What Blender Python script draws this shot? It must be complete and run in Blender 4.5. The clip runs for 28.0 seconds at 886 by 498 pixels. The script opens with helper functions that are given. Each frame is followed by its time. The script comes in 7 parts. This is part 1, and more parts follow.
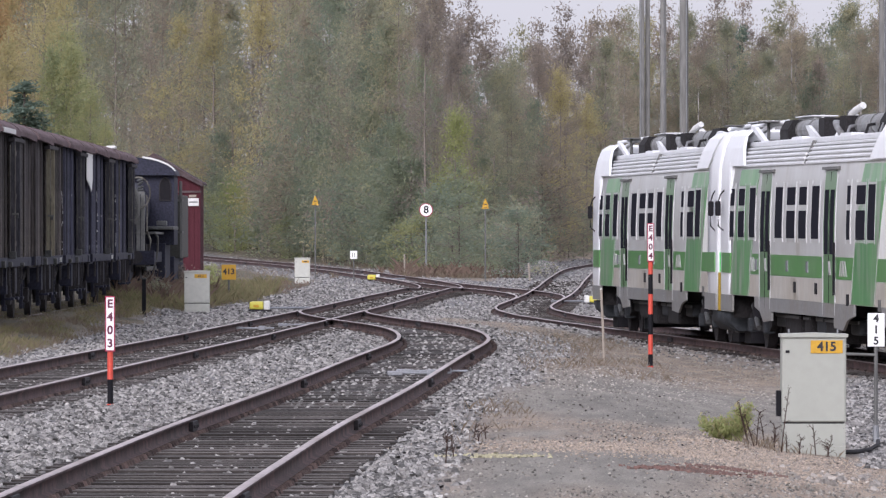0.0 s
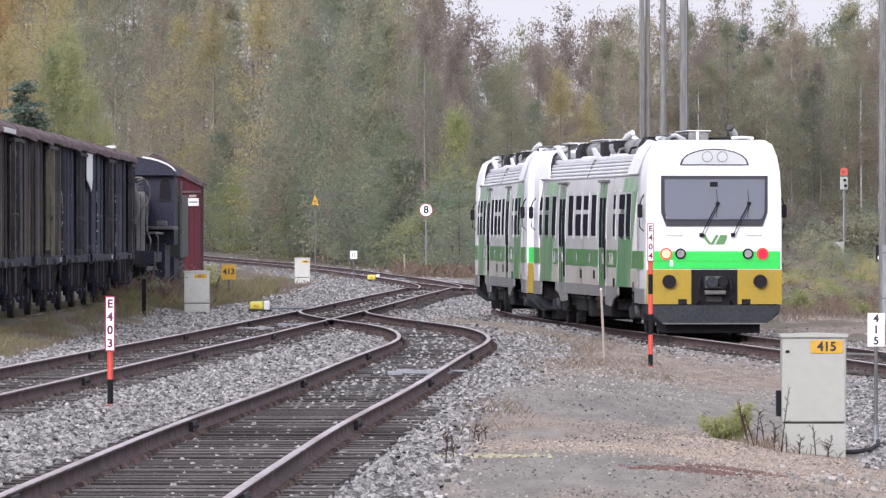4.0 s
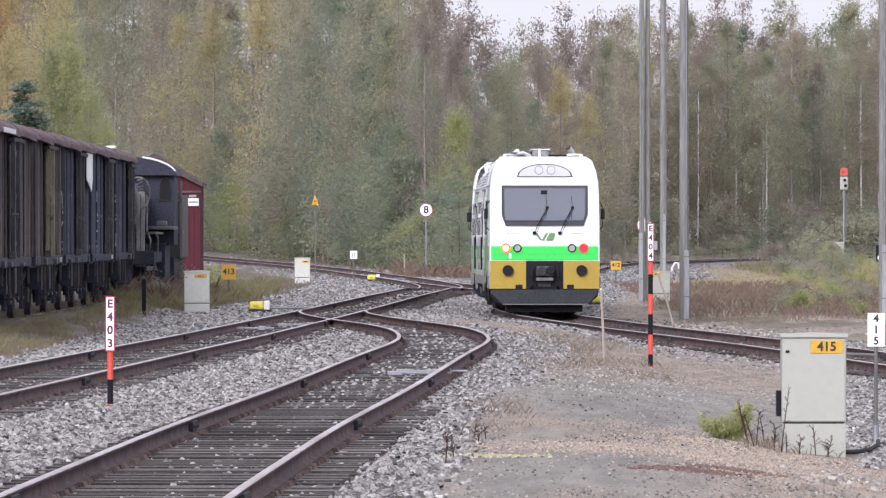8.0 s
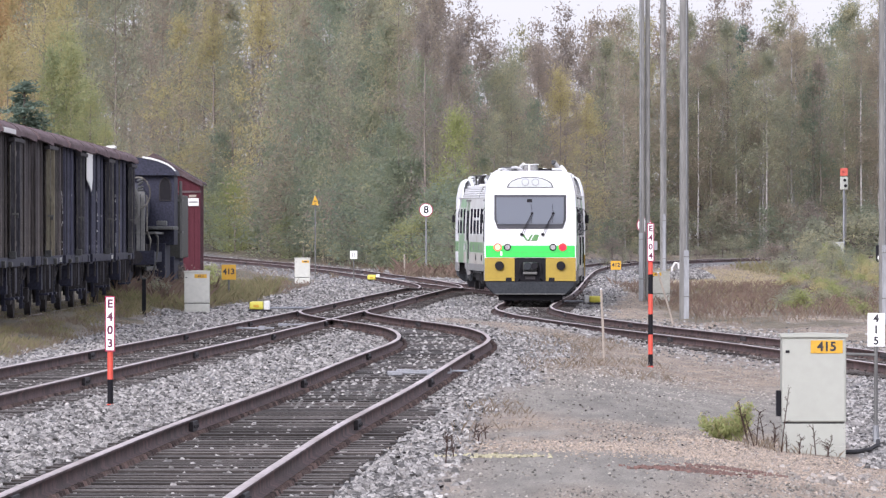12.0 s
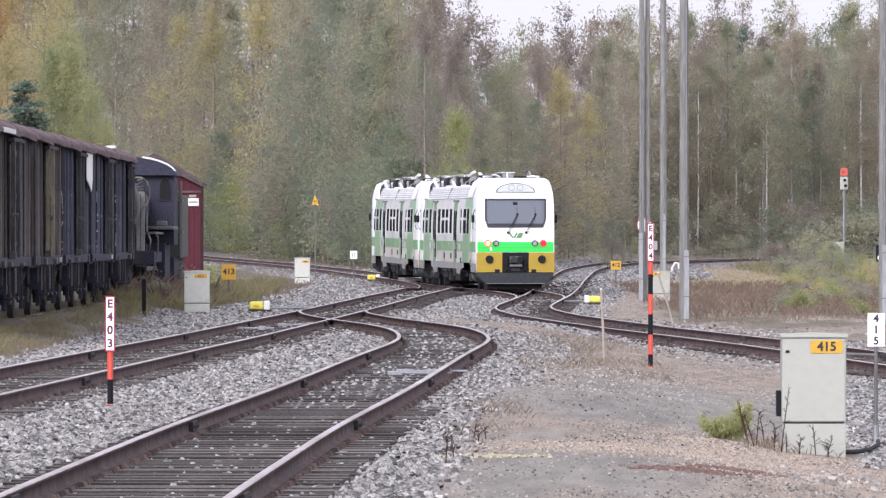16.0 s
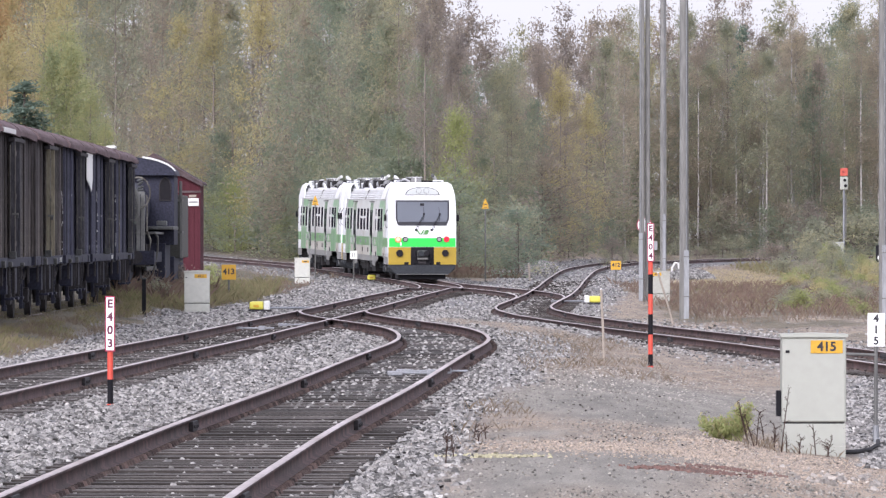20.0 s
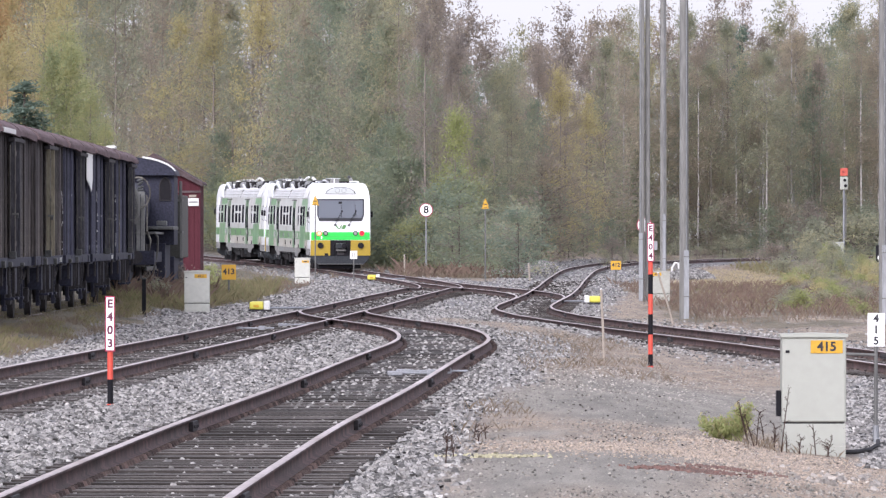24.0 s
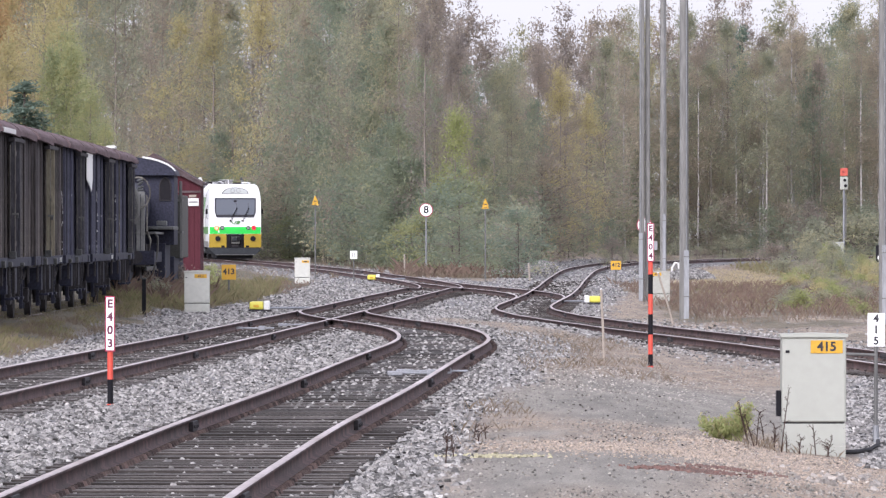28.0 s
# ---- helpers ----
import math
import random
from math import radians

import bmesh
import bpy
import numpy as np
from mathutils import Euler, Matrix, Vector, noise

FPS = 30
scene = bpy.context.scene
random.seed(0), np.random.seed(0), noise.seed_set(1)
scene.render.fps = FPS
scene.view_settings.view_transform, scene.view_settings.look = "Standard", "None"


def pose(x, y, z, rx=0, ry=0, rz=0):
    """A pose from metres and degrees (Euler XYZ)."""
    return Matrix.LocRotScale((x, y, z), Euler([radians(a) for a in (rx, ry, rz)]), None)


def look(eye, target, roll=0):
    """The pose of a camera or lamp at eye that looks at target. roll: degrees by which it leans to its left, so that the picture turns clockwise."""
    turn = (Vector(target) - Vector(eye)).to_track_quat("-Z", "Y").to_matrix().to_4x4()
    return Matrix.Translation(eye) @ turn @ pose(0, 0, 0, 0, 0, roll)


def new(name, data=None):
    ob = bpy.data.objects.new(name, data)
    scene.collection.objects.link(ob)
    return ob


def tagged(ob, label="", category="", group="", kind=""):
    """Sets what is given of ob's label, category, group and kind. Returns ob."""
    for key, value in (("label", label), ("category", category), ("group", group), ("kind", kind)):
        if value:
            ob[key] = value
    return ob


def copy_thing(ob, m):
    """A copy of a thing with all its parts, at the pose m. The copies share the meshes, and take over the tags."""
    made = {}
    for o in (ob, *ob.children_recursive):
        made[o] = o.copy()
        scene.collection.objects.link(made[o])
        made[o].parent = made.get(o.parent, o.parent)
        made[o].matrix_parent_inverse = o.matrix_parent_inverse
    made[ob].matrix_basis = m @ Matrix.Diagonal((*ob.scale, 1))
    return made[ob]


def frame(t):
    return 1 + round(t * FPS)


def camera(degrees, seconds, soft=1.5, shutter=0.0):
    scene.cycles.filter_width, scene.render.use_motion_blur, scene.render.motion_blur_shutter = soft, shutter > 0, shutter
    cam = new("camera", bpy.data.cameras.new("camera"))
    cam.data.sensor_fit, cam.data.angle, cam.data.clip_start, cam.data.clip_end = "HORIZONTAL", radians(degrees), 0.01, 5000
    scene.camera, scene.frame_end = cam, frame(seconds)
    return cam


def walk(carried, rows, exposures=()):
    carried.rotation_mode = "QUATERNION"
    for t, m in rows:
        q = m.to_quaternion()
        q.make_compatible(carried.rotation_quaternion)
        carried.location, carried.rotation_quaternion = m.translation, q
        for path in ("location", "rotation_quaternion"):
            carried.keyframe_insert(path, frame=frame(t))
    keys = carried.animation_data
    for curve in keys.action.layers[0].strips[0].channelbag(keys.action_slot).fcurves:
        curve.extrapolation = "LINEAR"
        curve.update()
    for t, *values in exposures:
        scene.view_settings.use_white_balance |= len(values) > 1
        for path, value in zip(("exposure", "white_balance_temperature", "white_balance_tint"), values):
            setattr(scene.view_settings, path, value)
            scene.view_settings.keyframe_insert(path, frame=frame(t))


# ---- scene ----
# ---- camera ----
FOCAL = 13700.0
EYE_Z = 1.96
cam = camera(2 * math.degrees(math.atan(784 / FOCAL)), 28.0, soft=1.3)
EYE = pose(0, 0, EYE_Z, 90 - 0.088, 0, 0)
walk(cam, [(0, EYE), (28, EYE)], exposures=[(0, 0.48, 6100, 20), (0.5, 0.74, 6100, 20), (1, 0.87, 6100, 20), (2, 0.80, 6100, 20), (3, 0.76, 6100, 20), (6, 0.74, 6100, 20), (8, 0.80, 6100, 20), (10.5, 0.88, 6100, 20), (28, 0.90, 6100, 20)])

# ---- world and sun: bright overcast autumn day ----
world = bpy.data.worlds.new("overcast_sky")
scene.world = world
world.use_nodes = True
wn = world.node_tree.nodes
sky = wn.new("ShaderNodeTexSky")
sky.sky_type = 'NISHITA'
sky.sun_disc = False
sky.sun_elevation = radians(23)
sky.sun_rotation = radians(198)
sky.air_density, sky.dust_density, sky.ozone_density = 1.0, 4.0, 1.0
grey = wn.new("ShaderNodeHueSaturation")
grey.inputs["Saturation"].default_value = 0.30
grey.inputs["Value"].default_value = 1.0
world.node_tree.links.new(sky.outputs[0], grey.inputs["Color"])
cloud = wn.new("ShaderNodeMixRGB")
cloud.inputs["Fac"].default_value = 0.78
# overcast: brighter overhead than at the horizon
coords = wn.new("ShaderNodeTexCoord")
height = wn.new("ShaderNodeSeparateXYZ")
world.node_tree.links.new(coords.outputs["Generated"], height.inputs[0])
layer = wn.new("ShaderNodeValToRGB")
layer.color_ramp.elements[0].position, layer.color_ramp.elements[1].position = 0.02, 0.75
layer.color_ramp.elements[0].color = (3.95, 3.98, 4.05, 1)
layer.color_ramp.elements[1].color = (5.3, 5.45, 5.8, 1)
world.node_tree.links.new(height.outputs["Z"], layer.inputs[0])
world.node_tree.links.new(layer.outputs[0], cloud.inputs["Color2"])
world.node_tree.links.new(grey.outputs[0], cloud.inputs["Color1"])
world.node_tree.links.new(cloud.outputs[0], wn["Background"].inputs["Color"])
wn["Background"].inputs["Strength"].default_value = 0.15
sun_data = bpy.data.lights.new("sun", 'SUN')
sun_data.energy = 1.45
sun_data.angle = radians(25)
sun_data.color = (1.0, 0.985, 0.97)
sun = new("sun", sun_data)
sun.matrix_world = look((-32, -100, 44), (0, 0, 0))


# ---- materials ----
def mat(name, base, rough=0.7, metal=0.0, noise_scale=0.0, vary=0.25, bump=0.0, second=None, spec=0.5,
        fine=0.0, island=0.0, per_object=0.0, stretch=(1, 1, 1), emit=None, emit_strength=0.0, stain=None):
    """A surface with colour varied at two scales, relief and roughness."""
    m = bpy.data.materials.new(name)
    m.use_nodes = True
    n, l = m.node_tree.nodes, m.node_tree.links
    b = n["Principled BSDF"]
    b.inputs["Roughness"].default_value = rough
    b.inputs["Metallic"].default_value = metal
    b.inputs["Specular IOR Level"].default_value = spec
    base = (*base, 1)
    if emit:
        b.inputs["Emission Color"].default_value = (*emit, 1)
        b.inputs["Emission Strength"].default_value = emit_strength
    if not noise_scale:
        b.inputs["Base Color"].default_value = base
        return m
    co = n.new("ShaderNodeTexCoord")
    mp = n.new("ShaderNodeMapping")
    mp.inputs["Scale"].default_value = stretch
    l.new(co.outputs["Object"], mp.inputs[0])
    t1 = n.new("ShaderNodeTexNoise")
    t1.inputs["Scale"].default_value = noise_scale
    t1.inputs["Detail"].default_value = 6
    l.new(mp.outputs[0], t1.inputs["Vector"])
    t2 = n.new("ShaderNodeTexNoise")
    t2.inputs["Scale"].default_value = fine or noise_scale * 9
    t2.inputs["Detail"].default_value = 4
    l.new(mp.outputs[0], t2.inputs["Vector"])
    ramp = n.new("ShaderNodeValToRGB")
    lo = second or tuple(c * (1 - vary) for c in base[:3])
    ramp.color_ramp.elements[0].position, ramp.color_ramp.elements[1].position = 0.32, 0.68
    ramp.color_ramp.elements[0].color, ramp.color_ramp.elements[1].color = (*lo[:3], 1), base
    l.new(t1.outputs["Fac"], ramp.inputs[0])
    hsv = n.new("ShaderNodeHueSaturation")
    l.new(ramp.outputs[0], hsv.inputs["Color"])
    mr = n.new("ShaderNodeMapRange")
    mr.inputs["From Min"].default_value, mr.inputs["From Max"].default_value = 0.3, 0.7
    mr.inputs["To Min"].default_value, mr.inputs["To Max"].default_value = 1 - vary, 1 + vary
    l.new(t2.outputs["Fac"], mr.inputs[0])
    value = mr.outputs[0]
    for amount, node, out in ((island, "ShaderNodeNewGeometry", "Random Per Island"), (per_object, "ShaderNodeObjectInfo", "Random")):
        if amount:
            g = n.new(node)
            q = n.new("ShaderNodeMapRange")
            q.inputs["To Min"].default_value, q.inputs["To Max"].default_value = 1 - amount, 1 + amount
            l.new(g.outputs[out], q.inputs[0])
            mu = n.new("ShaderNodeMath")
            mu.operation = 'MULTIPLY'
            l.new(value, mu.inputs[0])
            l.new(q.outputs[0], mu.inputs[1])
            value = mu.outputs[0]
    l.new(value, hsv.inputs["Value"])
    colour = hsv.outputs[0]
    if stain:
        t3 = n.new("ShaderNodeTexNoise")
        t3.inputs["Scale"].default_value = stain[1]
        t3.inputs["Detail"].default_value = 8
        l.new(mp.outputs[0], t3.inputs["Vector"])
        r3 = n.new("ShaderNodeValToRGB")
        r3.color_ramp.elements[0].position, r3.color_ramp.elements[1].position = stain[2], stain[2] + 0.12
        l.new(t3.outputs["Fac"], r3.inputs[0])
        mx = n.new("ShaderNodeMixRGB")
        mx.inputs["Color2"].default_value = (*stain[0], 1)
        l.new(r3.outputs[0], mx.inputs["Fac"])
        l.new(colour, mx.inputs["Color1"])
        colour = mx.outputs[0]
    l.new(colour, b.inputs["Base Color"])
    if bump:
        bp = n.new("ShaderNodeBump")
        bp.inputs["Strength"].default_value = 0.6
        bp.inputs["Distance"].default_value = bump
        l.new(t2.outputs["Fac"], bp.inputs["Height"])
        l.new(bp.outputs[0], b.inputs["Normal"])
    return m


def foliage(name, stops, light=0.25):
    """Leaves: colour from a ramp by leaf, by tree and by painted light-and-dark clump, a little light let through."""
    m = bpy.data.materials.new(name)
    m.use_nodes = True
    n, l = m.node_tree.nodes, m.node_tree.links
    out = n["Material Output"]
    n.remove(n["Principled BSDF"])
    g, o = n.new("ShaderNodeNewGeometry"), n.new("ShaderNodeObjectInfo")
    mx = n.new("ShaderNodeMath")
    mx.operation = 'MULTIPLY_ADD'
    l.new(g.outputs["Random Per Island"], mx.inputs[0])
    mx.inputs[1].default_value = 0.35
    sc = n.new("ShaderNodeMath")
    sc.operation = 'MULTIPLY'
    l.new(o.outputs["Random"], sc.inputs[0])
    sc.inputs[1].default_value = 0.40
    # coarse noise paints lit and shaded clumps into the leaf colour
    co, clump_shade = n.new("ShaderNodeTexCoord"), n.new("ShaderNodeTexNoise")
    clump_shade.inputs["Scale"].default_value, clump_shade.inputs["Detail"].default_value = 0.85, 3
    l.new(co.outputs["Object"], clump_shade.inputs["Vector"])
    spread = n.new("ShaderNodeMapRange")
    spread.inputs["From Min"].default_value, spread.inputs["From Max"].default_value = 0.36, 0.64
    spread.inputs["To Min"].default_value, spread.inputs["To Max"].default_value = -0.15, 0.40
    l.new(clump_shade.outputs["Fac"], spread.inputs[0])
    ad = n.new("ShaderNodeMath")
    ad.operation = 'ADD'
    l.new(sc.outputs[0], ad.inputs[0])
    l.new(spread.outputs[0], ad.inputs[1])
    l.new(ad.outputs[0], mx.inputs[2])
    ramp = n.new("ShaderNodeValToRGB")
    els = ramp.color_ramp.elements
    while len(els) < len(stops):
        els.new(0.5)
    for i, c in enumerate(stops):
        els[i].position = i / (len(stops) - 1)
        els[i].color = (*c, 1)
    l.new(mx.outputs[0], ramp.inputs[0])
    d, t = n.new("ShaderNodeBsdfDiffuse"), n.new("ShaderNodeBsdfTranslucent")
    l.new(ramp.outputs[0], d.inputs[0])
    l.new(ramp.outputs[0], t.inputs[0])
    s = n.new("ShaderNodeMixShader")
    s.inputs[0].default_value = light
    l.new(d.outputs[0], s.inputs[1])
    l.new(t.outputs[0], s.inputs[2])
    l.new(s.outputs[0], out.inputs["Surface"])
    return m


def glass(name, tint, clear=0.35, rough=0.03, spec=0.8):
    m = bpy.data.materials.new(name)
    m.use_nodes = True
    n, l = m.node_tree.nodes, m.node_tree.links
    b = n["Principled BSDF"]
    b.inputs["Base Color"].default_value = (*tint, 1)
    b.inputs["Roughness"].default_value = rough
    b.inputs["IOR"].default_value = 1.5
    b.inputs["Specular IOR Level"].default_value = spec
    t = n.new("ShaderNodeBsdfTransparent")
    t.inputs[0].default_value = (0.7, 0.75, 0.78, 1)
    s = n.new("ShaderNodeMixShader")
    s.inputs[0].default_value = 1 - clear
    l.new(t.outputs[0], s.inputs[1])
    l.new(b.outputs[0], s.inputs[2])
    l.new(s.outputs[0], n["Material Output"].inputs["Surface"])
    return m


M = {
    "stone": mat("ballast_stone", (0.30, 0.288, 0.269), 0.9, noise_scale=6, vary=0.3, island=0.8, second=(0.165, 0.155, 0.143)),
    "path_stone": mat("path_gravel_stone", (0.27, 0.25, 0.216), 0.9, noise_scale=6, vary=0.25, island=0.6, second=(0.18, 0.165, 0.142)),
    "sand_stone": mat("sandy_gravel", (0.42, 0.335, 0.25), 0.92, noise_scale=6, vary=0.2, island=0.3, second=(0.30, 0.255, 0.215)),
    "rail_side": mat("rail_rust", (0.115, 0.068, 0.066), 0.8, 0.0, spec=0.25, noise_scale=3, vary=0.35, second=(0.035, 0.026, 0.023), bump=0.004),
    "rail_top": mat("rail_worn_steel", (0.50, 0.43, 0.425), 0.45, 0.4, noise_scale=2, vary=0.2, second=(0.24, 0.18, 0.16), stretch=(1, .15, 1)),
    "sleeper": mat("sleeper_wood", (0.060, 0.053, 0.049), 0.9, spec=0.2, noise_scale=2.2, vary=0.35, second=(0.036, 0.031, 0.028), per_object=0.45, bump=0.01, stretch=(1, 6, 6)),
    "sleeper_top": mat("paler_sleeper_top", (0.142, 0.128, 0.119), 0.9, spec=0.2, noise_scale=2.2, vary=0.4, second=(0.060, 0.054, 0.050), per_object=0.6, bump=0.01, stretch=(1, 6, 6)),
    # iron is lifted a little to carry the veil of haze
    "iron": mat("dark_iron", (0.055, 0.051, 0.054), 0.8, 0.1, spec=0.25, noise_scale=4, vary=0.3),
    "rusty_iron": mat("rusty_fastening_iron", (0.085, 0.058, 0.050), 0.85, spec=0.2, noise_scale=4, vary=0.3, island=0.6, second=(0.045, 0.034, 0.031)),
    "galv": mat("galvanised_steel", (0.27, 0.28, 0.29), 0.5, 0.6, noise_scale=2.0, vary=0.16, stretch=(1, 1, .2)),
    "mast_grey": mat("weathered_mast_steel", (0.215, 0.213, 0.20), 0.7, 0.0, spec=0.2, noise_scale=1.5, vary=0.2, stretch=(1, 1, .15)),
    "galv_dull": mat("weathered_galvanised_steel", (0.15, 0.15, 0.142), 0.65, 0.3, noise_scale=1.5, vary=0.2, stretch=(1, 1, .15)),
    "cab_paint": mat("pale_cabinet_paint", (0.345, 0.356, 0.312), 0.5, noise_scale=1.2, vary=0.03, fine=12),
    "cab_paint_old": mat("aged_pale_cabinet_paint", (0.36, 0.36, 0.315), 0.55, noise_scale=1.2, vary=0.08, fine=12),
    "cab_paint_new": mat("newer_pale_cabinet_paint", (0.47, 0.475, 0.425), 0.5, noise_scale=1.2, vary=0.06, fine=12),
    "concrete": mat("concrete", (0.42, 0.41, 0.37), 0.9, noise_scale=4, vary=0.18, bump=0.004),
    "sign_yellow": mat("sign_yellow", (0.55, 0.305, 0.012), 0.5, noise_scale=5, vary=0.08),
    "sign_white": mat("sign_white", (0.82, 0.82, 0.80), 0.5, noise_scale=5, vary=0.05),
    "sign_red": mat("sign_red", (0.34, 0.022, 0.065), 0.5, noise_scale=5, vary=0.1),
    "sign_maroon": mat("sign_maroon", (0.13, 0.012, 0.045), 0.5, noise_scale=5, vary=0.15),
    "paint_yellow": mat("faded_yellow_paint", (0.50, 0.46, 0.28), 0.85, noise_scale=9, vary=0.25, second=(0.36, 0.33, 0.22), stretch=(1, .2, 1)),
    "red_grit": mat("red_brown_grit", (0.19, 0.10, 0.08), 0.9, noise_scale=9, vary=0.35, second=(0.13, 0.09, 0.075), stretch=(1, .2, 1)),
    "sign_black": mat("sign_black", (0.015, 0.015, 0.02), 0.5, noise_scale=5, vary=0.2),
    "post_red": mat("post_orange_red", (0.62, 0.075, 0.045), 0.55, noise_scale=5, vary=0.12),
    "post_black": mat("post_black", (0.008, 0.008, 0.011), 0.7, spec=0.2, noise_scale=5, vary=0.2),
    "box_yellow": mat("point_box_yellow", (0.62, 0.56, 0.07), 0.5, noise_scale=4, vary=0.1),
    "wood_pale": mat("bare_stake_wood", (0.34, 0.295, 0.245), 0.85, noise_scale=3, vary=0.2, stretch=(8, 8, 1)),
    "train_white": mat("train_white", (0.86, 0.87, 0.88), 0.28, noise_scale=0.8, vary=0.03, fine=4),
    "train_side": mat("train_side_pale_grey", (0.53, 0.535, 0.52), 0.38, noise_scale=0.9, vary=0.05, fine=5, second=(0.455, 0.45, 0.425), stretch=(1, .7, .35), stain=((0.38, 0.365, 0.325), 1.6, 0.60)),
    "train_low": mat("train_side_road_dirt", (0.48, 0.465, 0.42), 0.5, noise_scale=1.3, vary=0.08, fine=8, second=(0.40, 0.365, 0.305), stretch=(1, .6, .5), stain=((0.27, 0.24, 0.19), 1.8, 0.60)),
    "train_film": mat("train_faded_green_film", (0.070, 0.255, 0.080), 0.32, noise_scale=1.0, vary=0.08, second=(0.15, 0.36, 0.14), stretch=(1, 1.5, .35), stain=((0.28, 0.335, 0.255), 1.4, 0.49)),
    "train_lime": mat("train_bright_green", (0.02, 0.60, 0.075), 0.35, noise_scale=1.2, vary=0.05),
    "train_green": mat("train_dusty_green", (0.085, 0.265, 0.065), 0.34, noise_scale=1.0, vary=0.10, second=(0.13, 0.275, 0.11), stretch=(1, 1, .4)),
    "door_green": mat("grimy_door_green", (0.080, 0.215, 0.072), 0.36, noise_scale=1.1, vary=0.12, second=(0.125, 0.20, 0.105), stretch=(1, 1, .35), stain=((0.22, 0.25, 0.19), 1.5, 0.58)),
    "train_yellow": mat("train_yellow", (0.365, 0.248, 0.012), 0.45, noise_scale=1.4, vary=0.06, second=(0.315, 0.215, 0.016), stain=((0.22, 0.17, 0.06), 2.6, 0.66)),
    "train_skirt": mat("train_skirt_grey", (0.22, 0.225, 0.225), 0.5, noise_scale=1.5, vary=0.15, second=(0.2, 0.19, 0.17)),
    "train_roof": mat("train_roof_white", (0.76, 0.77, 0.78), 0.45, 0.0, noise_scale=1.1, vary=0.06, second=(0.66, 0.66, 0.66), stretch=(1, .4, 1)),
    "train_post": mat("window_post_grey", (0.60, 0.605, 0.60), 0.5, noise_scale=2, vary=0.08),
    # underframe and rubber blacks are raised to stand for haze
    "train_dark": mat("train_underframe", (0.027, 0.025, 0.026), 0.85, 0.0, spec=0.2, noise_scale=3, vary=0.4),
    "train_plough": mat("plough_grey", (0.040, 0.044, 0.049), 0.7, spec=0.15, noise_scale=2, vary=0.25),
    "rubber": mat("black_rubber", (0.017, 0.016, 0.019), 0.7, spec=0.12, noise_scale=6, vary=0.2),
    "frame_grey": mat("window_frame_grey", (0.035, 0.036, 0.045), 0.4, noise_scale=3, vary=0.15),
    "steel": mat("worn_steel", (0.33, 0.33, 0.33), 0.4, 0.8, noise_scale=4, vary=0.2),
    "machine": mat("roof_machine_grey", (0.30, 0.31, 0.31), 0.55, 0.3, noise_scale=3, vary=0.25, second=(0.16, 0.15, 0.14)),
    # pale tint puts the sky's reflection into the glass colour
    "glass": glass("windscreen_glass_sky_tint", (0.27, 0.29, 0.335), 0.5),
    "glass_dark": glass("tinted_side_glass", (0.026, 0.026, 0.034), 0.0, 0.3, 0.0),
    "lens": glass("lamp_lens", (0.62, 0.65, 0.64), 0.15),
    "lamp_warm": mat("tail_lamp_bright", (0.9, 0.5, 0.3), 0.3, emit=(1.0, 0.55, 0.22), emit_strength=0.4),
    "lamp_red": mat("tail_lamp_red", (0.5, 0.005, 0.03), 0.3, emit=(1.0, 0.01, 0.05), emit_strength=0.28),
    "lamp_ring": mat("lamp_ring_red", (0.75, 0.06, 0.05), 0.3, emit=(1.0, 0.10, 0.04), emit_strength=0.45),
    "seat": mat("seat_cloth", (0.20, 0.05, 0.05), 0.9, noise_scale=8, vary=0.2),
    # pale and dark streaks here imitate reflections on the windscreen
    "cab_inside": mat("cab_lining_reflection_grey", (0.42, 0.45, 0.47), 0.8, noise_scale=1.3, vary=0.18, second=(0.17, 0.19, 0.22), stretch=(0.5, 1, 2.4)),
    # both plank colours are lifted towards blue to paint in distance haze
    "plank_black": mat("hazy_blackened_planks", (0.092, 0.093, 0.126), 0.9, spec=0.12, noise_scale=1.2, vary=0.45, per_object=0.6, second=(0.047, 0.048, 0.068), stretch=(6, 6, .4), bump=0.004, stain=((0.12, 0.115, 0.105), 3.0, 0.62)),
    "plank_brown": mat("hazy_weathered_brown_planks", (0.132, 0.116, 0.106), 0.9, spec=0.12, noise_scale=1.2, vary=0.45, per_object=0.8, second=(0.052, 0.048, 0.054), stretch=(6, 6, .4), bump=0.004, stain=((0.17, 0.15, 0.11), 3.0, 0.60)),
    "plank_red": mat("dark_red_boards", (0.088, 0.027, 0.036), 0.85, spec=0.12, noise_scale=1.3, vary=0.15, per_object=0.15, second=(0.075, 0.022, 0.028), stretch=(6, 6, .4), bump=0.004),
    "shed_roof": mat("dark_shed_felt", (0.105, 0.078, 0.08), 0.9, spec=0.15, noise_scale=1.2, vary=0.25, second=(0.085, 0.066, 0.068), bump=0.01),
    "roof_felt": mat("rusty_roof_felt", (0.168, 0.122, 0.128), 0.9, spec=0.15, noise_scale=1.2, vary=0.3, second=(0.12, 0.088, 0.09), bump=0.01),
    "weathered_strap": mat("grey_weathered_strap", (0.25, 0.24, 0.21), 0.85, spec=0.12, noise_scale=3, vary=0.4, second=(0.06, 0.055, 0.05), stretch=(3, 3, .6)),
    "pale_post": mat("bare_pale_post_wood", (0.30, 0.275, 0.20), 0.85, spec=0.12, noise_scale=2, vary=0.25, second=(0.17, 0.15, 0.11), stretch=(4, 4, .5)),
    # the grey paints in light caught by the standing door edges
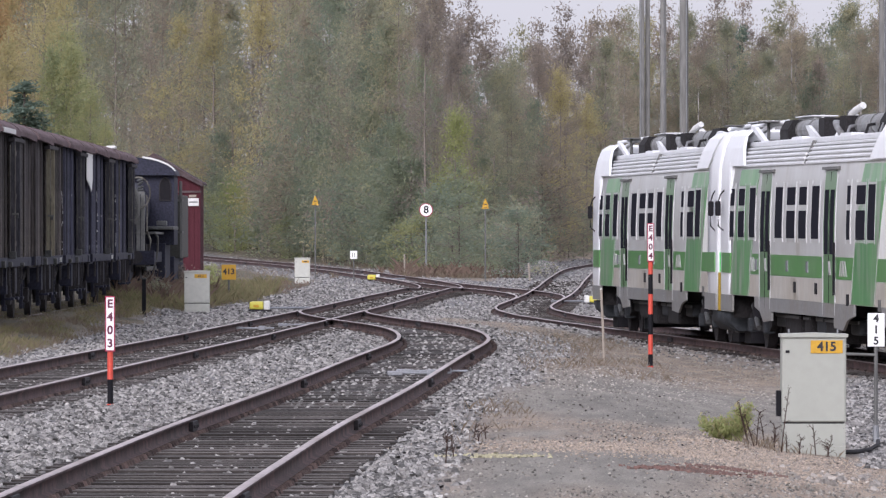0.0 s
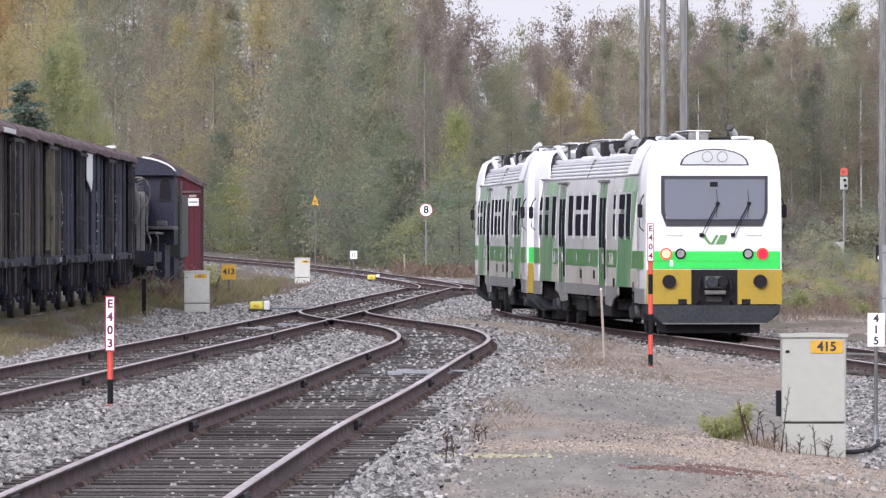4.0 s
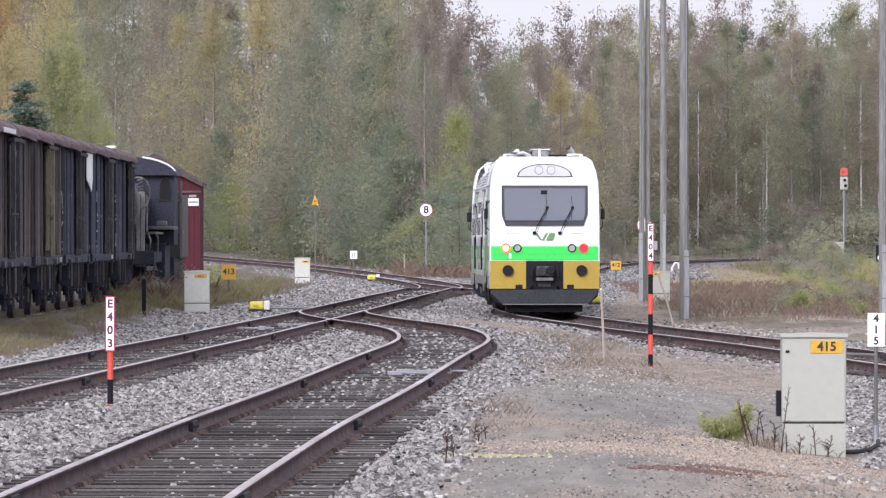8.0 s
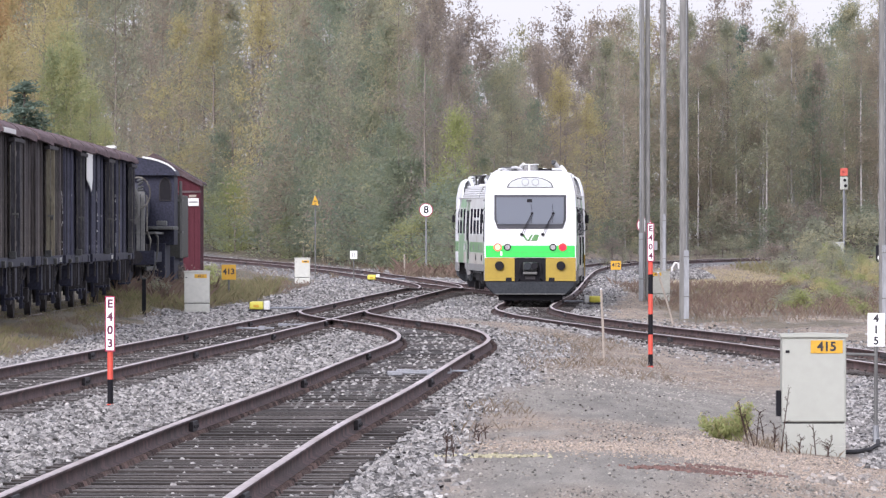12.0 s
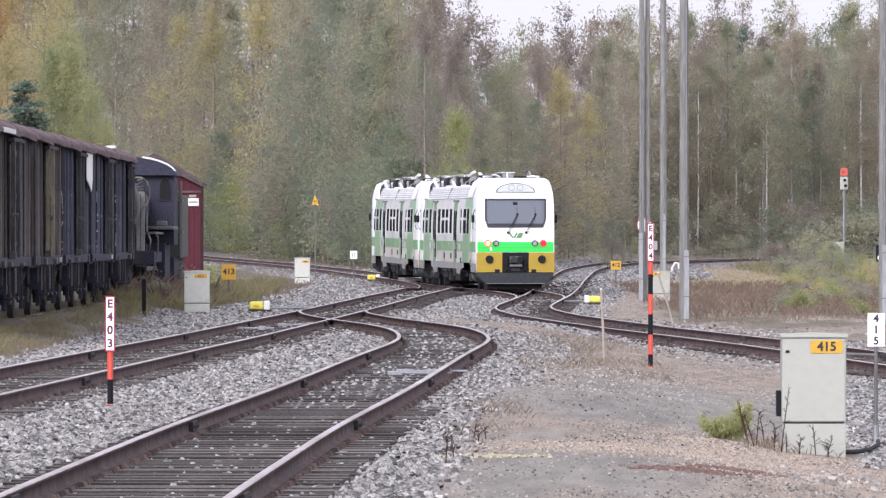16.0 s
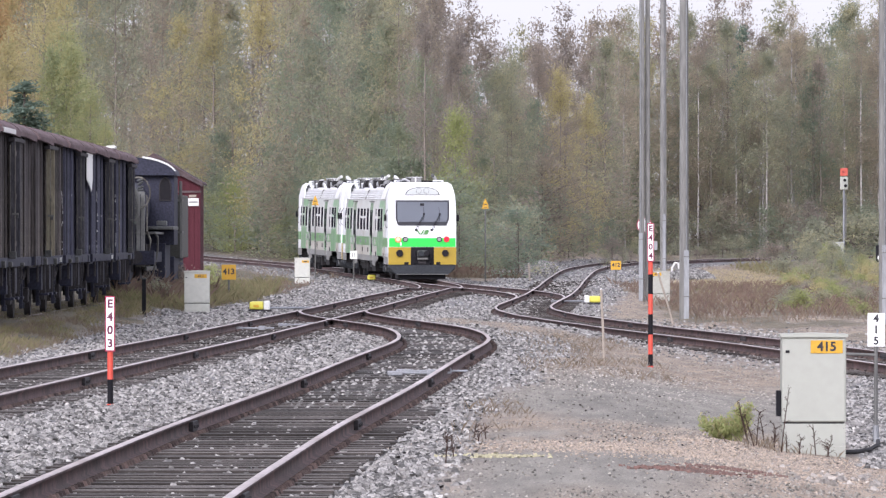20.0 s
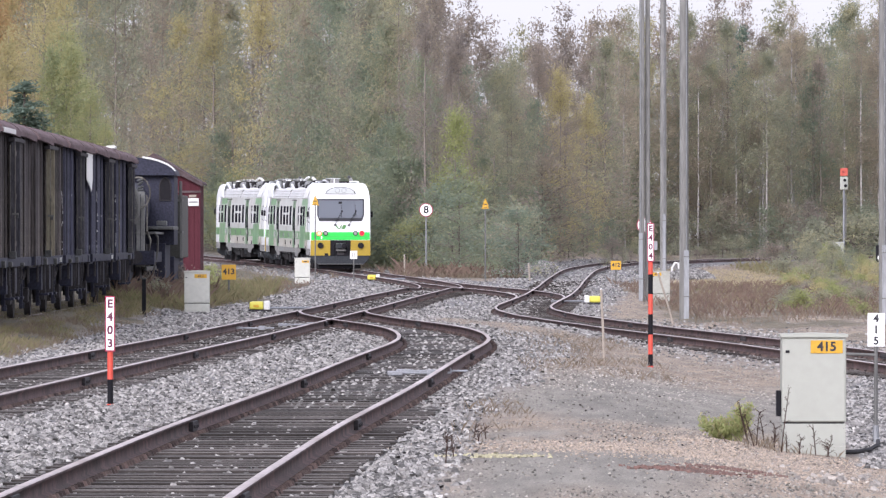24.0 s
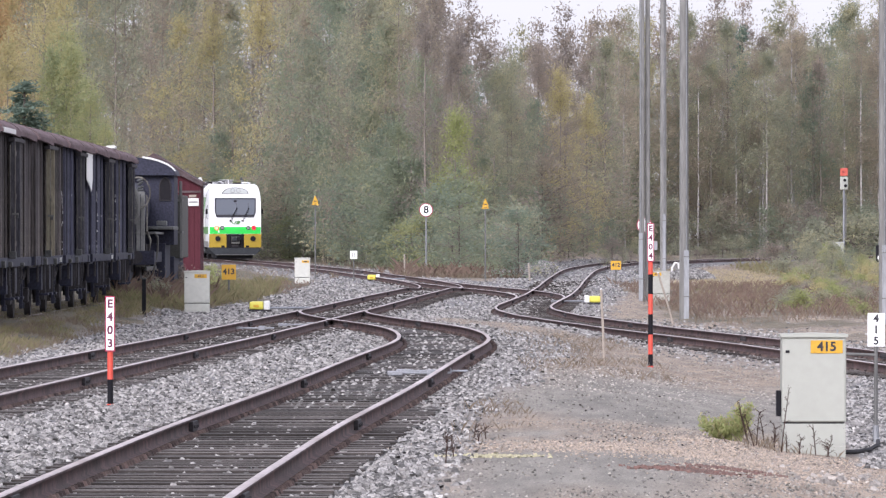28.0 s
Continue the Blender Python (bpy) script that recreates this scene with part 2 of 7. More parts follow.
    "door_post": mat("lit_grey_door_post", (0.105, 0.104, 0.112), 0.85, spec=0.12, noise_scale=2, vary=0.35, second=(0.055, 0.054, 0.064), stretch=(4, 4, .5)),
    "pale_plate": mat("pale_grey_plate", (0.23, 0.235, 0.22), 0.7, noise_scale=2, vary=0.2, second=(0.14, 0.14, 0.13)),
    "old_white": mat("flaking_white_paint", (0.70, 0.70, 0.68), 0.7, noise_scale=3, vary=0.12),
    # bluish lift in this black stands for haze over the locomotive
    "loco_black": mat("hazy_locomotive_black", (0.034, 0.036, 0.056), 0.7, 0.0, spec=0.2, noise_scale=2, vary=0.35, second=(0.028, 0.029, 0.045)),
    "loco_grey": mat("dull_grey_metal", (0.085, 0.09, 0.088), 0.6, 0.2, noise_scale=3, vary=0.3, second=(0.05, 0.05, 0.05)),
    "loco_green": mat("dark_olive_metal", (0.062, 0.062, 0.052), 0.7, noise_scale=2.5, vary=0.25),
    "bark_white": mat("birch_bark", (0.42, 0.40, 0.37), 0.85, noise_scale=1.6, vary=0.3, second=(0.20, 0.18, 0.16), stretch=(1, 1, 3), stain=((0.05, 0.045, 0.04), 2.6, 0.6)),
    "bark_pale": mat("white_birch_bark", (0.40, 0.38, 0.355), 0.8, noise_scale=1.6, vary=0.2, second=(0.28, 0.26, 0.24), stretch=(1, 1, 2.5), stain=((0.09, 0.08, 0.07), 1.2, 0.54)),
    "bark_mid": mat("pale_grey_brown_bark", (0.27, 0.235, 0.20), 0.9, noise_scale=2, vary=0.25, second=(0.17, 0.145, 0.12), stretch=(2, 2, .6)),
    "bark_dark": mat("grey_brown_bark", (0.15, 0.125, 0.105), 0.9, noise_scale=2, vary=0.3, second=(0.07, 0.058, 0.05), stretch=(2, 2, .6)),
    "signal_plate": mat("faded_signal_red_plate", (0.50, 0.085, 0.055), 0.6, noise_scale=4, vary=0.15),
    "signal_red": mat("signal_red_plate", (0.62, 0.07, 0.03), 0.5, noise_scale=4, vary=0.1),
    "pipe": mat("white_plastic_pipe", (0.62, 0.62, 0.60), 0.5, noise_scale=3, vary=0.1),
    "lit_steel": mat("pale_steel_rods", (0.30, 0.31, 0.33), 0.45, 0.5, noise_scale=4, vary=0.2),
}


# ---- building helpers ----
def finish(name, bm, material, parent=None, label=""):
    me = bpy.data.meshes.new(name)
    bm.normal_update()
    bm.to_mesh(me)
    bm.free()
    for m in (material if isinstance(material, (list, tuple)) else [material]):
        me.materials.append(m)
    ob = new(name, me)
    if parent is not None:
        ob.parent = parent
    if label:
        ob["label"] = label
    return ob


def part(name, bm, material, parent, label=""):
    return finish(name, bm, material, parent, label)


def thing(name, m, label, category, group="", kind=""):
    ob = new(name)
    ob.empty_display_size = 0.3
    ob.matrix_basis = m
    return tagged(ob, label, category, group, kind)


def box(x0, x1, y0, y1, z0, z1, bevel=0.0, bm=None, m=None):
    """A block with bevelled edges, added to bm."""
    bm = bm or bmesh.new()
    r = bmesh.ops.create_cube(bm, size=1.0)
    vs = r["verts"]
    bmesh.ops.scale(bm, vec=(x1 - x0, y1 - y0, z1 - z0), verts=vs)
    bmesh.ops.translate(bm, vec=((x0 + x1) / 2, (y0 + y1) / 2, (z0 + z1) / 2), verts=vs)
    if bevel:
        es = list({e for v in vs for e in v.link_edges})
        r = bmesh.ops.bevel(bm, geom=es, offset=bevel, segments=2, affect='EDGES', profile=0.6)
        vs = list({v for v in r["verts"]})
    if m:
        bmesh.ops.transform(bm, matrix=m, verts=list({v for v in vs if v.is_valid}))
    return bm


def tube(p, q, r0, r1=None, seg=10, bm=None):
    """A round bar from p to q, closed at its ends."""
    bm = bm or bmesh.new()
    r1 = r0 if r1 is None else r1
    p, q = Vector(p), Vector(q)
    d = q - p
    m = Matrix.Translation((p + q) / 2) @ d.to_track_quat("Z", "Y").to_matrix().to_4x4()
    bmesh.ops.create_cone(bm, cap_ends=True, segments=seg, radius1=r0, radius2=r1, depth=d.length, matrix=m)
    return bm


def bent(points, r, seg=8, bm=None):
    """A round bar through several points."""
    bm = bm or bmesh.new()
    rings = []
    pts = [Vector(p) for p in points]
    for i, p in enumerate(pts):
        d = (pts[min(i + 1, len(pts) - 1)] - pts[max(i - 1, 0)]).normalized()
        q = d.to_track_quat("Z", "Y")
        rings.append([bm.verts.new(p + q @ Vector((r * math.cos(a), r * math.sin(a), 0))) for a in [2 * math.pi * k / seg for k in range(seg)]])
    for a, b in zip(rings, rings[1:]):
        for k in range(seg):
            bm.faces.new((a[k], a[(k + 1) % seg], b[(k + 1) % seg], b[k]))
    bm.faces.new(rings[0][::-1])
    bm.faces.new(rings[-1])
    return bm


def prism(outline, y0, y1, bm=None, axis="y"):
    """An outline in x and z drawn out along y (or y and z along x, or x and y along z)."""
    bm = bm or bmesh.new()
    put = {"y": lambda a, b, c: (a, c, b), "x": lambda a, b, c: (c, a, b), "z": lambda a, b, c: (a, b, c)}[axis]
    f = [bm.verts.new(put(a, b, y0)) for a, b in outline]
    g = [bm.verts.new(put(a, b, y1)) for a, b in outline]
    n = len(outline)
    faces = [bm.faces.new(f), bm.faces.new(g[::-1])]
    for i in range(n):
        faces.append(bm.faces.new((f[i], g[i], g[(i + 1) % n], f[(i + 1) % n])))
    bmesh.ops.recalc_face_normals(bm, faces=faces)
    return bm


def raw_mesh(name, verts, faces, material, parent=None, smooth=False):
    """A mesh from arrays of corners and of equal-sided faces."""
    verts = np.asarray(verts, dtype=np.float32)
    faces = np.asarray(faces, dtype=np.int32)
    me = bpy.data.meshes.new(name)
    me.vertices.add(len(verts))
    me.vertices.foreach_set("co", verts.ravel())
    k = faces.shape[1]
    me.loops.add(faces.size)
    me.loops.foreach_set("vertex_index", faces.ravel())
    me.polygons.add(len(faces))
    me.polygons.foreach_set("loop_start", np.arange(0, faces.size, k, dtype=np.int32))
    me.polygons.foreach_set("loop_total", np.full(len(faces), k, dtype=np.int32))
    me.update(calc_edges=True)
    if smooth:
        me.polygons.foreach_set("use_smooth", np.ones(len(faces), dtype=bool))
    me.materials.append(material)
    ob = new(name, me)
    if parent is not None:
        ob.parent = parent
    return ob


def lettering(name, text, size, material, parent, m, label="", spacing=1.0):
    """Writing in the built-in font, standing in the x-z plane and facing -y."""
    cu = bpy.data.curves.new(name, 'FONT')
    cu.body, cu.size, cu.extrude, cu.offset = text, size, 0.002, size * 0.03
    cu.align_x, cu.align_y, cu.space_line = 'CENTER', 'CENTER', spacing
    tmp = bpy.data.objects.new(name, cu)
    scene.collection.objects.link(tmp)
    me = bpy.data.meshes.new_from_object(tmp.evaluated_get(bpy.context.evaluated_depsgraph_get()))
    bpy.data.objects.remove(tmp)
    me.name = name
    me.materials.append(material)
    ob = new(name, me)
    ob.parent = parent
    ob.matrix_basis = m @ pose(0, 0, 0, 90, 0, 0)
    if label:
        ob["label"] = label
    return ob


# ---- the lie of the land ----
def smooth(a, b, v):
    t = np.clip((np.asarray(v, dtype=float) - a) / (b - a), 0, 1)
    return t * t * (3 - 2 * t)


def land(x, y):
    """Height of the ground between the rails."""
    x, y = np.asarray(x, dtype=float), np.asarray(y, dtype=float)
    rise = 6e-5 * np.clip(y - 300, 0, 140) ** 2 + 0.0168 * np.clip(y - 440, 0, 60)
    rise = rise * (0.35 + 0.65 * (1 - smooth(4, 14, x)))
    dip = -smooth(1.5, 4.5, x) * (0.27 * (1 - smooth(130, 300, y)) + 0.06 * smooth(88, 116, y) * (1 - smooth(116, 148, y)))
    bank = 0.22 * smooth(6.7, 8.3, -x) * smooth(95, 130, y) * (1 - smooth(262, 300, y))
    # the through track lies lower than the yard
    off = np.interp(y, LINE_C[:, 1], LINE_C[:, 0]) - x
    sag = np.interp(y, [150, 179, 198, 218, 238, 268, 298, 329, 360, 390, 418, 440, 500], [0, -0.03, -0.15, -0.20, -0.20, -0.165, -0.10, 0, 0.04, -0.05, -0.235, -0.38, -0.38])
    return rise + dip + bank + sag * (1 - smooth(1.6, 3.6, off)) * (1 - smooth(3, 7, -off))


def floor_at(x, y):
    return float(land(x, y))


RAIL_TOP = 0.18
HALF_GAUGE = 0.797


def curve_through(points, step=0.5):
    """A smooth plan curve, x given by y, sampled evenly in y."""
    p = np.array(points, dtype=float)
    xs, ys = p[:, 0], p[:, 1]
    n = len(ys)
    h = np.diff(ys)
    a = np.zeros((n, n))
    r = np.zeros(n)
    a[0, 0] = a[-1, -1] = 1
    for i in range(1, n - 1):
        a[i, i - 1], a[i, i], a[i, i + 1] = h[i - 1], 2 * (h[i - 1] + h[i]), h[i]
        r[i] = 6 * ((xs[i + 1] - xs[i]) / h[i] - (xs[i] - xs[i - 1]) / h[i - 1])
    k = np.linalg.solve(a, r)
    y = np.arange(ys[0], ys[-1] + 1e-6, step)
    i = np.clip(np.searchsorted(ys, y, side="right") - 1, 0, n - 2)
    d = y - ys[i]
    e = ys[i + 1] - y
    x = (k[i] * e ** 3 + k[i + 1] * d ** 3) / (6 * h[i]) + (xs[i] / h[i] - k[i] * h[i] / 6) * e + (xs[i + 1] / h[i] - k[i + 1] * h[i] / 6) * d
    return np.stack([x, y], 1)


# plan lines of the tracks
LINE_B = curve_through([(-2.40, 40), (-2.26, 53.7), (-2.12, 60), (-1.78, 73.5), (-1.34, 87), (-0.79, 106), (-0.34, 122), (0.0, 135.5), (-0.05, 144), (-0.45, 154.5),
                        (-1.30, 165), (-1.82, 171), (-2.34, 178.5), (-2.62, 185), (-2.66, 190), (-2.53, 196)])
LINE_A = curve_through([(-6.6, 60), (-5.75, 90), (-5.3, 104), (-4.98, 114), (-4.58, 126), (-4.10, 140), (-3.55, 158.5), (-3.10, 174), (-2.72, 188), (-2.0, 216), (-1.4, 240),
                        (-0.80, 262), (-0.28, 283), (-0.08, 296), (-0.36, 308), (-1.2, 322), (-2.25, 334.4)])
LINE_C = curve_through([(12.09, 80), (10.34, 100), (8.66, 120), (7.85, 130), (7.06, 140), (6.3, 150), (5.93, 155), (5.23, 164), (4.41, 174), (3.98, 179), (3.23, 188.7), (2.7, 198.5), (2.39, 208), (2.29, 218), (2.4, 228), (2.67, 238), (2.98, 248), (3.23, 257), (3.24, 265), (2.98, 272), (2.44, 280), (1.75, 288), (0.85, 298.5), (-0.01, 308.7), (-0.87, 319), (-2.23, 334.4), (-4.18, 355.2), (-5.77, 371), (-7.45, 386), (-9.44, 402), (-11.68, 418), (-14.13, 434), (-16.72, 450), (-20.14, 470), (-23.65, 490)])
LINE_D = curve_through([(2.29, 218), (2.40, 228), (2.67, 238), (3.0, 248), (3.47, 262), (4.22, 288), (5.42, 333), (6.0, 353), (6.8, 373), (8.3, 395), (10.5, 420), (13.6, 442), (20, 464), (29, 482), (42, 500)])


def near_track(x, y):
    """Distance sideways to the nearest track line."""
    best = np.full(np.shape(x), 99.0)
    for line in (LINE_A, LINE_B, LINE_C, LINE_D):
        lx = np.interp(y, line[:, 1], line[:, 0])
        d = np.abs(x - lx)
        d = np.where((y < line[0, 1]) | (y > line[-1, 1]), 99.0, d)
        best = np.minimum(best, d)
    return best


def line_x(line, y):
    return float(np.interp(y, line[:, 1], line[:, 0]))


# ---- ground ----
def ground_material():
    m = bpy.data.materials.new("yard_ground")
    m.use_nodes = True
    n, l = m.node_tree.nodes, m.node_tree.links
    b = n["Principled BSDF"]
    b.inputs["Roughness"].default_value = 0.92
    co = n.new("ShaderNodeTexCoord")

    def tex(scale, detail=5, stretch=(1, 1, 1), kind="ShaderNodeTexNoise"):
        mp = n.new("ShaderNodeMapping")
        mp.inputs["Scale"].default_value = stretch
        l.new(co.outputs["Object"], mp.inputs[0])
        t = n.new(kind)
        t.inputs["Scale"].default_value = scale
        if kind == "ShaderNodeTexNoise":
            t.inputs["Detail"].default_value = detail
        l.new(mp.outputs[0], t.inputs["Vector"])
        return t

    def ramp(socket, stops):
        r = n.new("ShaderNodeValToRGB")
        while len(r.color_ramp.elements) < len(stops):
            r.color_ramp.elements.new(0.5)
        for e, (pos, c) in zip(r.color_ramp.elements, stops):
            e.position, e.color = pos, (*c, 1)
        l.new(socket, r.inputs[0])
        return r.outputs[0]

    def mix(fac, a, c):
        x = n.new("ShaderNodeMixRGB")
        l.new(fac, x.inputs[0])
        l.new(a, x.inputs[1])
        l.new(c, x.inputs[2])
        return x.outputs[0]

    masks = n.new("ShaderNodeVertexColor")
    masks.layer_name = "cover"
    sep = n.new("ShaderNodeSeparateColor")
    l.new(masks.outputs[0], sep.inputs[0])
    dirt = ramp(tex(1.3, 8, (1, .12, 1)).outputs["Fac"], [(0.28, (0.15, 0.118, 0.093)), (0.42, (0.285, 0.222, 0.163)), (0.56, (0.225, 0.184, 0.145)), (0.70, (0.42, 0.318, 0.222))])
    path = ramp(tex(0.7, 9, (1, .10, 1)).outputs["Fac"], [(0.28, (0.162, 0.148, 0.125)), (0.46, (0.206, 0.190, 0.160)), (0.60, (0.222, 0.204, 0.171)), (0.76, (0.275, 0.235, 0.180))])
    cells = tex(16, kind="ShaderNodeTexVoronoi")
    ballast = ramp(cells.outputs["Color"], [(0.1, (0.06, 0.057, 0.056)), (0.5, (0.16, 0.157, 0.157)), (0.9, (0.26, 0.257, 0.257))])
    grass = ramp(tex(1.1, 7, (1, .2, 1)).outputs["Fac"], [(0.3, (0.068, 0.060, 0.042)), (0.55, (0.112, 0.096, 0.060)), (0.75, (0.165, 0.134, 0.090))])
    c = mix(sep.outputs[2], dirt, path)
    c = mix(sep.outputs[0], c, ballast)
    c = mix(sep.outputs[1], c, grass)
    cinder = n.new("ShaderNodeRGB")
    cinder.outputs[0].default_value = (0.026, 0.022, 0.020, 1)
    c = mix(masks.outputs["Alpha"], c, cinder.outputs[0])
    fine = tex(45, 3)
    mid = tex(4, 5, (1, .09, 1))
    mm = n.new("ShaderNodeMapRange")
    mm.inputs["From Min"].default_value, mm.inputs["From Max"].default_value = 0.35, 0.65
    mm.inputs["To Min"].default_value, mm.inputs["To Max"].default_value = 0.80, 1.17
    l.new(mid.outputs["Fac"], mm.inputs[0])
    both = n.new("ShaderNodeMath")
    both.operation = 'MULTIPLY'
    l.new(mm.outputs[0], both.inputs[1])
    hsv = n.new("ShaderNodeHueSaturation")
    mr = n.new("ShaderNodeMapRange")
    mr.inputs["From Min"].default_value, mr.inputs["From Max"].default_value = 0.3, 0.7
    mr.inputs["To Min"].default_value, mr.inputs["To Max"].default_value = 0.62, 1.38
    l.new(fine.outputs["Fac"], mr.inputs[0])
    l.new(mr.outputs[0], both.inputs[0])
    l.new(both.outputs[0], hsv.inputs["Value"])
    l.new(c, hsv.inputs["Color"])
    l.new(hsv.outputs[0], b.inputs["Base Color"])
    bp = n.new("ShaderNodeBump")
    bp.inputs["Distance"].default_value = 0.02
    l.new(fine.outputs["Fac"], bp.inputs["Height"])
    l.new(bp.outputs[0], b.inputs["Normal"])
    return m


def covers(x, y):
    """Shares of ballast, grass and trodden path at a place."""
    near = near_track(x, y)
    wob = np.array([noise.noise(Vector((a * 0.8, b * 0.08, 3.0))) for a, b in zip(np.ravel(x), np.ravel(y))]).reshape(np.shape(x))
    bx = np.interp(y, LINE_B[:, 1], LINE_B[:, 0])
    ax = np.interp(y, LINE_A[:, 1], LINE_A[:, 0])
    cx = np.interp(y, LINE_C[:, 1], LINE_C[:, 0])
    beside_b = (x > bx) & (y < 128)
    ballast = 1 - smooth(2.1, 2.7, near - 1.0 * smooth(280, 330, y) + wob * 0.5 + 0.45 * beside_b * (near > x - bx - 0.01))
    between = (x > np.interp(y, [60, 100, 125, 150, 205, 218, 330], [-4.4, -6.0, -7.2, -7.4, -7.2, -5.9, -5.5]) + wob * 0.9) & (x < np.where(y < 190, bx + 1.3, cx)) & (y < 330)
    ballast = np.where(between, 1.0, ballast)
    ballast = ballast * (1 - 0.7 * smooth(2.0, 3.4, x + wob) * (1 - smooth(150, 178, y)))
    ballast = np.where((x > 4.0 + (y - 76) * 0.045 + wob * 0.3) & (y > 74) & (y < 125), 1.0, ballast)
    left = smooth(2.4, 3.4, (ax - x) + wob * 0.9) * (y < 345)
    right = smooth(3.4, 4.6, (x - cx) + wob) * smooth(150, 190, y) * (x < 60) * (1 - smooth(300, 325, y)) * smooth(-0.15, 0.2, wob)
    far = smooth(330, 350, y) * (near > 2.6) * np.where(x > 5, np.maximum(smooth(500, 520, y), smooth(15, 18, x)), 1.0)
    grass = np.clip(left + right * 0.85 + far, 0, 1) * (1 - ballast)
    path = smooth(1.7, 2.4, (x - bx) + wob * 0.7) * (1 - smooth(106, 122, y - 6 * wob)) * (1 - smooth(0.0, 0.3, wob - 0.12 - 0.35 * smooth(85, 100, y) * (1 - smooth(118, 125, y))))
    path = path * (1 - 0.8 * smooth(69.5, 71.5, y + 2 * wob) * (1 - smooth(75, 77.5, y + 2 * wob)))
    path = path * (1 - 0.85 * smooth(1.5, 2.3, x + wob) * (1 - smooth(62, 67, y)))
    path = path * (1 - 0.9 * smooth(2.0, 2.7, x + wob * 0.5) * (1 - smooth(80, 85, y)))
    return ballast, grass, np.clip(path, 0, 1) * (1 - ballast)


def unevenness(x, y):
    """Small swells of the ground off the tracks."""
    b = np.array([noise.noise(Vector((a * 0.7, c * 0.35, 1.0))) for a, c in zip(np.ravel(x), np.ravel(y))]).reshape(np.shape(x))
    return b * 0.010 * smooth(1.3, 3.0, near_track(x, y)) * (np.abs(x) < 60)


def build_ground():
    xs = np.concatenate([np.array([-3000, -1200, -500, -200, -100, -60, -42]), np.arange(-32, 32.1, 0.5), np.array([42, 60, 100, 200, 500, 1200, 3000])])
    ys = np.concatenate([np.array([-400, -100, -20, 10, 30]), np.arange(42, 345, 1.0), np.arange(345, 560, 4.0), np.array([600, 700, 900, 1300, 2000, 3000, 4800])])
    gx, gy = np.meshgrid(xs, ys)
    ballast, grass, path = covers(gx, gy)
    z = land(gx, gy) + unevenness(gx, gy)
    v = np.stack([gx, gy, z], -1).reshape(-1, 3)
    w = len(xs)
    i = (np.arange(len(ys) - 1)[:, None] * w + np.arange(w - 1)[None, :]).ravel()
    f = np.stack([i, i + 1, i + w + 1, i + w], 1)
    ob = raw_mesh("ground", v, f, ground_material(), smooth=True)
    col = ob.data.color_attributes.new("cover", 'FLOAT_COLOR', 'POINT')
    lb = np.interp(gy, LINE_B[:, 1], LINE_B[:, 0])
    edge = 1.3 - 0.4 * smooth(70, 92, gy)
    cinders = (1 - smooth(edge, edge + 0.45, np.abs(gx - lb))) * (1 - smooth(150, 190, gy)) * (gy > 30)
    rgba = np.stack([ballast, grass, path, cinders], -1).reshape(-1, 4).astype(np.float32)
    col.data.foreach_set("color", rgba.ravel())
    return tagged(ob, "gravel, sandy dirt and trodden grey path of a railway yard", "ground", kind="structure")


ground = build_ground()

# ---- tracks ----
RAIL_PROFILE = [(-0.062, 0), (0.062, 0), (0.062, 0.011), (0.013, 0.027), (0.010, 0.105), (0.034, 0.120), (0.036, 0.143), (0.030, 0.150),
                (-0.030, 0.150), (-0.036, 0.143), (-0.034, 0.120), (-0.010, 0.105), (-0.013, 0.027), (-0.062, 0.011)]


def rail_mesh(name, line, side, parent, y0, y1, lift=0.0):
    """One rail of a track, its worn head of another surface."""
    sel = line[(line[:, 1] >= y0) & (line[:, 1] <= y1)]
    tan = np.gradient(sel, axis=0)
    tan /= np.linalg.norm(tan, axis=1)[:, None]
    nor = np.stack([tan[:, 1], -tan[:, 0]], 1)
    c = sel + nor * side
    z = land(sel[:, 0], sel[:, 1]) + RAIL_TOP - 0.150 + lift
    pr = np.array(RAIL_PROFILE)
    k = len(pr)
    v = np.zeros((len(sel), k, 3))
    v[:, :, 0] = c[:, None, 0] + nor[:, None, 0] * pr[None, :, 0]
    v[:, :, 1] = c[:, None, 1] + nor[:, None, 1] * pr[None, :, 0]
    v[:, :, 2] = z[:, None] + pr[None, :, 1]
    i = (np.arange(len(sel) - 1)[:, None] * k)
    j = np.arange(k)[None, :]
    f = np.stack([i + j, i + (j + 1) % k, i + k + (j + 1) % k, i + k + j], -1).reshape(-1, 4)
    ob = raw_mesh(name, v.reshape(-1, 3), f, M["rail_side"], parent)
    ob.data.materials.append(M["rail_top"])
    top = np.tile((np.arange(k) >= 6) & (np.arange(k) <= 8), len(sel) - 1).astype(np.int32)
    ob.data.polygons.foreach_set("material_index", top)
    return ob


def sleeper_data():
    bm = box(-1.32, 1.32, -0.12, 0.12, -0.12, 0.026, 0.008)
    me = bpy.data.meshes.new("sleeper")
    bm.to_mesh(me)
    bm.free()
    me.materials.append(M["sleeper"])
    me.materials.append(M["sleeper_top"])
    # faces that look upwards get the paler sleeper material
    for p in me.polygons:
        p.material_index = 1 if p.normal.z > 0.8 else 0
    return me


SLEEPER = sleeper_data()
TRACKS = {}


def build_track(name, line, y0, y1, label, rails=((-1, None, None), (1, None, None))):
    t = thing(name, pose(0, 0, 0), label, "railway track", kind="structure")
    for side, a, b in rails:
        rail_mesh("rail", line, side * HALF_GAUGE, t, a or y0, b or y1)
    TRACKS[name] = (t, line, y0, y1)
    return t


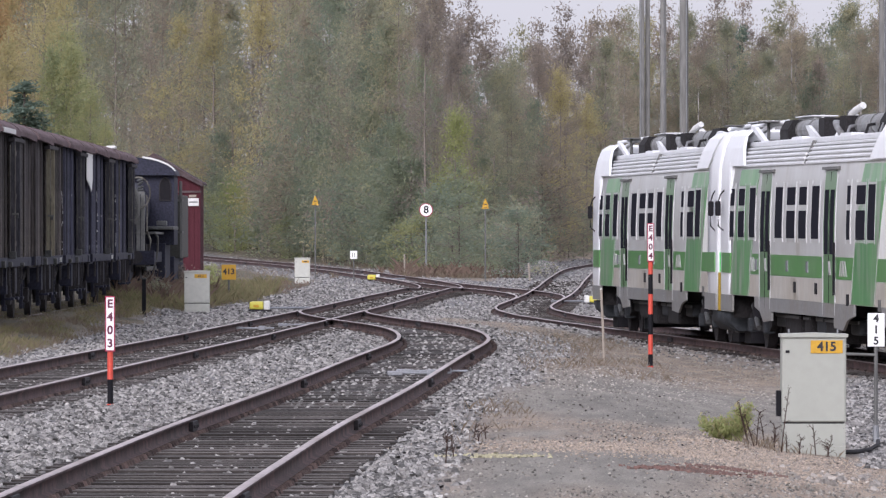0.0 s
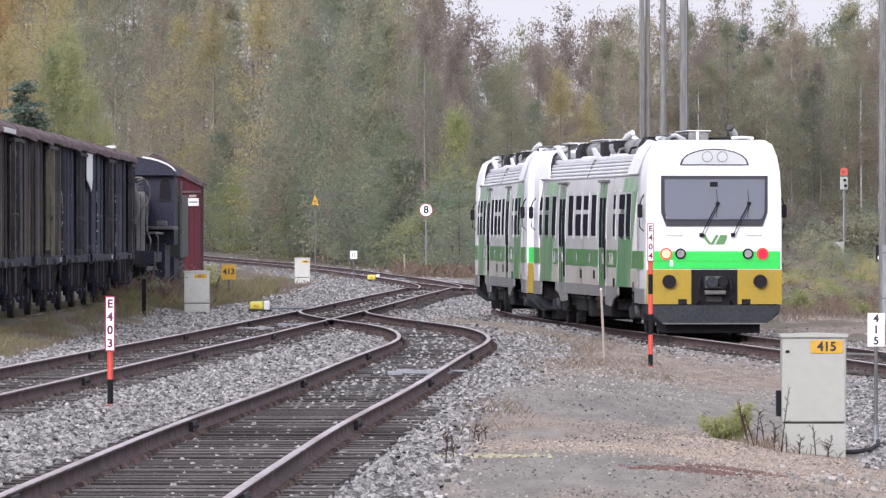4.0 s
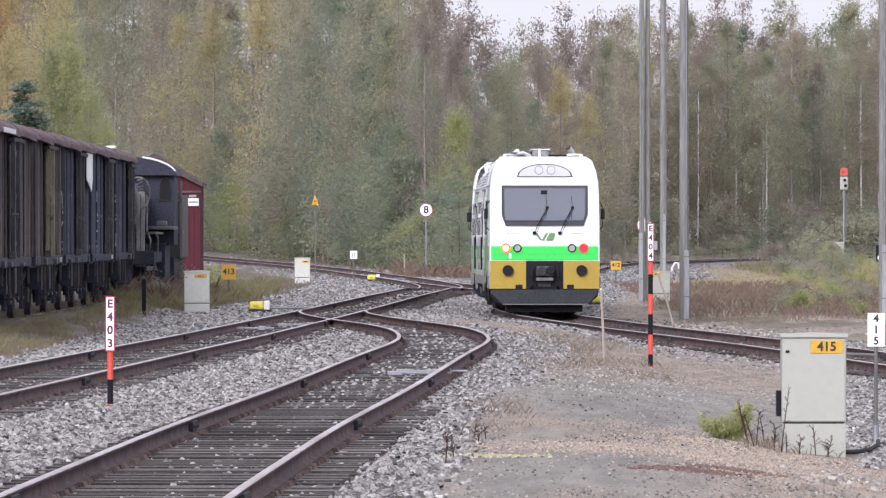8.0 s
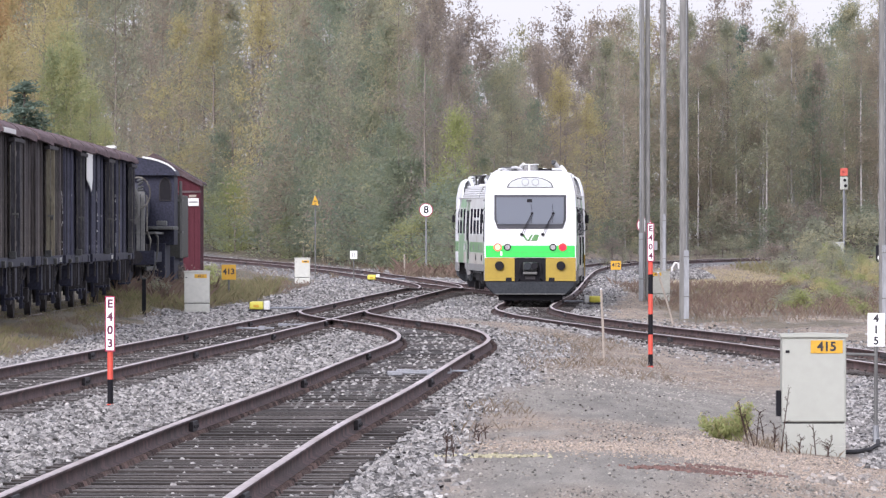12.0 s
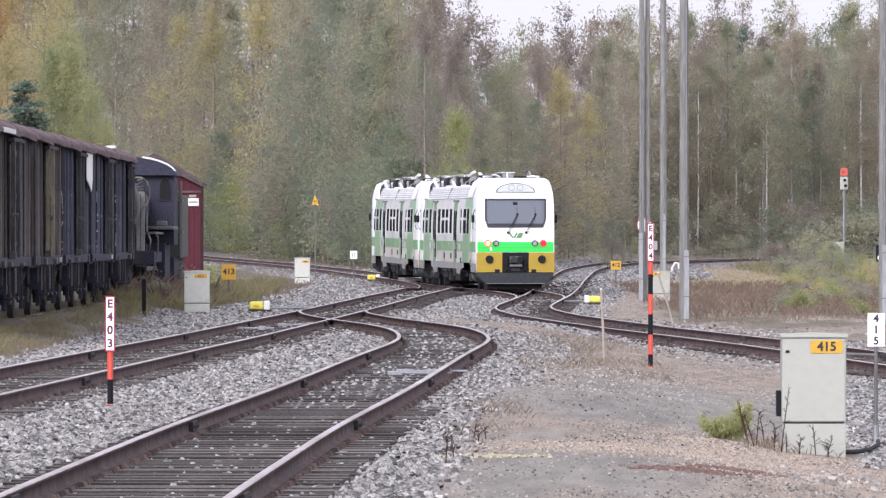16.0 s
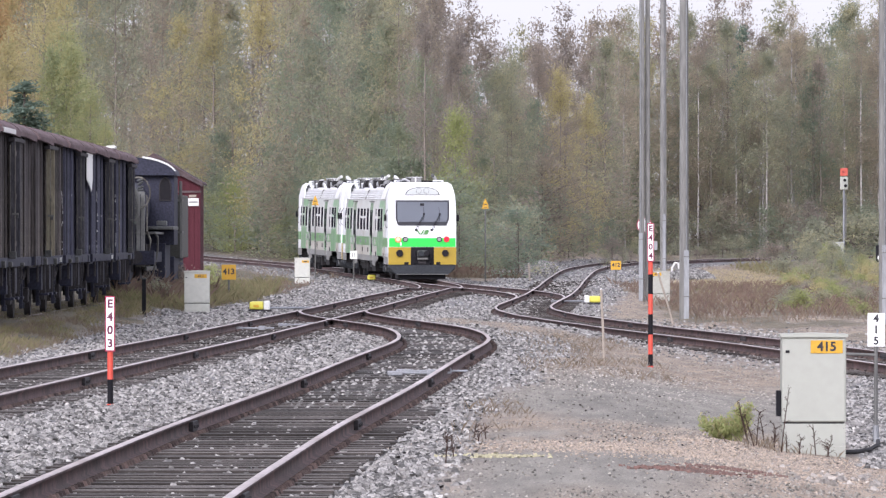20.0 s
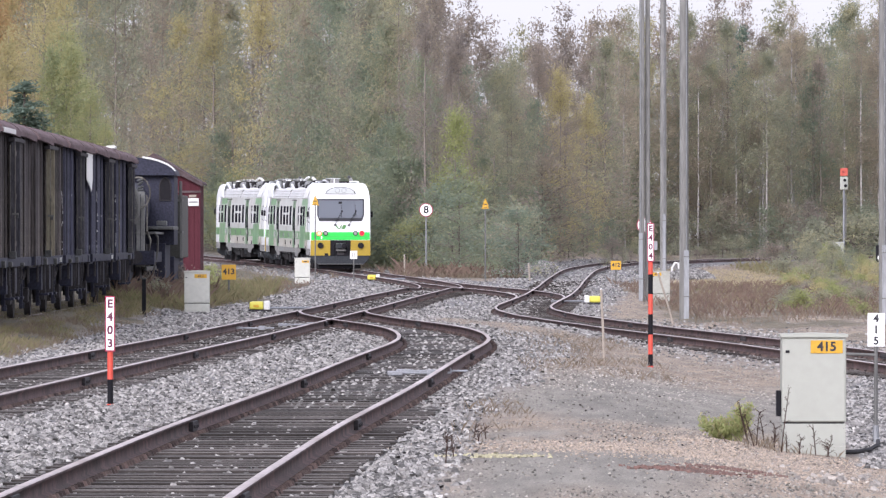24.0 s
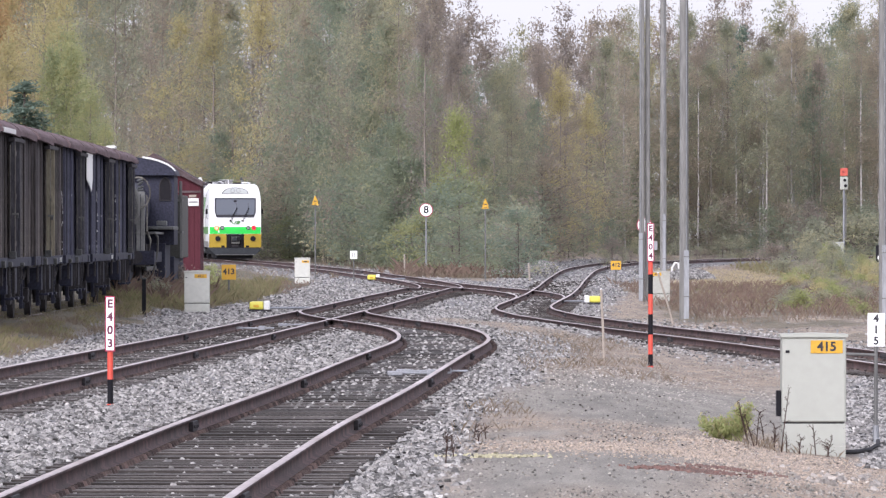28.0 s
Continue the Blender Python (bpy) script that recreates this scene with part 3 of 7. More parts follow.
build_track("track_siding", LINE_B, 42, 194.5, "curved siding track with worn rails on dark wooden sleepers")
build_track("track_left", LINE_A, 62, 333, "rusty rails running on wooden sleepers through grey ballast")
build_track("track_main", LINE_C, 82, 486, "curved through track with worn rails on grey ballast")
build_track("track_branch", LINE_D, 236, 499, "branch track curving away beside the forest")


def rail_fittings():
    """Joint bars with bolts, and rows of rail fastenings on every track."""
    for name, (t, line, y0, y1) in TRACKS.items():
        for side in (-1, 1):
            y = y0 + 12.2 + (3.0 if name == "track_left" else 0) + (0.0 if side < 0 else 0.6)
            while y < y1 - 3:
                x = line_x(line, y)
                a = math.atan2(line_x(line, y + 0.5) - line_x(line, y - 0.5), 1.0)
                z = floor_at(x, y) + RAIL_TOP - 0.15
                bm = bmesh.new()
                for s in (-1, 1):
                    box(side * HALF_GAUGE + s * 0.036 - 0.022, side * HALF_GAUGE + s * 0.036 + 0.022, -0.36, 0.36, 0.022, 0.122, 0.006, bm)
                    for k in range(4):
                        tube((side * HALF_GAUGE + s * 0.046, -0.27 + 0.18 * k, 0.07), (side * HALF_GAUGE + s * 0.075, -0.27 + 0.18 * k, 0.07), 0.018, seg=6, bm=bm)
                j = part("joint_bar", bm, M["iron"], t)
                j.matrix_basis = pose(x, y, z, 0, 0, -math.degrees(a))
                y += 22.0
        # fastenings
        ys = np.arange(y0, min(y1, 330), 0.325)
        xs = np.interp(ys, line[:, 1], line[:, 0])
        zs = land(xs, ys)
        u = np.array([[-1, -1, 0], [1, -1, 0], [1, 1, 0], [-1, 1, 0], [-.5, -.6, 1], [.5, -.6, 1], [.5, .6, 1], [-.5, .6, 1]], dtype=float) * np.array([0.040, 0.045, 0.045])
        q = np.array([[0, 1, 5, 4], [1, 2, 6, 5], [2, 3, 7, 6], [3, 0, 4, 7], [4, 5, 6, 7]])
        vs, fs = [], []
        c = 0
        for off in (-HALF_GAUGE - 0.115, -HALF_GAUGE + 0.115, HALF_GAUGE - 0.115, HALF_GAUGE + 0.115):
            for x, y, z in zip(xs, ys, zs):
                vs.append(u + np.array([x + off, y, z + 0.018]))
                fs.append(q + c)
                c += 8
        ob = raw_mesh("rail_fastening", np.concatenate(vs), np.concatenate(fs), M["rusty_iron"], t)
        ob["kind"] = "stuff"


rail_fittings()


def point_rods():
    """Guard rails, check rails and pale rods of the turnouts."""
    for x0, x1, y, line in ((-3.5, -2.55, 167.0, "left"), (-0.6, 0.35, 109.0, "siding"), (-0.72, 0.12, 107.5, "siding"), (-4.3, -3.5, 160.5, "left")):
        t = thing("switch_rod", pose((x0 + x1) / 2, y, floor_at((x0 + x1) / 2, y) + 0.09, 0, 0, 4), "pale steel switch rods lying between the rails", "switch rod", "switch rods of the turnouts")
        h = (x1 - x0) / 2
        part("rod", box(-h, h, -0.03, 0.03, -0.03, 0.0, 0.01), M["lit_steel"], t)
        part("bracket", box(-h - 0.05, -h + 0.15, -0.12, 0.12, -0.05, 0.01, 0.01), M["lit_steel"], t)
        part("crank", box(h * 0.2, h * 0.5, -0.10, 0.10, -0.09, 0.03, 0.01), M["lit_steel"], t)


point_rods()


# ---- railcar ----
BODY = [(-1.41, 0.98), (-1.41, 1.2), (-1.41, 2.3), (-1.38, 3.0), (-1.32, 3.45), (-1.18, 3.68), (-0.9, 3.78), (0.9, 3.78), (1.18, 3.68), (1.32, 3.45), (1.38, 3.0), (1.41, 2.3), (1.41, 1.2), (1.41, 0.98)]
NOSE = [(-1.40, 0.66), (-1.41, 1.2), (-1.41, 2.3), (-1.40, 2.9), (-1.375, 3.4), (-1.31, 3.72), (-1.21, 3.96), (-1.06, 4.05), (1.06, 4.05), (1.21, 3.96), (1.31, 3.72), (1.375, 3.4), (1.40, 2.9), (1.41, 2.3), (1.41, 1.2), (1.40, 0.66)]
CAR_LEN = 24.6


def loft(sections, bm=None):
    """A skin through closed outlines [(y, [(x, z), ...]), ...], capped."""
    bm = bm or bmesh.new()
    rings = [[bm.verts.new((x, y, z)) for x, z in o] for y, o in sections]
    k = len(rings[0])
    fs = []
    for a, b in zip(rings, rings[1:]):
        for i in range(k):
            fs.append(bm.faces.new((a[i], a[(i + 1) % k], b[(i + 1) % k], b[i])))
    fs += [bm.faces.new(rings[0]), bm.faces.new(rings[-1])]
    bmesh.ops.recalc_face_normals(bm, faces=fs)
    for f in fs[:-2]:
        f.smooth = True
    return bm


def scaled(o, kx, dz=0.0, kz=1.0):
    return [(x * kx, 0.66 + (z - 0.66) * kz + dz) for x, z in o]


def hull_x(z, outline=None):
    outline = outline or BODY
    pts = [(zz, -xx) for xx, zz in outline if xx < 0]
    return float(np.interp(z, [p[0] for p in pts], [p[1] for p in pts]))


def side_panel(y0, y1, z0, z1, side, thick=0.012, out=0.004, slant=0.0, steps=4, outline=None):
    """A panel laid on the curved side wall between two heights."""
    bm = bmesh.new()
    zs = [z0 + (z1 - z0) * i / steps for i in range(steps + 1)]
    grid = []
    for z in zs:
        f = (z - z0) / (z1 - z0)
        x = hull_x(z, outline)
        row = []
        for yy in (y0, y1):
            for o in (-0.02, out + thick):
                row.append(bm.verts.new((side * (x + o), yy + slant * f, z)))
        grid.append(row)
    fs = []
    for a, b in zip(grid, grid[1:]):
        fs += [bm.faces.new((a[1], a[3], b[3], b[1])), bm.faces.new((a[0], a[1], b[1], b[0])), bm.faces.new((a[3], a[2], b[2], b[3]))]
    fs += [bm.faces.new((grid[0][0], grid[0][2], grid[0][3], grid[0][1])), bm.faces.new((grid[-1][0], grid[-1][1], grid[-1][3], grid[-1][2]))]
    bmesh.ops.recalc_face_normals(bm, faces=fs)
    return bm


WHEELSETS = []


def front_face(car, at, turn):
    """A driving-cab end. Local -y is outward; at: the end's y; turn: 1 for the tail, -1 for the far end."""
    def put(ob):
        ob.matrix_basis = pose(0, at, 0, 0, 0, 0 if turn == 1 else 180) @ ob.matrix_basis
        return ob
    nose = loft([(0.02, scaled(NOSE, 0.985, 0, 0.992)), (0.08, scaled(NOSE, 1.0, 0, 0.998)), (0.35, NOSE), (1.15, NOSE), (1.75, scaled(NOSE, 1.0, 0, 0.985))])
    put(part("cab_shell", nose, M["train_white"], car, "glossy white driving cab"))
    # roof fairing arms behind the cab
    for s in (-1, 1):
        bm = side_panel(1.70, 3.7, 3.36, 4.03, s, 0.03, 0.0, -1.1, 6, NOSE)
        put(part("roof_fairing", bm, M["train_white"], car))
    # windscreen
    fr = prism([(-1.105, 3.31), (1.105, 3.31), (1.105, 2.55), (1.0, 2.27), (-1.0, 2.27), (-1.105, 2.55)], -0.02, 0.05)
    ws = put(part("windscreen", fr, M["frame_grey"], car, "dark windscreen surround"))
    bm = prism([(-1.04, 3.235), (1.04, 3.235), (1.035, 2.55), (0.97, 2.41), (-0.97, 2.41), (-1.035, 2.55)], -0.075, -0.065)
    part("pane", bm, M["glass"], ws, "windscreen glass with pale sky reflection in its tint")
    # flat panel close behind the pane, coloured like its reflections
    bm = box(-1.0, 1.0, -0.034, -0.024, 2.43, 3.22)
    part("cab_interior", bm, M["cab_inside"], ws, "flat grey cab panel mottled like reflections in the glass")
    # dark strip imitates the darker upper band of the pane's reflection
    part("sun_blind", box(-1.0, 1.0, -0.056, -0.048, 3.12, 3.225), M["train_dark"], ws)
    part("driver_seat", box(-0.72, -0.46, -0.050, -0.040, 2.55, 2.66, 0), M["seat"], ws)
    part("cab_mirror", box(-0.10, 0.06, -0.090, -0.078, 3.08, 3.18), M["rubber"], ws)
    # upper lamp window
    pts = [(-0.72, 3.53), (0.72, 3.53)] + [(0.69 * math.cos(a) * 1.02, 3.56 + 0.31 * math.sin(a)) for a in [math.pi * k / 10 for k in range(1, 10)]]
    lamp = put(part("upper_lamp_frame", prism(pts, -0.018, 0.05), M["frame_grey"], car))
    pts = [(x * 0.94, 3.545 + (z - 3.53) * 0.88) for x, z in pts]
    part("lamp_glass", prism(pts, -0.030, -0.020), M["lens"], lamp)
    for x in (-0.15, 0.16):
        part("headlamp", tube((x, -0.050, 3.70), (x, -0.031, 3.70), 0.115, seg=20), M["galv"], lamp, "round silver headlamp")
        part("bulb", tube((x, -0.058, 3.70), (x, -0.050, 3.70), 0.095, seg=18), M["lens"], lamp)
    # green band, yellow panels
    put(part("green_band", box(-1.375, 1.375, 0.0, 0.09, 1.385, 1.755, 0.02), M["train_lime"], car, "bright green front band"))
    put(part("green_trim", box(-1.30, 1.30, -0.008, 0.0, 1.545, 1.552), M["train_green"], car))
    for s in (-1, 1):
        bm = prism([(s * 0.48, 0.66), (s * 1.40, 0.66), (s * 1.40, 1.375), (s * 0.48, 1.375)], -0.03, 0.30)
        y = put(part("yellow_panel", bm, M["train_yellow"], car, "yellow bumper panel"))
        part("buffer", tube((s * 0.945, -0.14, 1.13), (s * 0.945, -0.03, 1.13), 0.138, seg=24), M["rubber"], y, "round black rubber buffer")
        # flat black plate stands for the shade inside the slot
        part("towing_slot", box(s * 0.66 - 0.09, s * 0.66 + 0.09, -0.036, -0.03, 0.655, 0.765, 0), M["rubber"], y)
        # lamps
        hl = put(part("marker_lamp", tube((s * 0.70, -0.03, 1.70), (s * 0.70, 0.02, 1.70), 0.112, seg=20), M["rubber"], car))
        part("lens", tube((s * 0.70, -0.038, 1.70), (s * 0.70, -0.03, 1.70), 0.078, seg=20), M["steel"], hl)
        tl = put(part("tail_lamp", tube((s * 1.0, -0.03, 1.70), (s * 1.0, 0.02, 1.70), 0.125, seg=20), M["lamp_ring"] if s < 0 else M["signal_red"], car))
        part("lens", tube((s * 1.0, -0.038, 1.70), (s * 1.0, -0.03, 1.70), 0.090, seg=20), M["lamp_warm"] if s < 0 else M["lamp_red"], tl,
             "lit tail lamp")
        put(part("step_slot", box(s * 0.82 - 0.17, s * 0.82 + 0.17, -0.012, 0.02, 2.075, 2.095, 0), M["train_side"], car))
        # mirrors
        arm = put(part("mirror_arm", bent([(s * 1.40, 0.55, 2.92), (s * 1.46, 0.44, 2.84), (s * 1.50, 0.42, 2.7), (s * 1.50, 0.42, 2.25), (s * 1.40, 0.5, 2.16)], 0.013), M["rubber"], car))
        part("mirror", box(s * 1.50 - 0.05, s * 1.50 + 0.05, 0.32, 0.45, 2.44, 2.72, 0.03), M["rubber"], arm)
    put(part("data_plate", box(-0.92, -0.855, -0.012, 0.0, 1.44, 1.57), M["sign_white"], car))
    # emblem: a plain chevron and a slanting block
    for pts in ([(-0.27, 2.09), (-0.19, 2.09), (-0.06, 1.90), (-0.12, 1.90)], [(-0.08, 1.90), (-0.02, 1.90), (0.09, 2.09), (0.03, 2.09)], [(0.03, 1.90), (0.21, 1.90), (0.27, 2.05), (0.25, 2.09), (0.13, 2.09)]):
        put(part("emblem", prism(pts, -0.014, 0.0), M["train_green"], car, "plain green emblem shape"))
    # wipers
    for x in (-0.27, 0.38):
        w = put(part("wiper", bent([(x, -0.06, 2.08), (x + 0.12, -0.11, 2.35), (x + 0.33, -0.105, 2.74)], 0.011), M["rubber"], car))
        part("arm", bent([(x + 0.06, -0.06, 2.08), (x + 0.17, -0.11, 2.35), (x + 0.35, -0.105, 2.70)], 0.006), M["rubber"], w)
        part("blade", bent([(x + 0.30, -0.10, 2.45), (x + 0.33, -0.10, 2.74), (x + 0.30, -0.10, 3.02)], 0.006), M["rubber"], w)
        part("hub", box(x + 0.29, x + 0.37, -0.125, -0.10, 2.71, 2.77, 0.01), M["rubber"], w)
        part("base", box(x - 0.04, x + 0.05, -0.06, 0.0, 2.05, 2.13, 0.01), M["rubber"], w)
    # coupler in front of a solid black block painted as its shaded recess
    put(part("coupler_recess", box(-0.48, 0.48, 0.0, 0.30, 0.55, 1.375), M["rubber"], car))
    cp = put(part("coupler", box(-0.22, 0.22, -0.30, 0.25, 0.98, 1.24, 0.05), M["loco_grey"], car, "heavy grimy coupler head"))
    part("coupler_cone", tube((-0.08, -0.40, 1.11), (-0.08, -0.28, 1.11), 0.11, 0.13, seg=16), M["train_plough"], cp)
    part("coupler_cone", tube((0.14, -0.36, 1.12), (0.14, -0.28, 1.12), 0.10, 0.12, seg=16), M["rubber"], cp)
    part("coupler_contact", box(-0.22, 0.22, -0.26, 0.0, 0.86, 0.95, 0.03), M["galv_dull"], cp)
    part("coupler_stay", box(-0.16, 0.16, -0.05, 0.2, 0.70, 0.84, 0.02), M["iron"], cp)
    for s in (-1, 1):
        part("air_hose", bent([(s * 0.30, -0.10, 1.22), (s * 0.34, -0.22, 0.98), (s * 0.30, -0.2, 0.75), (s * 0.36, 0, 0.66)], 0.025), M["rubber"], cp)
    # plough
    pl = loft([(-0.10, [(-1.09, 0.27), (-1.32, 0.50), (-1.37, 0.64), (1.37, 0.64), (1.32, 0.50), (1.09, 0.27)]), (0.15, [(-1.12, 0.27), (-1.36, 0.46), (-1.39, 0.64), (1.39, 0.64), (1.36, 0.46), (1.12, 0.27)]), (1.25, [(-1.22, 0.30), (-1.36, 0.46), (-1.37, 0.66), (1.37, 0.66), (1.36, 0.46), (1.22, 0.30)])])
    put(part("plough", pl, M["train_plough"], car, "dark grey snow plough skirt"))
    put(part("plough_lip", box(-1.08, 1.08, -0.13, 0.0, 0.245, 0.275, 0.01), M["galv_dull"], car))
    # black block added for the bogie and shadow seen beneath the plough
    put(part("under_plough", box(-0.98, 0.98, 0.25, 1.3, 0.06, 0.30, 0.02), M["rubber"], car))


def roof_slats(car, s, y0, y1):
    """Five overlapping white louvre boards along the roof's shoulder."""
    for z in (3.335, 3.415, 3.495, 3.575, 3.65):
        x, u = hull_x(z), hull_x(z + 0.085)
        bm = prism([(s * (x + 0.035), z), (s * (x + 0.035), z + 0.028), (s * (u + 0.004), z + 0.062), (s * (u - 0.06), z + 0.062), (s * (x - 0.06), z)], y0, y1)
        part("roof_slat", bm, M["train_roof"], car)


def roof_plant(car, L):
    """Machinery on the roof: coolers, silencers, exhausts and cable boxes, from one cab to the other."""
    for end, y0 in ((1, 0.0), (-1, L)):
        def yy(v):
            return y0 + end * v

        def span(v0, v1):
            return min(yy(v0), yy(v1)), max(yy(v0), yy(v1))
        a, b = span(2.4, 4.7)
        house = part("cooler_housing", box(-0.25, 0.17, a, b, 3.80, 4.25, 0.04), M["machine"], car, "grey cooler housing")
        part("cooler_lid", box(-0.29, 0.21, a - 0.04, b + 0.04, 4.25, 4.275, 0.01), M["train_roof"], house)
        part("cooler_strap", box(-0.10, -0.04, a - 0.02, b + 0.02, 3.82, 4.28, 0.01), M["train_roof"], house)
        for k in range(5):
            part("cooler_rib", box(-0.265, -0.25, a + 0.2 + 0.4 * k, a + 0.34 + 0.4 * k, 3.90, 4.20), M["train_dark"], house)
        a, b = span(2.8, 4.4)
        part("air_pipe", bent([(-0.86, yy(2.0), 4.0), (-0.72, yy(2.6), 4.13), (-0.48, yy(2.9), 4.17), (-0.27, yy(3.0), 4.08)], 0.05, 10), M["train_roof"], car, "pale bent air pipe")
        base = part("exhaust_base", box(0.24, 0.70, a, b, 3.80, 4.13, 0.03), M["train_dark"], car, "sooty silencer box")
        part("exhaust", bent([(0.80, yy(3.4), 3.85), (0.82, yy(3.3), 4.06), (0.79, yy(3.1), 4.20), (0.68, yy(2.9), 4.33)], 0.075, 14), M["pipe"], base, "bent pale exhaust pipe")
        part("exhaust_mouth", tube((0.685, yy(2.905), 4.325), (0.665, yy(2.87), 4.348), 0.078, 0.070, seg=14), M["loco_grey"], base)
        # white fairing arms over a dark trough behind the cab
        for s in (-1, 1):
            bm = prism([(yy(1.55), 4.03), (yy(2.7), 4.08), (yy(2.9), 4.06), (yy(4.4), 3.80), (yy(4.0), 3.78), (yy(2.7), 3.98), (yy(1.55), 3.90)], s * 1.02, s * 1.10, axis="x")
            part("fairing_arm", bm, M["train_white"], car, "sloping white fairing arm")
            part("fairing_top", bent([(s * 1.0, yy(1.7), 4.10), (s * 0.84, yy(2.2), 4.12), (s * 0.66, yy(2.4), 4.11)], 0.035, 8), M["train_white"], car)
        a, b = span(1.75, 4.6)
        part("roof_trough", box(-0.98, 0.98, a, b, 3.79, 3.83), M["train_dark"], car)
        a, b = span(2.2, 2.9)
        part("aerial_plate", box(-0.96, -0.64, a, b, 4.16, 4.19, 0.01), M["galv_dull"], car)
        part("aerial_stem", tube((-0.8, yy(2.5), 3.82), (-0.8, yy(2.5), 4.16), 0.03, seg=8), M["galv_dull"], car)
        # black screen, long silver silencer, black box
        a, b = span(5.0, 6.2)
        part("dark_screen", prism([(-0.90, 3.80), (-0.90, 4.0), (-0.80, 4.17), (0.30, 4.17), (0.30, 3.80)], a, b), M["train_dark"], car, "black ventilator screen")
        sil = part("silencer", tube((-0.60, yy(6.3), 3.98), (-0.60, yy(10.2), 3.98), 0.18, seg=20), M["machine"], car, "long dull silver silencer drum")
        for v in (6.4, 8.2, 10.1):
            part("silencer_band", tube((-0.60, yy(v) - 0.04, 3.98), (-0.60, yy(v) + 0.04, 3.98), 0.192, seg=20), M["galv_dull"], sil)
        for v in (6.9, 9.4):
            a, b = span(v, v + 0.25)
            part("silencer_foot", box(-0.80, -0.44, a, b, 3.78, 3.86), M["train_dark"], sil)
        a, b = span(8.3, 9.7)
        part("cable_box", box(-1.10, -0.84, a, b, 3.74, 3.84, 0.03), M["train_roof"], car, "pale cable box on the roof edge")
        part("cable_box", box(0.84, 1.10, a, b, 3.74, 3.84, 0.03), M["train_roof"], car)
        a, b = span(10.5, 11.3)
        part("filter_box", box(-0.90, -0.50, a, b, 3.80, 4.15, 0.02), M["train_dark"], car, "square black filter box")
        part("filter_box", box(0.30, 0.80, a, b, 3.80, 4.12, 0.02), M["machine"], car)
    y = L / 2
    ex = part("exhaust_base", box(-0.70, -0.36, y - 0.5, y + 0.5, 3.80, 4.06, 0.03), M["machine"], car)
    part("exhaust", bent([(-0.56, y + 0.3, 4.0), (-0.56, y + 0.2, 4.14), (-0.50, y - 0.1, 4.26), (-0.40, y - 0.35, 4.34)], 0.06, 14), M["old_white"], ex, "bent pale exhaust pipe")
    part("pipe_run", bent([(-0.94, y - 1.6, 3.84), (-0.92, y - 0.8, 3.98), (-0.86, y - 0.2, 4.04), (-0.60, y + 0.3, 4.02)], 0.055, 10), M["machine"], car, "thick white air pipe")
    part("pipe_run", bent([(0.70, y - 3.0, 3.86), (0.72, y, 4.02), (0.66, y + 3.0, 3.86)], 0.05, 10), M["galv_dull"], car)
    part("side_flap", prism([(y + 1.2, 3.80), (y + 2.6, 4.03), (y + 3.0, 4.03), (y + 2.3, 3.80)], -0.98, -0.92, axis="x"), M["train_roof"], car)
    rng = random.Random(4)
    for k in range(16):
        v = rng.uniform(4.9, L - 4.9)
        xc, hx, hy, h = rng.uniform(-0.3, 0.85), rng.uniform(0.05, 0.16), rng.uniform(0.08, 0.3), rng.uniform(0.08, 0.34)
        part("roof_unit", box(xc - hx, xc + hx, v - hy, v + hy, 3.78, 3.80 + h, 0.02), M[rng.choice(["machine", "train_dark", "galv_dull", "train_roof", "steel"])], car, "small rooftop machinery box")
    for k in range(7):
        v, s = rng.uniform(5, L - 5), rng.choice((-1, 1))
        part("roof_bracket", bent([(s * 0.98, v, 3.76), (s * 0.90, v + 0.1, 3.95), (s * 0.5, v + 0.3, 4.02)], 0.028, 6), M[rng.choice(["train_roof", "steel", "train_dark"])], car)


def car_side(car, s, L):
    """One flank: livery, doors, windows and skirts."""
    part("lower_panel", side_panel(1.72, L - 1.72, 0.985, 1.37, s, thick=0.002, out=0.002), M["train_low"], car, "pale lower side with brown road dirt")
    part("green_stripe", side_panel(1.72, L - 1.72, 1.385, 1.755, s, thick=0.002), M["train_green"], car, "dusty green side stripe")
    for y0, y1 in ((0.40, 1.72), (L - 1.72, L - 0.40)):
        part("green_stripe", side_panel(y0, y1, 1.385, 1.755, s, out=0.012), M["train_green"], car)
    for y0, y1 in ((0.25, 2.05), (L - 2.05, L - 0.25)):
        part("corner_skirt", side_panel(y0, y1, 0.67, 0.975, s, out=0.012, steps=1), M["train_skirt"], car)
    part("lower_skirt", side_panel(8.0, L - 8.0, 0.74, 0.98, s, out=0.004, steps=1), M["train_skirt"], car, "grey side skirt")
    for a, b, c in ((8.0, 5.5, 6.3), (L - 8.0, L - 5.5, L - 6.3)):
        bm = prism([(a, 0.985), (b, 0.985), (b, 0.80), (c, 0.72), (c + (a - c) * 0.3, 0.54), (a, 0.58)], s * 1.385, s * 1.425, axis="x")
        part("flared_skirt", bm, M["train_skirt"], car, "dirty flared skirt panel beside the bogie")
    for y0 in (3.05, 20.05):
        part("green_panel", side_panel(y0, y0 + 2.85, 0.99, 3.29, s, out=0.006, thick=0.003, slant=-1.25, steps=8), M["train_film"], car, "faded green livery panel with pale scuffs")
        for y, w in ((y0, 0.05), (y0 + 2.85, 0.05)):
            part("panel_edge", side_panel(y, y + w, 0.99, 2.0, s, out=0.010, thick=0.003, slant=-0.545, steps=3), M["train_side"], car)
    # doors
    for yc in (8.70, 17.62):
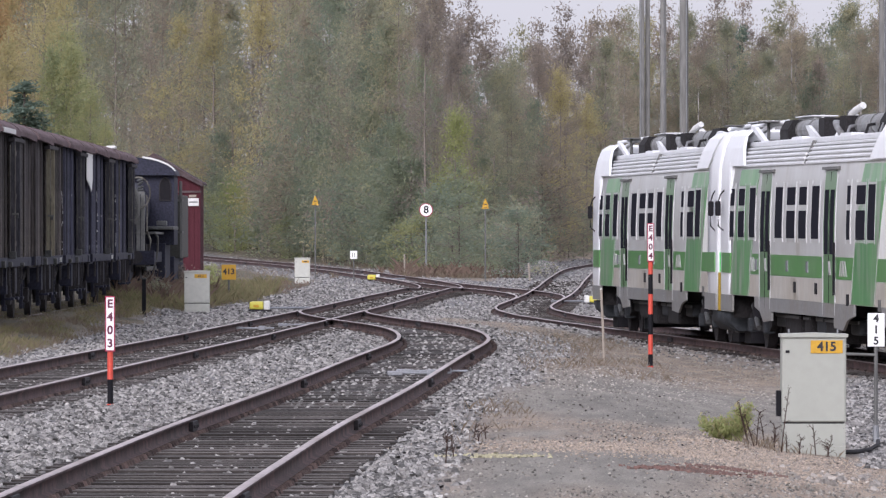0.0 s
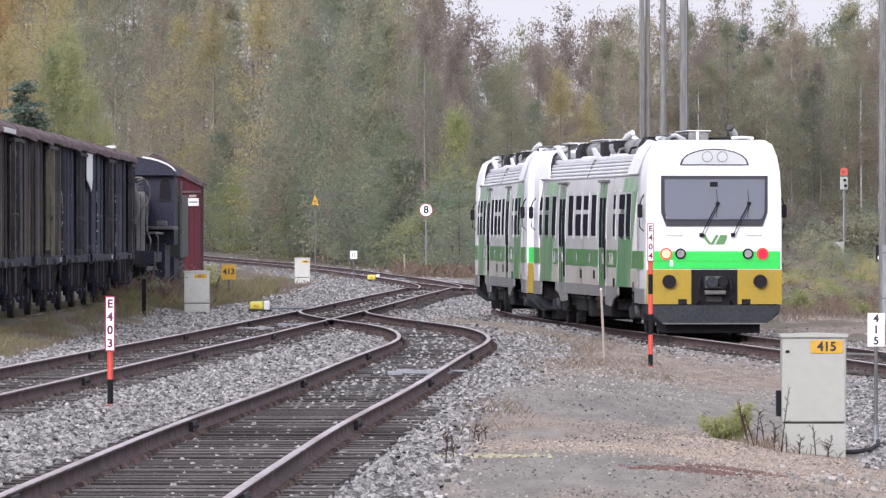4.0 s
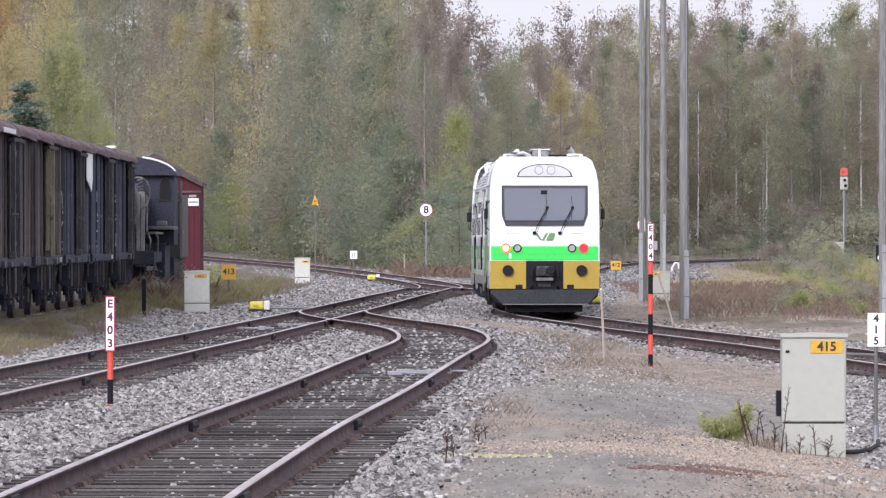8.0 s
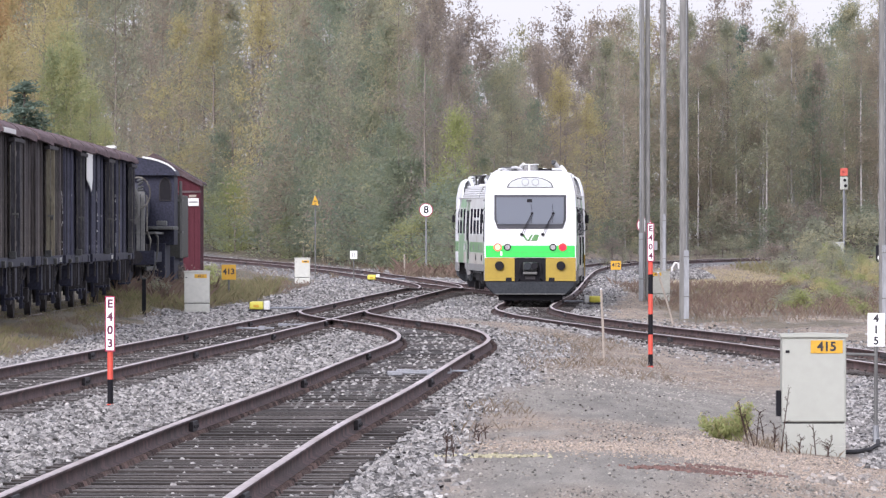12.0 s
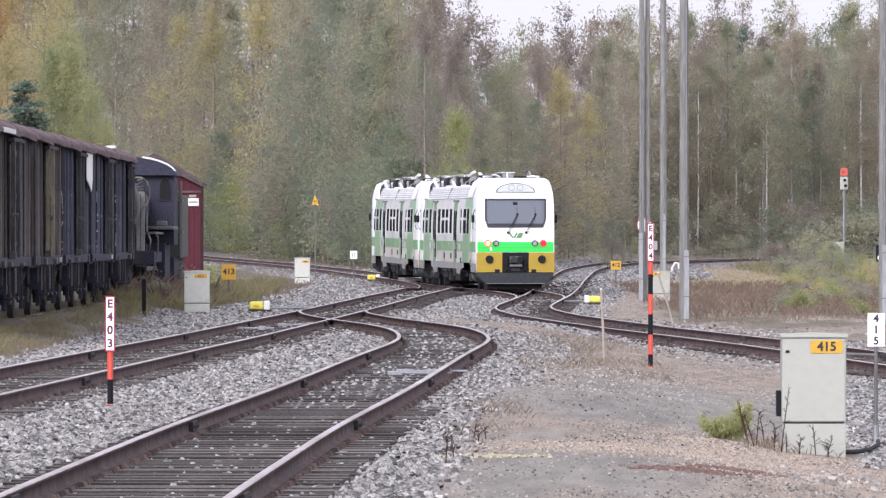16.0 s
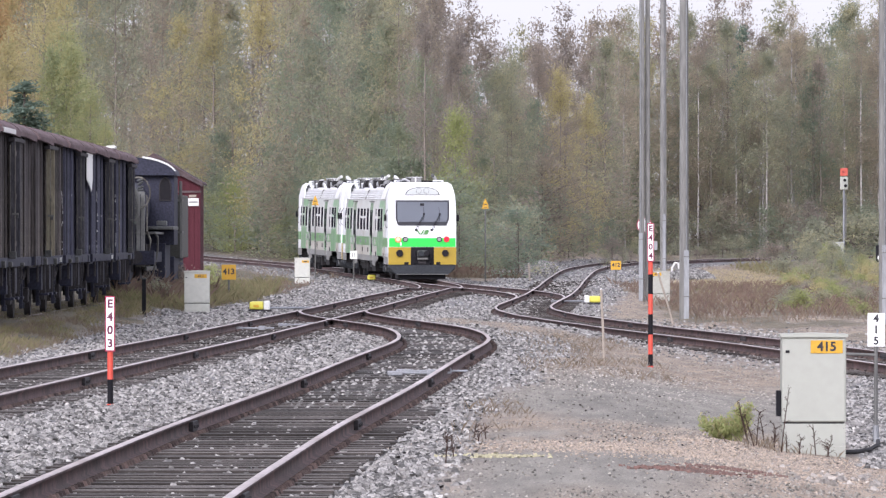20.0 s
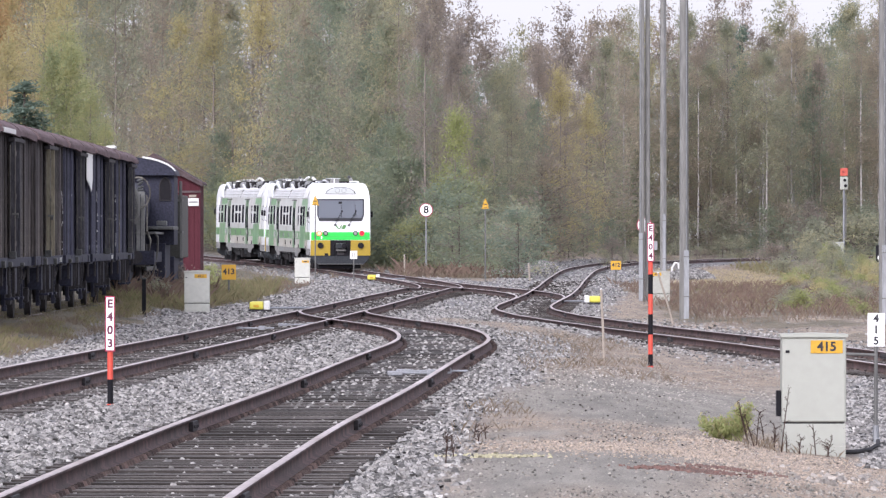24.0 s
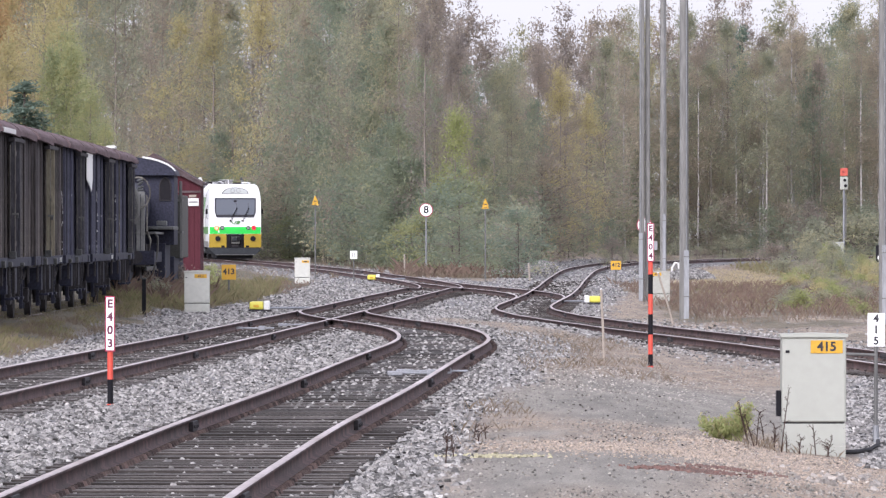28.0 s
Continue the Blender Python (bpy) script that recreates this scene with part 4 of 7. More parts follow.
        d = part("door", side_panel(yc - 0.74, yc + 0.74, 0.75, 3.20, s, out=0.004, thick=0.006, steps=8), M["door_green"], car, "grimy green sliding door")
        for o in (-0.36, 0.36):
            part("door_glass", side_panel(yc + o - 0.24, yc + o + 0.24, 1.80, 2.88, s, out=0.014, thick=0.003), M["glass_dark"], d)
        part("door_head", side_panel(yc - 1.0, yc + 1.0, 3.215, 3.265, s, out=0.045, steps=1), M["galv_dull"], d)
        for o in (-0.78, 0.78):
            part("door_post", side_panel(yc + o - 0.035, yc + o + 0.035, 0.78, 3.2, s, out=0.012, thick=0.004), M["train_post"], d)
        part("centre_seal", side_panel(yc - 0.02, yc + 0.02, 0.8, 3.18, s, out=0.012, thick=0.003), M["rubber"], d)
        part("hand_rail", tube((s * 1.47, yc - 1.02, 1.12), (s * 1.47, yc - 1.02, 2.0), 0.024, seg=6), M["rubber"], d)
        part("door_mark", side_panel(yc - 0.30, yc - 0.06, 1.45, 1.68, s, out=0.016, thick=0.002, slant=0.14, steps=1), M["train_side"], d, "worn pale emblem shape")

    # windows with raised white posts
    def window(y0, y1, split):
        f = part("window", side_panel(y0 - 0.05, y1 + 0.05, 2.00, 2.99, s, out=0.006, thick=0.003), M["train_side"], car)
        for z0, z1 in (((2.05, 2.53), (2.63, 2.94)) if split else ((2.05, 2.95),)):
            part("pane", side_panel(y0, y1, z0, z1, s, out=0.012, thick=0.002), M["glass_dark"], f)
        for y in (y0 - 0.06, y1 + 0.06):
            part("window_post", side_panel(y - 0.03, y + 0.03, 1.98, 3.04, s, out=0.008, thick=0.004), M["train_post"], f)
    for y0, y1, sp in ((6.08, 6.48, True), (4.22, 5.32, True), (3.05, 3.88, False), (10.1, 11.05, False), (11.8, 12.8, True), (13.35, 14.5, True), (15.15, 16.15, False),
                       (19.15, 20.0, False), (20.8, 21.7, True), (22.4, 23.0, True)):
        window(y0, y1, sp)
    for yc, z, m in ((11.6, 1.56, "galv"), (14.4, 1.56, "galv"), (10.4, 1.20, "rubber"), (13.3, 1.20, "rubber"), (6.3, 1.05, "rubber"), (2.4, 1.0, "galv_dull"), (18.9, 1.56, "galv")):
        part("side_hatch", side_panel(yc - 0.14, yc + 0.14, z - 0.09, z + 0.10, s, out=0.008, steps=1), M[m], car)
    for yc in (6.9, 19.5):
        for o in (-0.42, -0.16, 0.14, 0.40):
            part("side_mark", side_panel(yc + o - 0.07, yc + o + 0.07, 1.44, 1.69, s, out=0.010, thick=0.002, slant=0.22 if o < 0 else -0.16, steps=1), M["train_side"], car, "worn pale emblem stroke")


def car_underside(car, L):
    """Underframe, hanging equipment, bogies and wheelsets."""
    part("underframe", box(-0.95, 0.95, 1.0, L - 1.0, 0.74, 1.0, 0.03), M["train_dark"], car)
    for y in (1.76, L - 1.81):
        part("bulkhead", box(-1.37, 1.37, y, y + 0.05, 0.55, 0.985), M["train_dark"], car)
    for y0, y1, w, z0, m in ((6.5, 7.7, 1.18, 0.46, "train_plough"), (8.3, 10.3, 1.26, 0.30, "train_dark"), (10.7, 11.8, 1.22, 0.44, "train_plough"), (12.3, 13.2, 1.26, 0.26, "train_dark"), (13.8, 16.0, 1.24, 0.36, "train_dark"), (16.4, 17.8, 1.18, 0.46, "train_plough")):
        for s in (-1, 1):
            e = part("equipment_box", box(s * 0.35 if s > 0 else -w, w if s > 0 else -0.35, y0, y1, z0, 0.74, 0.05), M[m], car)
            part("equipment_lid", box(s * w - 0.03, s * w + 0.03, y0 + 0.05, y1 - 0.05, 0.64, 0.70, 0.01), M["loco_grey"], e)
    for yc in (3.9, L - 3.9):
        bg = part("bogie", box(-0.95, 0.95, yc - 0.35, yc + 0.35, 0.42, 0.74, 0.04), M["train_dark"], car)
        for s in (-1, 1):
            part("side_frame", prism([(yc - 1.75, 0.45), (yc - 1.6, 0.66), (yc - 0.6, 0.56), (yc + 0.6, 0.56), (yc + 1.6, 0.66), (yc + 1.75, 0.45), (yc + 1.4, 0.36), (yc + 0.5, 0.33), (yc - 0.5, 0.33), (yc - 1.4, 0.36)], s * 1.00, s * 1.12, axis="x"), M["train_dark"], bg)
            for o in (-1.2, 1.2):
                part("axle_box", box(s * 1.10 - 0.10, s * 1.10 + 0.10, yc + o - 0.16, yc + o + 0.16, 0.30, 0.56, 0.04), M["train_plough"], bg)
            part("air_spring", tube((s * 1.0, yc, 0.56), (s * 1.0, yc, 0.86), 0.27, seg=16), M["rubber"], bg)
            part("damper", tube((s * 1.2, yc - 0.45, 0.40), (s * 1.2, yc + 0.35, 0.80), 0.05, seg=8), M["loco_grey"], bg)
            part("rail_guard", box(s * 0.80 - 0.06, s * 0.80 + 0.06, yc - 1.95, yc - 1.87, 0.08, 0.60, 0.01), M["train_plough"], bg)
        for o in (-1.2, 1.2):
            bm = tube((-0.72, 0, 0), (0.72, 0, 0), 0.08, seg=12)
            for s in (-1, 1):
                tube((s * 0.735, 0, 0), (s * 0.865, 0, 0), 0.42, seg=28, bm=bm)
                tube((s * 0.700, 0, 0), (s * 0.735, 0, 0), 0.45, seg=28, bm=bm)
                tube((s * 0.865, 0, 0), (s * 0.90, 0, 0), 0.16, seg=10, bm=bm)
            wset = part("wheelset", bm, M["iron"], car, "steel wheelset")
            wset.matrix_basis = pose(0, yc + o, 0.42)
            WHEELSETS.append(wset)


def build_railcar(name):
    car = thing(name, pose(0, 0, 0), "white, green and yellow two-unit diesel railcar rolling on the rails", "railcar", "railcars of the train")
    L = CAR_LEN
    part("body", loft([(1.7, BODY), (6, BODY), (12, BODY), (18, BODY), (L - 1.7, BODY)]), M["train_side"], car, "pale grey ribbed body")
    for s in (-1, 1):
        for y0, y1 in ((1.8, 12.2), (12.5, L - 1.8)):
            roof_slats(car, s, y0, y1)
        part("roof_divider", prism([(s * 1.33, 3.34), (s * 1.38, 3.34), (s * 1.22, 3.74), (s * 1.16, 3.74)], 12.27, 12.38), M["galv_dull"], car)
        car_side(car, s, L)
    part("roof_sheet", box(-1.14, 1.14, 1.9, L - 1.9, 3.70, 3.80, 0.03), M["train_roof"], car)
    front_face(car, 0.0, 1)
    front_face(car, L, -1)
    car_underside(car, L)
    roof_plant(car, L)
    return car


rail_unit = build_railcar("railcar")
lead_unit = copy_thing(rail_unit, pose(0, 30, 0))
LEAD_WHEELS = [o for o in lead_unit.children if o.name.startswith("wheelset")]


# ---- signs, cabinets, masts ----
def at(x, y, dz=0.0, rz=0.0):
    return pose(x, y, floor_at(x, y) + dz, 0, 0, rz)


def banded_marker(x, y, height, plate_w, plate_z0, text, size, bands, r):
    t = thing("track_marker", at(x, y), "red and black banded marker post with a white lettered plate", "marker post", "banded marker posts")
    z = 0.0
    for k, h in enumerate(bands):
        part("post_band", tube((0, 0, z - (0.15 if k == 0 else 0)), (0, 0, z + h), r, seg=14), M["post_black"] if k % 2 == 0 else M["post_red"], t)
        z += h
    part("post_foot", tube((0, 0, -0.05), (0, 0, 0.025), r * 1.25, seg=12), M["post_red"], t)
    part("post_top", tube((0, 0, z), (0, 0, height - 0.02), r * 0.8, seg=10), M["galv"], t)
    b = part("plate_border", box(-plate_w / 2 - 0.014, plate_w / 2 + 0.014, -r - 0.022, -r - 0.010, plate_z0 - 0.016, height + 0.016, 0.003), M["sign_red"], t, "magenta-red plate edge")
    part("plate", box(-plate_w / 2, plate_w / 2, -r - 0.028, -r - 0.0225, plate_z0, height, 0), M["sign_white"], b)
    n = len(text)
    step = (height - plate_z0) / n
    for k, ch in enumerate(text):
        lettering("letter", ch, size, M["sign_maroon"], b, pose(0, -r - 0.031, height - step * (k + 0.5)))
    return t


banded_marker(-3.86, 89.8, 1.26, 0.088, 0.65, "E403", 0.135, (0.31, 0.34), 0.034)
banded_marker(3.48, 129.8, 2.40, 0.086, 1.79, "E404", 0.135, (0.22, 0.33, 0.34, 0.34, 0.33, 0.24), 0.040)


def cabinet(x, y, w, h, d, label, plate=None, base=0.3, text_size=0.0, box_side=False, rz=0.0, paint="cab_paint_new"):
    t = thing("trackside_cabinet", at(x, y, 0, rz), label, "cabinet", "trackside cabinets")
    part("plinth", box(-w / 2 + 0.006, w / 2 - 0.006, -d / 2, d / 2, -0.2, base, 0.008), M[paint], t)
    part("plinth_seam", box(-w / 2 + 0.004, w / 2 - 0.004, -d / 2 - 0.003, d / 2, base * 0.27, base * 0.27 + 0.006), M["concrete"], t)
    part("shadow_gap", box(-w / 2 + 0.02, w / 2 - 0.02, -d / 2 + 0.012, d / 2 - 0.012, base, base + 0.014), M["rubber"], t)
    body = part("body", box(-w / 2, w / 2, -d / 2, d / 2, base + 0.014, h - 0.04, 0.012), M[paint], t)
    door = part("door", box(-w / 2 + 0.014, w / 2 - 0.014, -d / 2 - 0.014, -d / 2 + 0.004, base + 0.025, h - 0.06, 0.006), M[paint], body, "pale grey steel door")
    part("lid", prism([(-w / 2 - 0.018, h - 0.045), (w / 2 + 0.018, h - 0.045), (w / 2 + 0.018, h - 0.012), (0, h), (-w / 2 - 0.018, h - 0.012)], -d / 2 - 0.03, d / 2 + 0.03), M[paint], t)
    part("lock", box(-w / 2 + 0.035, -w / 2 + 0.075, -d / 2 - 0.024, -d / 2 - 0.014, h - 0.20, h - 0.175, 0.003), M["rubber"], body)
    for sx in (-1, 1):
        part("lifting_eye", tube((sx * w * 0.38, 0, h - 0.02), (sx * w * 0.38, 0, h + 0.035), 0.010, seg=6), M["galv"], t)
        for k in range(2):
            part("bolt", tube((sx * (w / 2 - 0.03), -d / 2 - 0.006, base * (0.35 + 0.5 * k)), (sx * (w / 2 - 0.03), -d / 2, base * (0.35 + 0.5 * k)), 0.006, seg=6), M["steel"], t)
    if plate:
        x0, x1, z0, z1, text = plate
        p = part("number_plate", box(x0, x1, -d / 2 - 0.022, -d / 2 - 0.0145, z0, z1, 0.003), M["sign_yellow"], t, "orange-yellow plate with black figures")
        if text:
            lettering("figures", text, text_size, M["sign_black"], p, pose((x0 + x1) / 2, -d / 2 - 0.025, (z0 + z1) / 2))
        else:
            part("figures", box(x0 + 0.07, x1 - 0.07, -d / 2 - 0.026, -d / 2 - 0.0225, z0 + 0.03, z1 - 0.03), M["sign_black"], p, "unreadable dark bar")
    if box_side:
        part("side_box", box(-w / 2 - 0.05, -w / 2, -0.06, 0.06, base + 0.07, base + 0.33, 0.008), M["post_black"], t, "small black box on the cabinet's flank")
    return t


cabinet(3.72, 77.8, 0.645, 1.225, 0.42, "pale grey steel trackside cabinet with a yellow number plate", (-0.045 + 0.01, 0.285, 1.02, 1.15, "415"), 0.315, 0.128, True, 0.0, "cab_paint")
cabinet(-6.37, 200.5, 0.65, 1.10, 0.42, "pale grey trackside cabinet beside the ballast", (-0.06, 0.26, 0.90, 1.0, "413"), 0.24, 0.10)
cabinet(-5.86, 322.5, 0.64, 1.08, 0.42, "pale grey cabinet beside the through track", (-0.02, 0.28, 0.86, 0.96, ""), 0.24, 0.09)
cabinet(7.28, 259.0, 0.62, 1.02, 0.42, "pale grey cabinet behind a lighting mast", (-0.30, 0.02, 0.85, 0.96, "412"), 0.24, 0.09, paint="cab_paint_old")


def lettered_stake(x, y, w, z0, z1, text, size, post_r, label, mat_plate, vertical=False):
    t = thing("number_sign", at(x, y), label, "number sign", "small number signs")
    part("post", tube((0, 0, -0.2), (0, 0, z1 - 0.02), post_r, seg=10), M["galv_dull"], t)
    p = part("plate", box(-w / 2, w / 2, -post_r - 0.012, -post_r - 0.002, z0, z1, 0.003), mat_plate, t)
    if vertical:
        for k, ch in enumerate(text):
            lettering("figure", ch, size, M["sign_black"], p, pose(0, -post_r - 0.015, z1 - (z1 - z0) * (k + 0.5) / len(text)))
    else:
        lettering("figures", text, size, M["sign_black"], p, pose(0, -post_r - 0.015, (z0 + z1) / 2 + 0.01))
    return t


s = lettered_stake(4.67, 83.5, 0.185, 1.05, 1.41, "415", 0.115, 0.022, "white plate with black figures on a steel post", M["sign_white"], True)
part("post_foot", tube((0, 0, -0.1), (0, 0, 0.2), 0.034, seg=10), M["galv"], s)
part("pipe_rail", tube((-1.0, 0, 0.99), (0, 0, 0.96), 0.016, seg=6), M["galv_dull"], s)
hose = thing("cable_hose", at(4.3, 79.6), "black cable hose lying between cabinet and post", "hose")
part("hose", bent([(-0.24, -1.2, 0.05), (-0.1, -0.6, 0.035), (0.08, 0.2, 0.03), (0.3, 2.2, 0.035), (0.38, 3.7, 0.04)], 0.022, 8), M["rubber"], hose)
part("hose_clamp", tube((0.36, 3.55, 0.04), (0.385, 3.8, 0.04), 0.028, seg=8), M["galv"], hose)
lettered_stake(-6.46, 233.5, 0.43, 0.68, 1.13, "413", 0.24, 0.03, "orange-yellow plate with black figures on a post in grass", M["sign_yellow"])
lettered_stake(7.04, 315.2, 0.42, 0.62, 0.98, "412", 0.22, 0.03, "orange-yellow plate with black figures on a thin post", M["sign_yellow"])
w = lettered_stake(-3.84, 333.0, 0.30, 0.95, 1.30, "", 0.1, 0.03, "small white plate on a thin post beside the track", M["sign_white"])
for k in range(2):
    part("mark", box(-0.07 + k * 0.10, -0.045 + k * 0.10, -0.046, -0.042, 1.02, 1.22), M["galv_dull"], w, "faint grey upright mark")


def round_sign(x, y, zc, r, text, label):
    t = thing("speed_sign", at(x, y), label, "speed sign", "round speed signs")
    part("post", tube((0, 0, -0.3), (0, 0, zc + r * 0.6), 0.035, seg=10), M["galv"], t)
    d = part("disc_edge", tube((0, -0.036, zc), (0, -0.050, zc), r, seg=36), M["sign_red"], t, "dark red rim")
    part("disc", tube((0, -0.0505, zc), (0, -0.055, zc), r * 0.88, seg=36), M["sign_white"], d)
    lettering("figure", text, r * 1.5, M["sign_black"], d, pose(0, -0.058, zc))


round_sign(-0.78, 357.2, 2.98, 0.315, "8", "round white speed sign with a black figure on a post")
round_sign(8.93, 343.5, 2.42, 0.34, "", "round white sign half hidden behind a lighting mast")


def triangle_sign(x, y, z0, label):
    t = thing("warning_sign", at(x, y), label, "warning sign", "yellow triangle signs")
    part("post", tube((0, 0, -0.3), (0, 0, z0 + 0.3), 0.032, seg=10), M["galv_dull"], t)
    p = part("plate", prism([(-0.17, z0), (0.17, z0), (0.10, z0 + 0.09), (0.14, z0 + 0.11), (0, z0 + 0.44), (-0.14, z0 + 0.11), (-0.10, z0 + 0.09)], -0.05, -0.036), M["sign_yellow"], t, "yellow triangle with black marks")
    part("mark", box(-0.07, 0.07, -0.055, -0.050, z0 + 0.16, z0 + 0.20), M["sign_black"], p)
    part("mark", box(-0.07, 0.07, -0.055, -0.050, z0 + 0.035, z0 + 0.06), M["sign_black"], p)


triangle_sign(-5.62, 340.5, 3.26, "yellow triangular warning sign on a tall steel post")
triangle_sign(1.80, 329.5, 3.12, "yellow triangular warning sign on a tall steel post beside bushes")


def point_machine(x, y, label, turn=0):
    t = thing("point_machine", at(x, y, 0, turn), label, "point machine", "point machines of the turnouts")
    part("case", box(-0.27, 0.10, -0.45, 0.45, 0.06, 0.27, 0.06), M["box_yellow"], t, "yellow point-machine hood")
    part("end_cap", box(0.10, 0.26, -0.35, 0.35, 0.03, 0.29, 0.03), M["old_white"], t, "white end cap")
    part("foot", box(-0.3, 0.3, -0.5, 0.5, -0.05, 0.06, 0.01), M["iron"], t)
    part("lid_badge", box(-0.16, -0.02, -0.456, -0.45, 0.12, 0.18, 0), M["sign_yellow"], t)
    part("drive_rod", tube((0.25, 0, 0.10), (1.35, 0.6, 0.10), 0.03, seg=8), M["lit_steel"], t)


point_machine(-4.81, 203.5, "yellow and white point machine beside the turnout")
point_machine(-2.98, 333.0, "yellow and white point machine beside the through track")
point_machine(4.88, 253.0, "yellow and white point machine behind a stake", 180)


def mast(x, y, w, h, cable, casing, label, two=False):
    t = thing("lighting_mast", at(x, y), label, "mast", "tall lighting masts")
    part("pole", tube((0, 0, -0.4), (0, 0, h), w / 2, w / 2 * 0.9, seg=14), M["mast_grey"], t, "grey weathered pole")
    if two:
        part("pole", tube((w * 1.05, 0.3, -0.4), (w * 1.05, 0.3, h), w / 2.2, w / 2.4, seg=14), M["mast_grey"], t)
    if two:
        part("meter_box", box(w * 1.9, w * 1.9 + 0.17, 0.15, 0.35, 1.72, 2.02, 0.01), M["galv"], t, "small grey box on the pole")
        part("box_bracket", box(w * 1.4, w * 1.9, 0.22, 0.28, 1.85, 1.89), M["mast_grey"], t)
    part("cable", tube((w * cable, -w / 2 - 0.012, casing), (w * cable, -w / 2 - 0.012, h), 0.016, seg=6), M["galv"], t, "pale cable")
    part("casing", box(w * cable - 0.07, w * cable + 0.07, -w / 2 - 0.09, -w / 2 + 0.02, 0.0, casing, 0.01), M["galv"], t, "galvanised cable casing")
    for k in range(2):
        part("clip", box(w * cable - 0.08, w * cable + 0.08, -w / 2 - 0.096, -w / 2 - 0.088, casing * (0.32 + 0.58 * k), casing * (0.32 + 0.58 * k) + 0.03), M["galv_dull"], t)


mast(6.72, 261.5, 0.19, 14.0, -0.2, 2.3, "tall grey twin pole with a pale cable", True)
mast(9.74, 342.2, 0.30, 14.5, 0.1, 2.9, "tall grey pole with a pale cable")
mast(6.60, 212.0, 0.26, 14.0, 0.25, 1.88, "tall grey pole with a galvanised cable casing at its foot")
mast(10.85, 191.0, 0.20, 14.0, 0.25, 1.95, "tall grey-brown pole with a galvanised cable casing")


def stake(x, y, h, lean_x, r, label, m):
    t = thing("stake", at(x, y), label, "stake", "thin stakes in the ground")
    part("shaft", bent([(0, 0, -0.2), (lean_x * 0.45, 0.0, h * 0.4), (lean_x, 0.02, h)], r, 8), m, t)
    part("tip", tube((lean_x, 0.02, h), (lean_x * 1.01, 0.02, h + 0.02), r * 0.9, seg=8), M["old_white"], t)


stake(2.67, 127.8, 1.20, -0.06, 0.022, "thin bare wooden stake in dry grass", M["wood_pale"])
stake(6.04, 201.2, 1.35, -0.45, 0.026, "leaning pale stake beside the through track", M["wood_pale"])
stake(-1.75, 352.0, 0.95, 0.0, 0.035, "short weathered stake before the bushes", M["wood_pale"])
stake(3.75, 334.0, 0.75, -0.06, 0.045, "short pale stake by the ballast", M["wood_pale"])
stake(9.3, 352.0, 0.55, 0.0, 0.03, "short grey stake among stones", M["wood_pale"])


def signal(x, y):
    t = thing("railway_signal", at(x, y), "slim railway signal with a red top plate and grey lamp head", "signal")
    part("mast", tube((0, 0, -0.3), (0, 0, 4.85), 0.075, seg=12), M["galv"], t)
    part("ladder", box(0.10, 0.16, -0.05, 0.05, 1.1, 3.9), M["galv_dull"], t)
    head = part("lamp_head", box(-0.25, 0.25, -0.16, 0.12, 4.26, 5.08, 0.04), M["cab_paint"], t, "pale grey lamp head")
    part("lamp", tube((0.05, -0.22, 4.86), (0.05, -0.15, 4.86), 0.10, seg=16), M["rubber"], head)
    part("lamp", tube((0.10, -0.22, 4.50), (0.10, -0.15, 4.50), 0.10, seg=16), M["rubber"], head)
    p = part("top_plate", box(-0.24, 0.24, -0.14, -0.08, 5.13, 5.62, 0.03), M["signal_plate"], t, "orange-red top plate")
    part("plate_mark", prism([(-0.14, 5.44), (-0.06, 5.32), (0.02, 5.36), (0.14, 5.44), (0.02, 5.40)], -0.146, -0.139), M["plank_red"], p)
    part("equipment_case", box(-0.72, -0.02, -0.35, 0.05, 0.0, 0.95, 0.02), M["cab_paint"], t, "pale grey equipment case")


signal(25.4, 490.5)


def dwarf_signal(x, y):
    t = thing("dwarf_signal", at(x, y), "low dark signal with white discs among bushes", "signal")
    part("post", tube((0, 0, -0.2), (0, 0, 1.0), 0.05, seg=8), M["galv_dull"], t)
    part("head", box(-0.25, 0.25, -0.12, 0.12, 0.75, 1.55, 0.04), M["post_black"], t)
    part("disc", tube((-0.07, -0.15, 1.0), (-0.07, -0.12, 1.0), 0.12, seg=14), M["sign_white"], t)
    part("disc", tube((0.08, -0.15, 1.15), (0.08, -0.12, 1.15), 0.10, seg=14), M["sign_white"], t)
    part("cap", tube((0, -0.02, 1.55), (0, -0.02, 1.68), 0.15, seg=12), M["galv"], t)


dwarf_signal(19.6, 346.0)


def vent_pipes(x, y):
    t = thing("cable_pipe", at(x, y), "bent white cable pipe beside the mast", "pipe")
    part("pipe", bent([(-0.2, 0, -0.1), (-0.16, 0, 0.5), (-0.02, 0, 0.72), (0.12, 0, 0.70), (0.16, 0, 0.4)], 0.05), M["pipe"], t)
    b = part("junction_box", box(-1.35, -1.0, -0.1, 0.1, 0.75, 1.25, 0.03), M["galv"], t, "small grey junction box")
    part("box_post", tube((-1.18, 0, -0.1), (-1.18, 0, 0.75), 0.03, seg=8), M["galv_dull"], b)


vent_pipes(10.55, 351.0)


# ---- old goods wagons, locomotive and shed ----
PLANK = {}


def plank_data(key, w, h, material):
    if key not in PLANK:
        bm = box(-0.011, 0.011, -w / 2, w / 2, 0, h, 0.004)
        me = bpy.data.meshes.new("plank")
        bm.to_mesh(me)
        bm.free()
        me.materials.append(material)
        PLANK[key] = me
    return PLANK[key]


def goods_wagon(y0, y1, xr, paint, label, door_at=0.5, white_patch=False, straps="weathered_strap", seed=0):
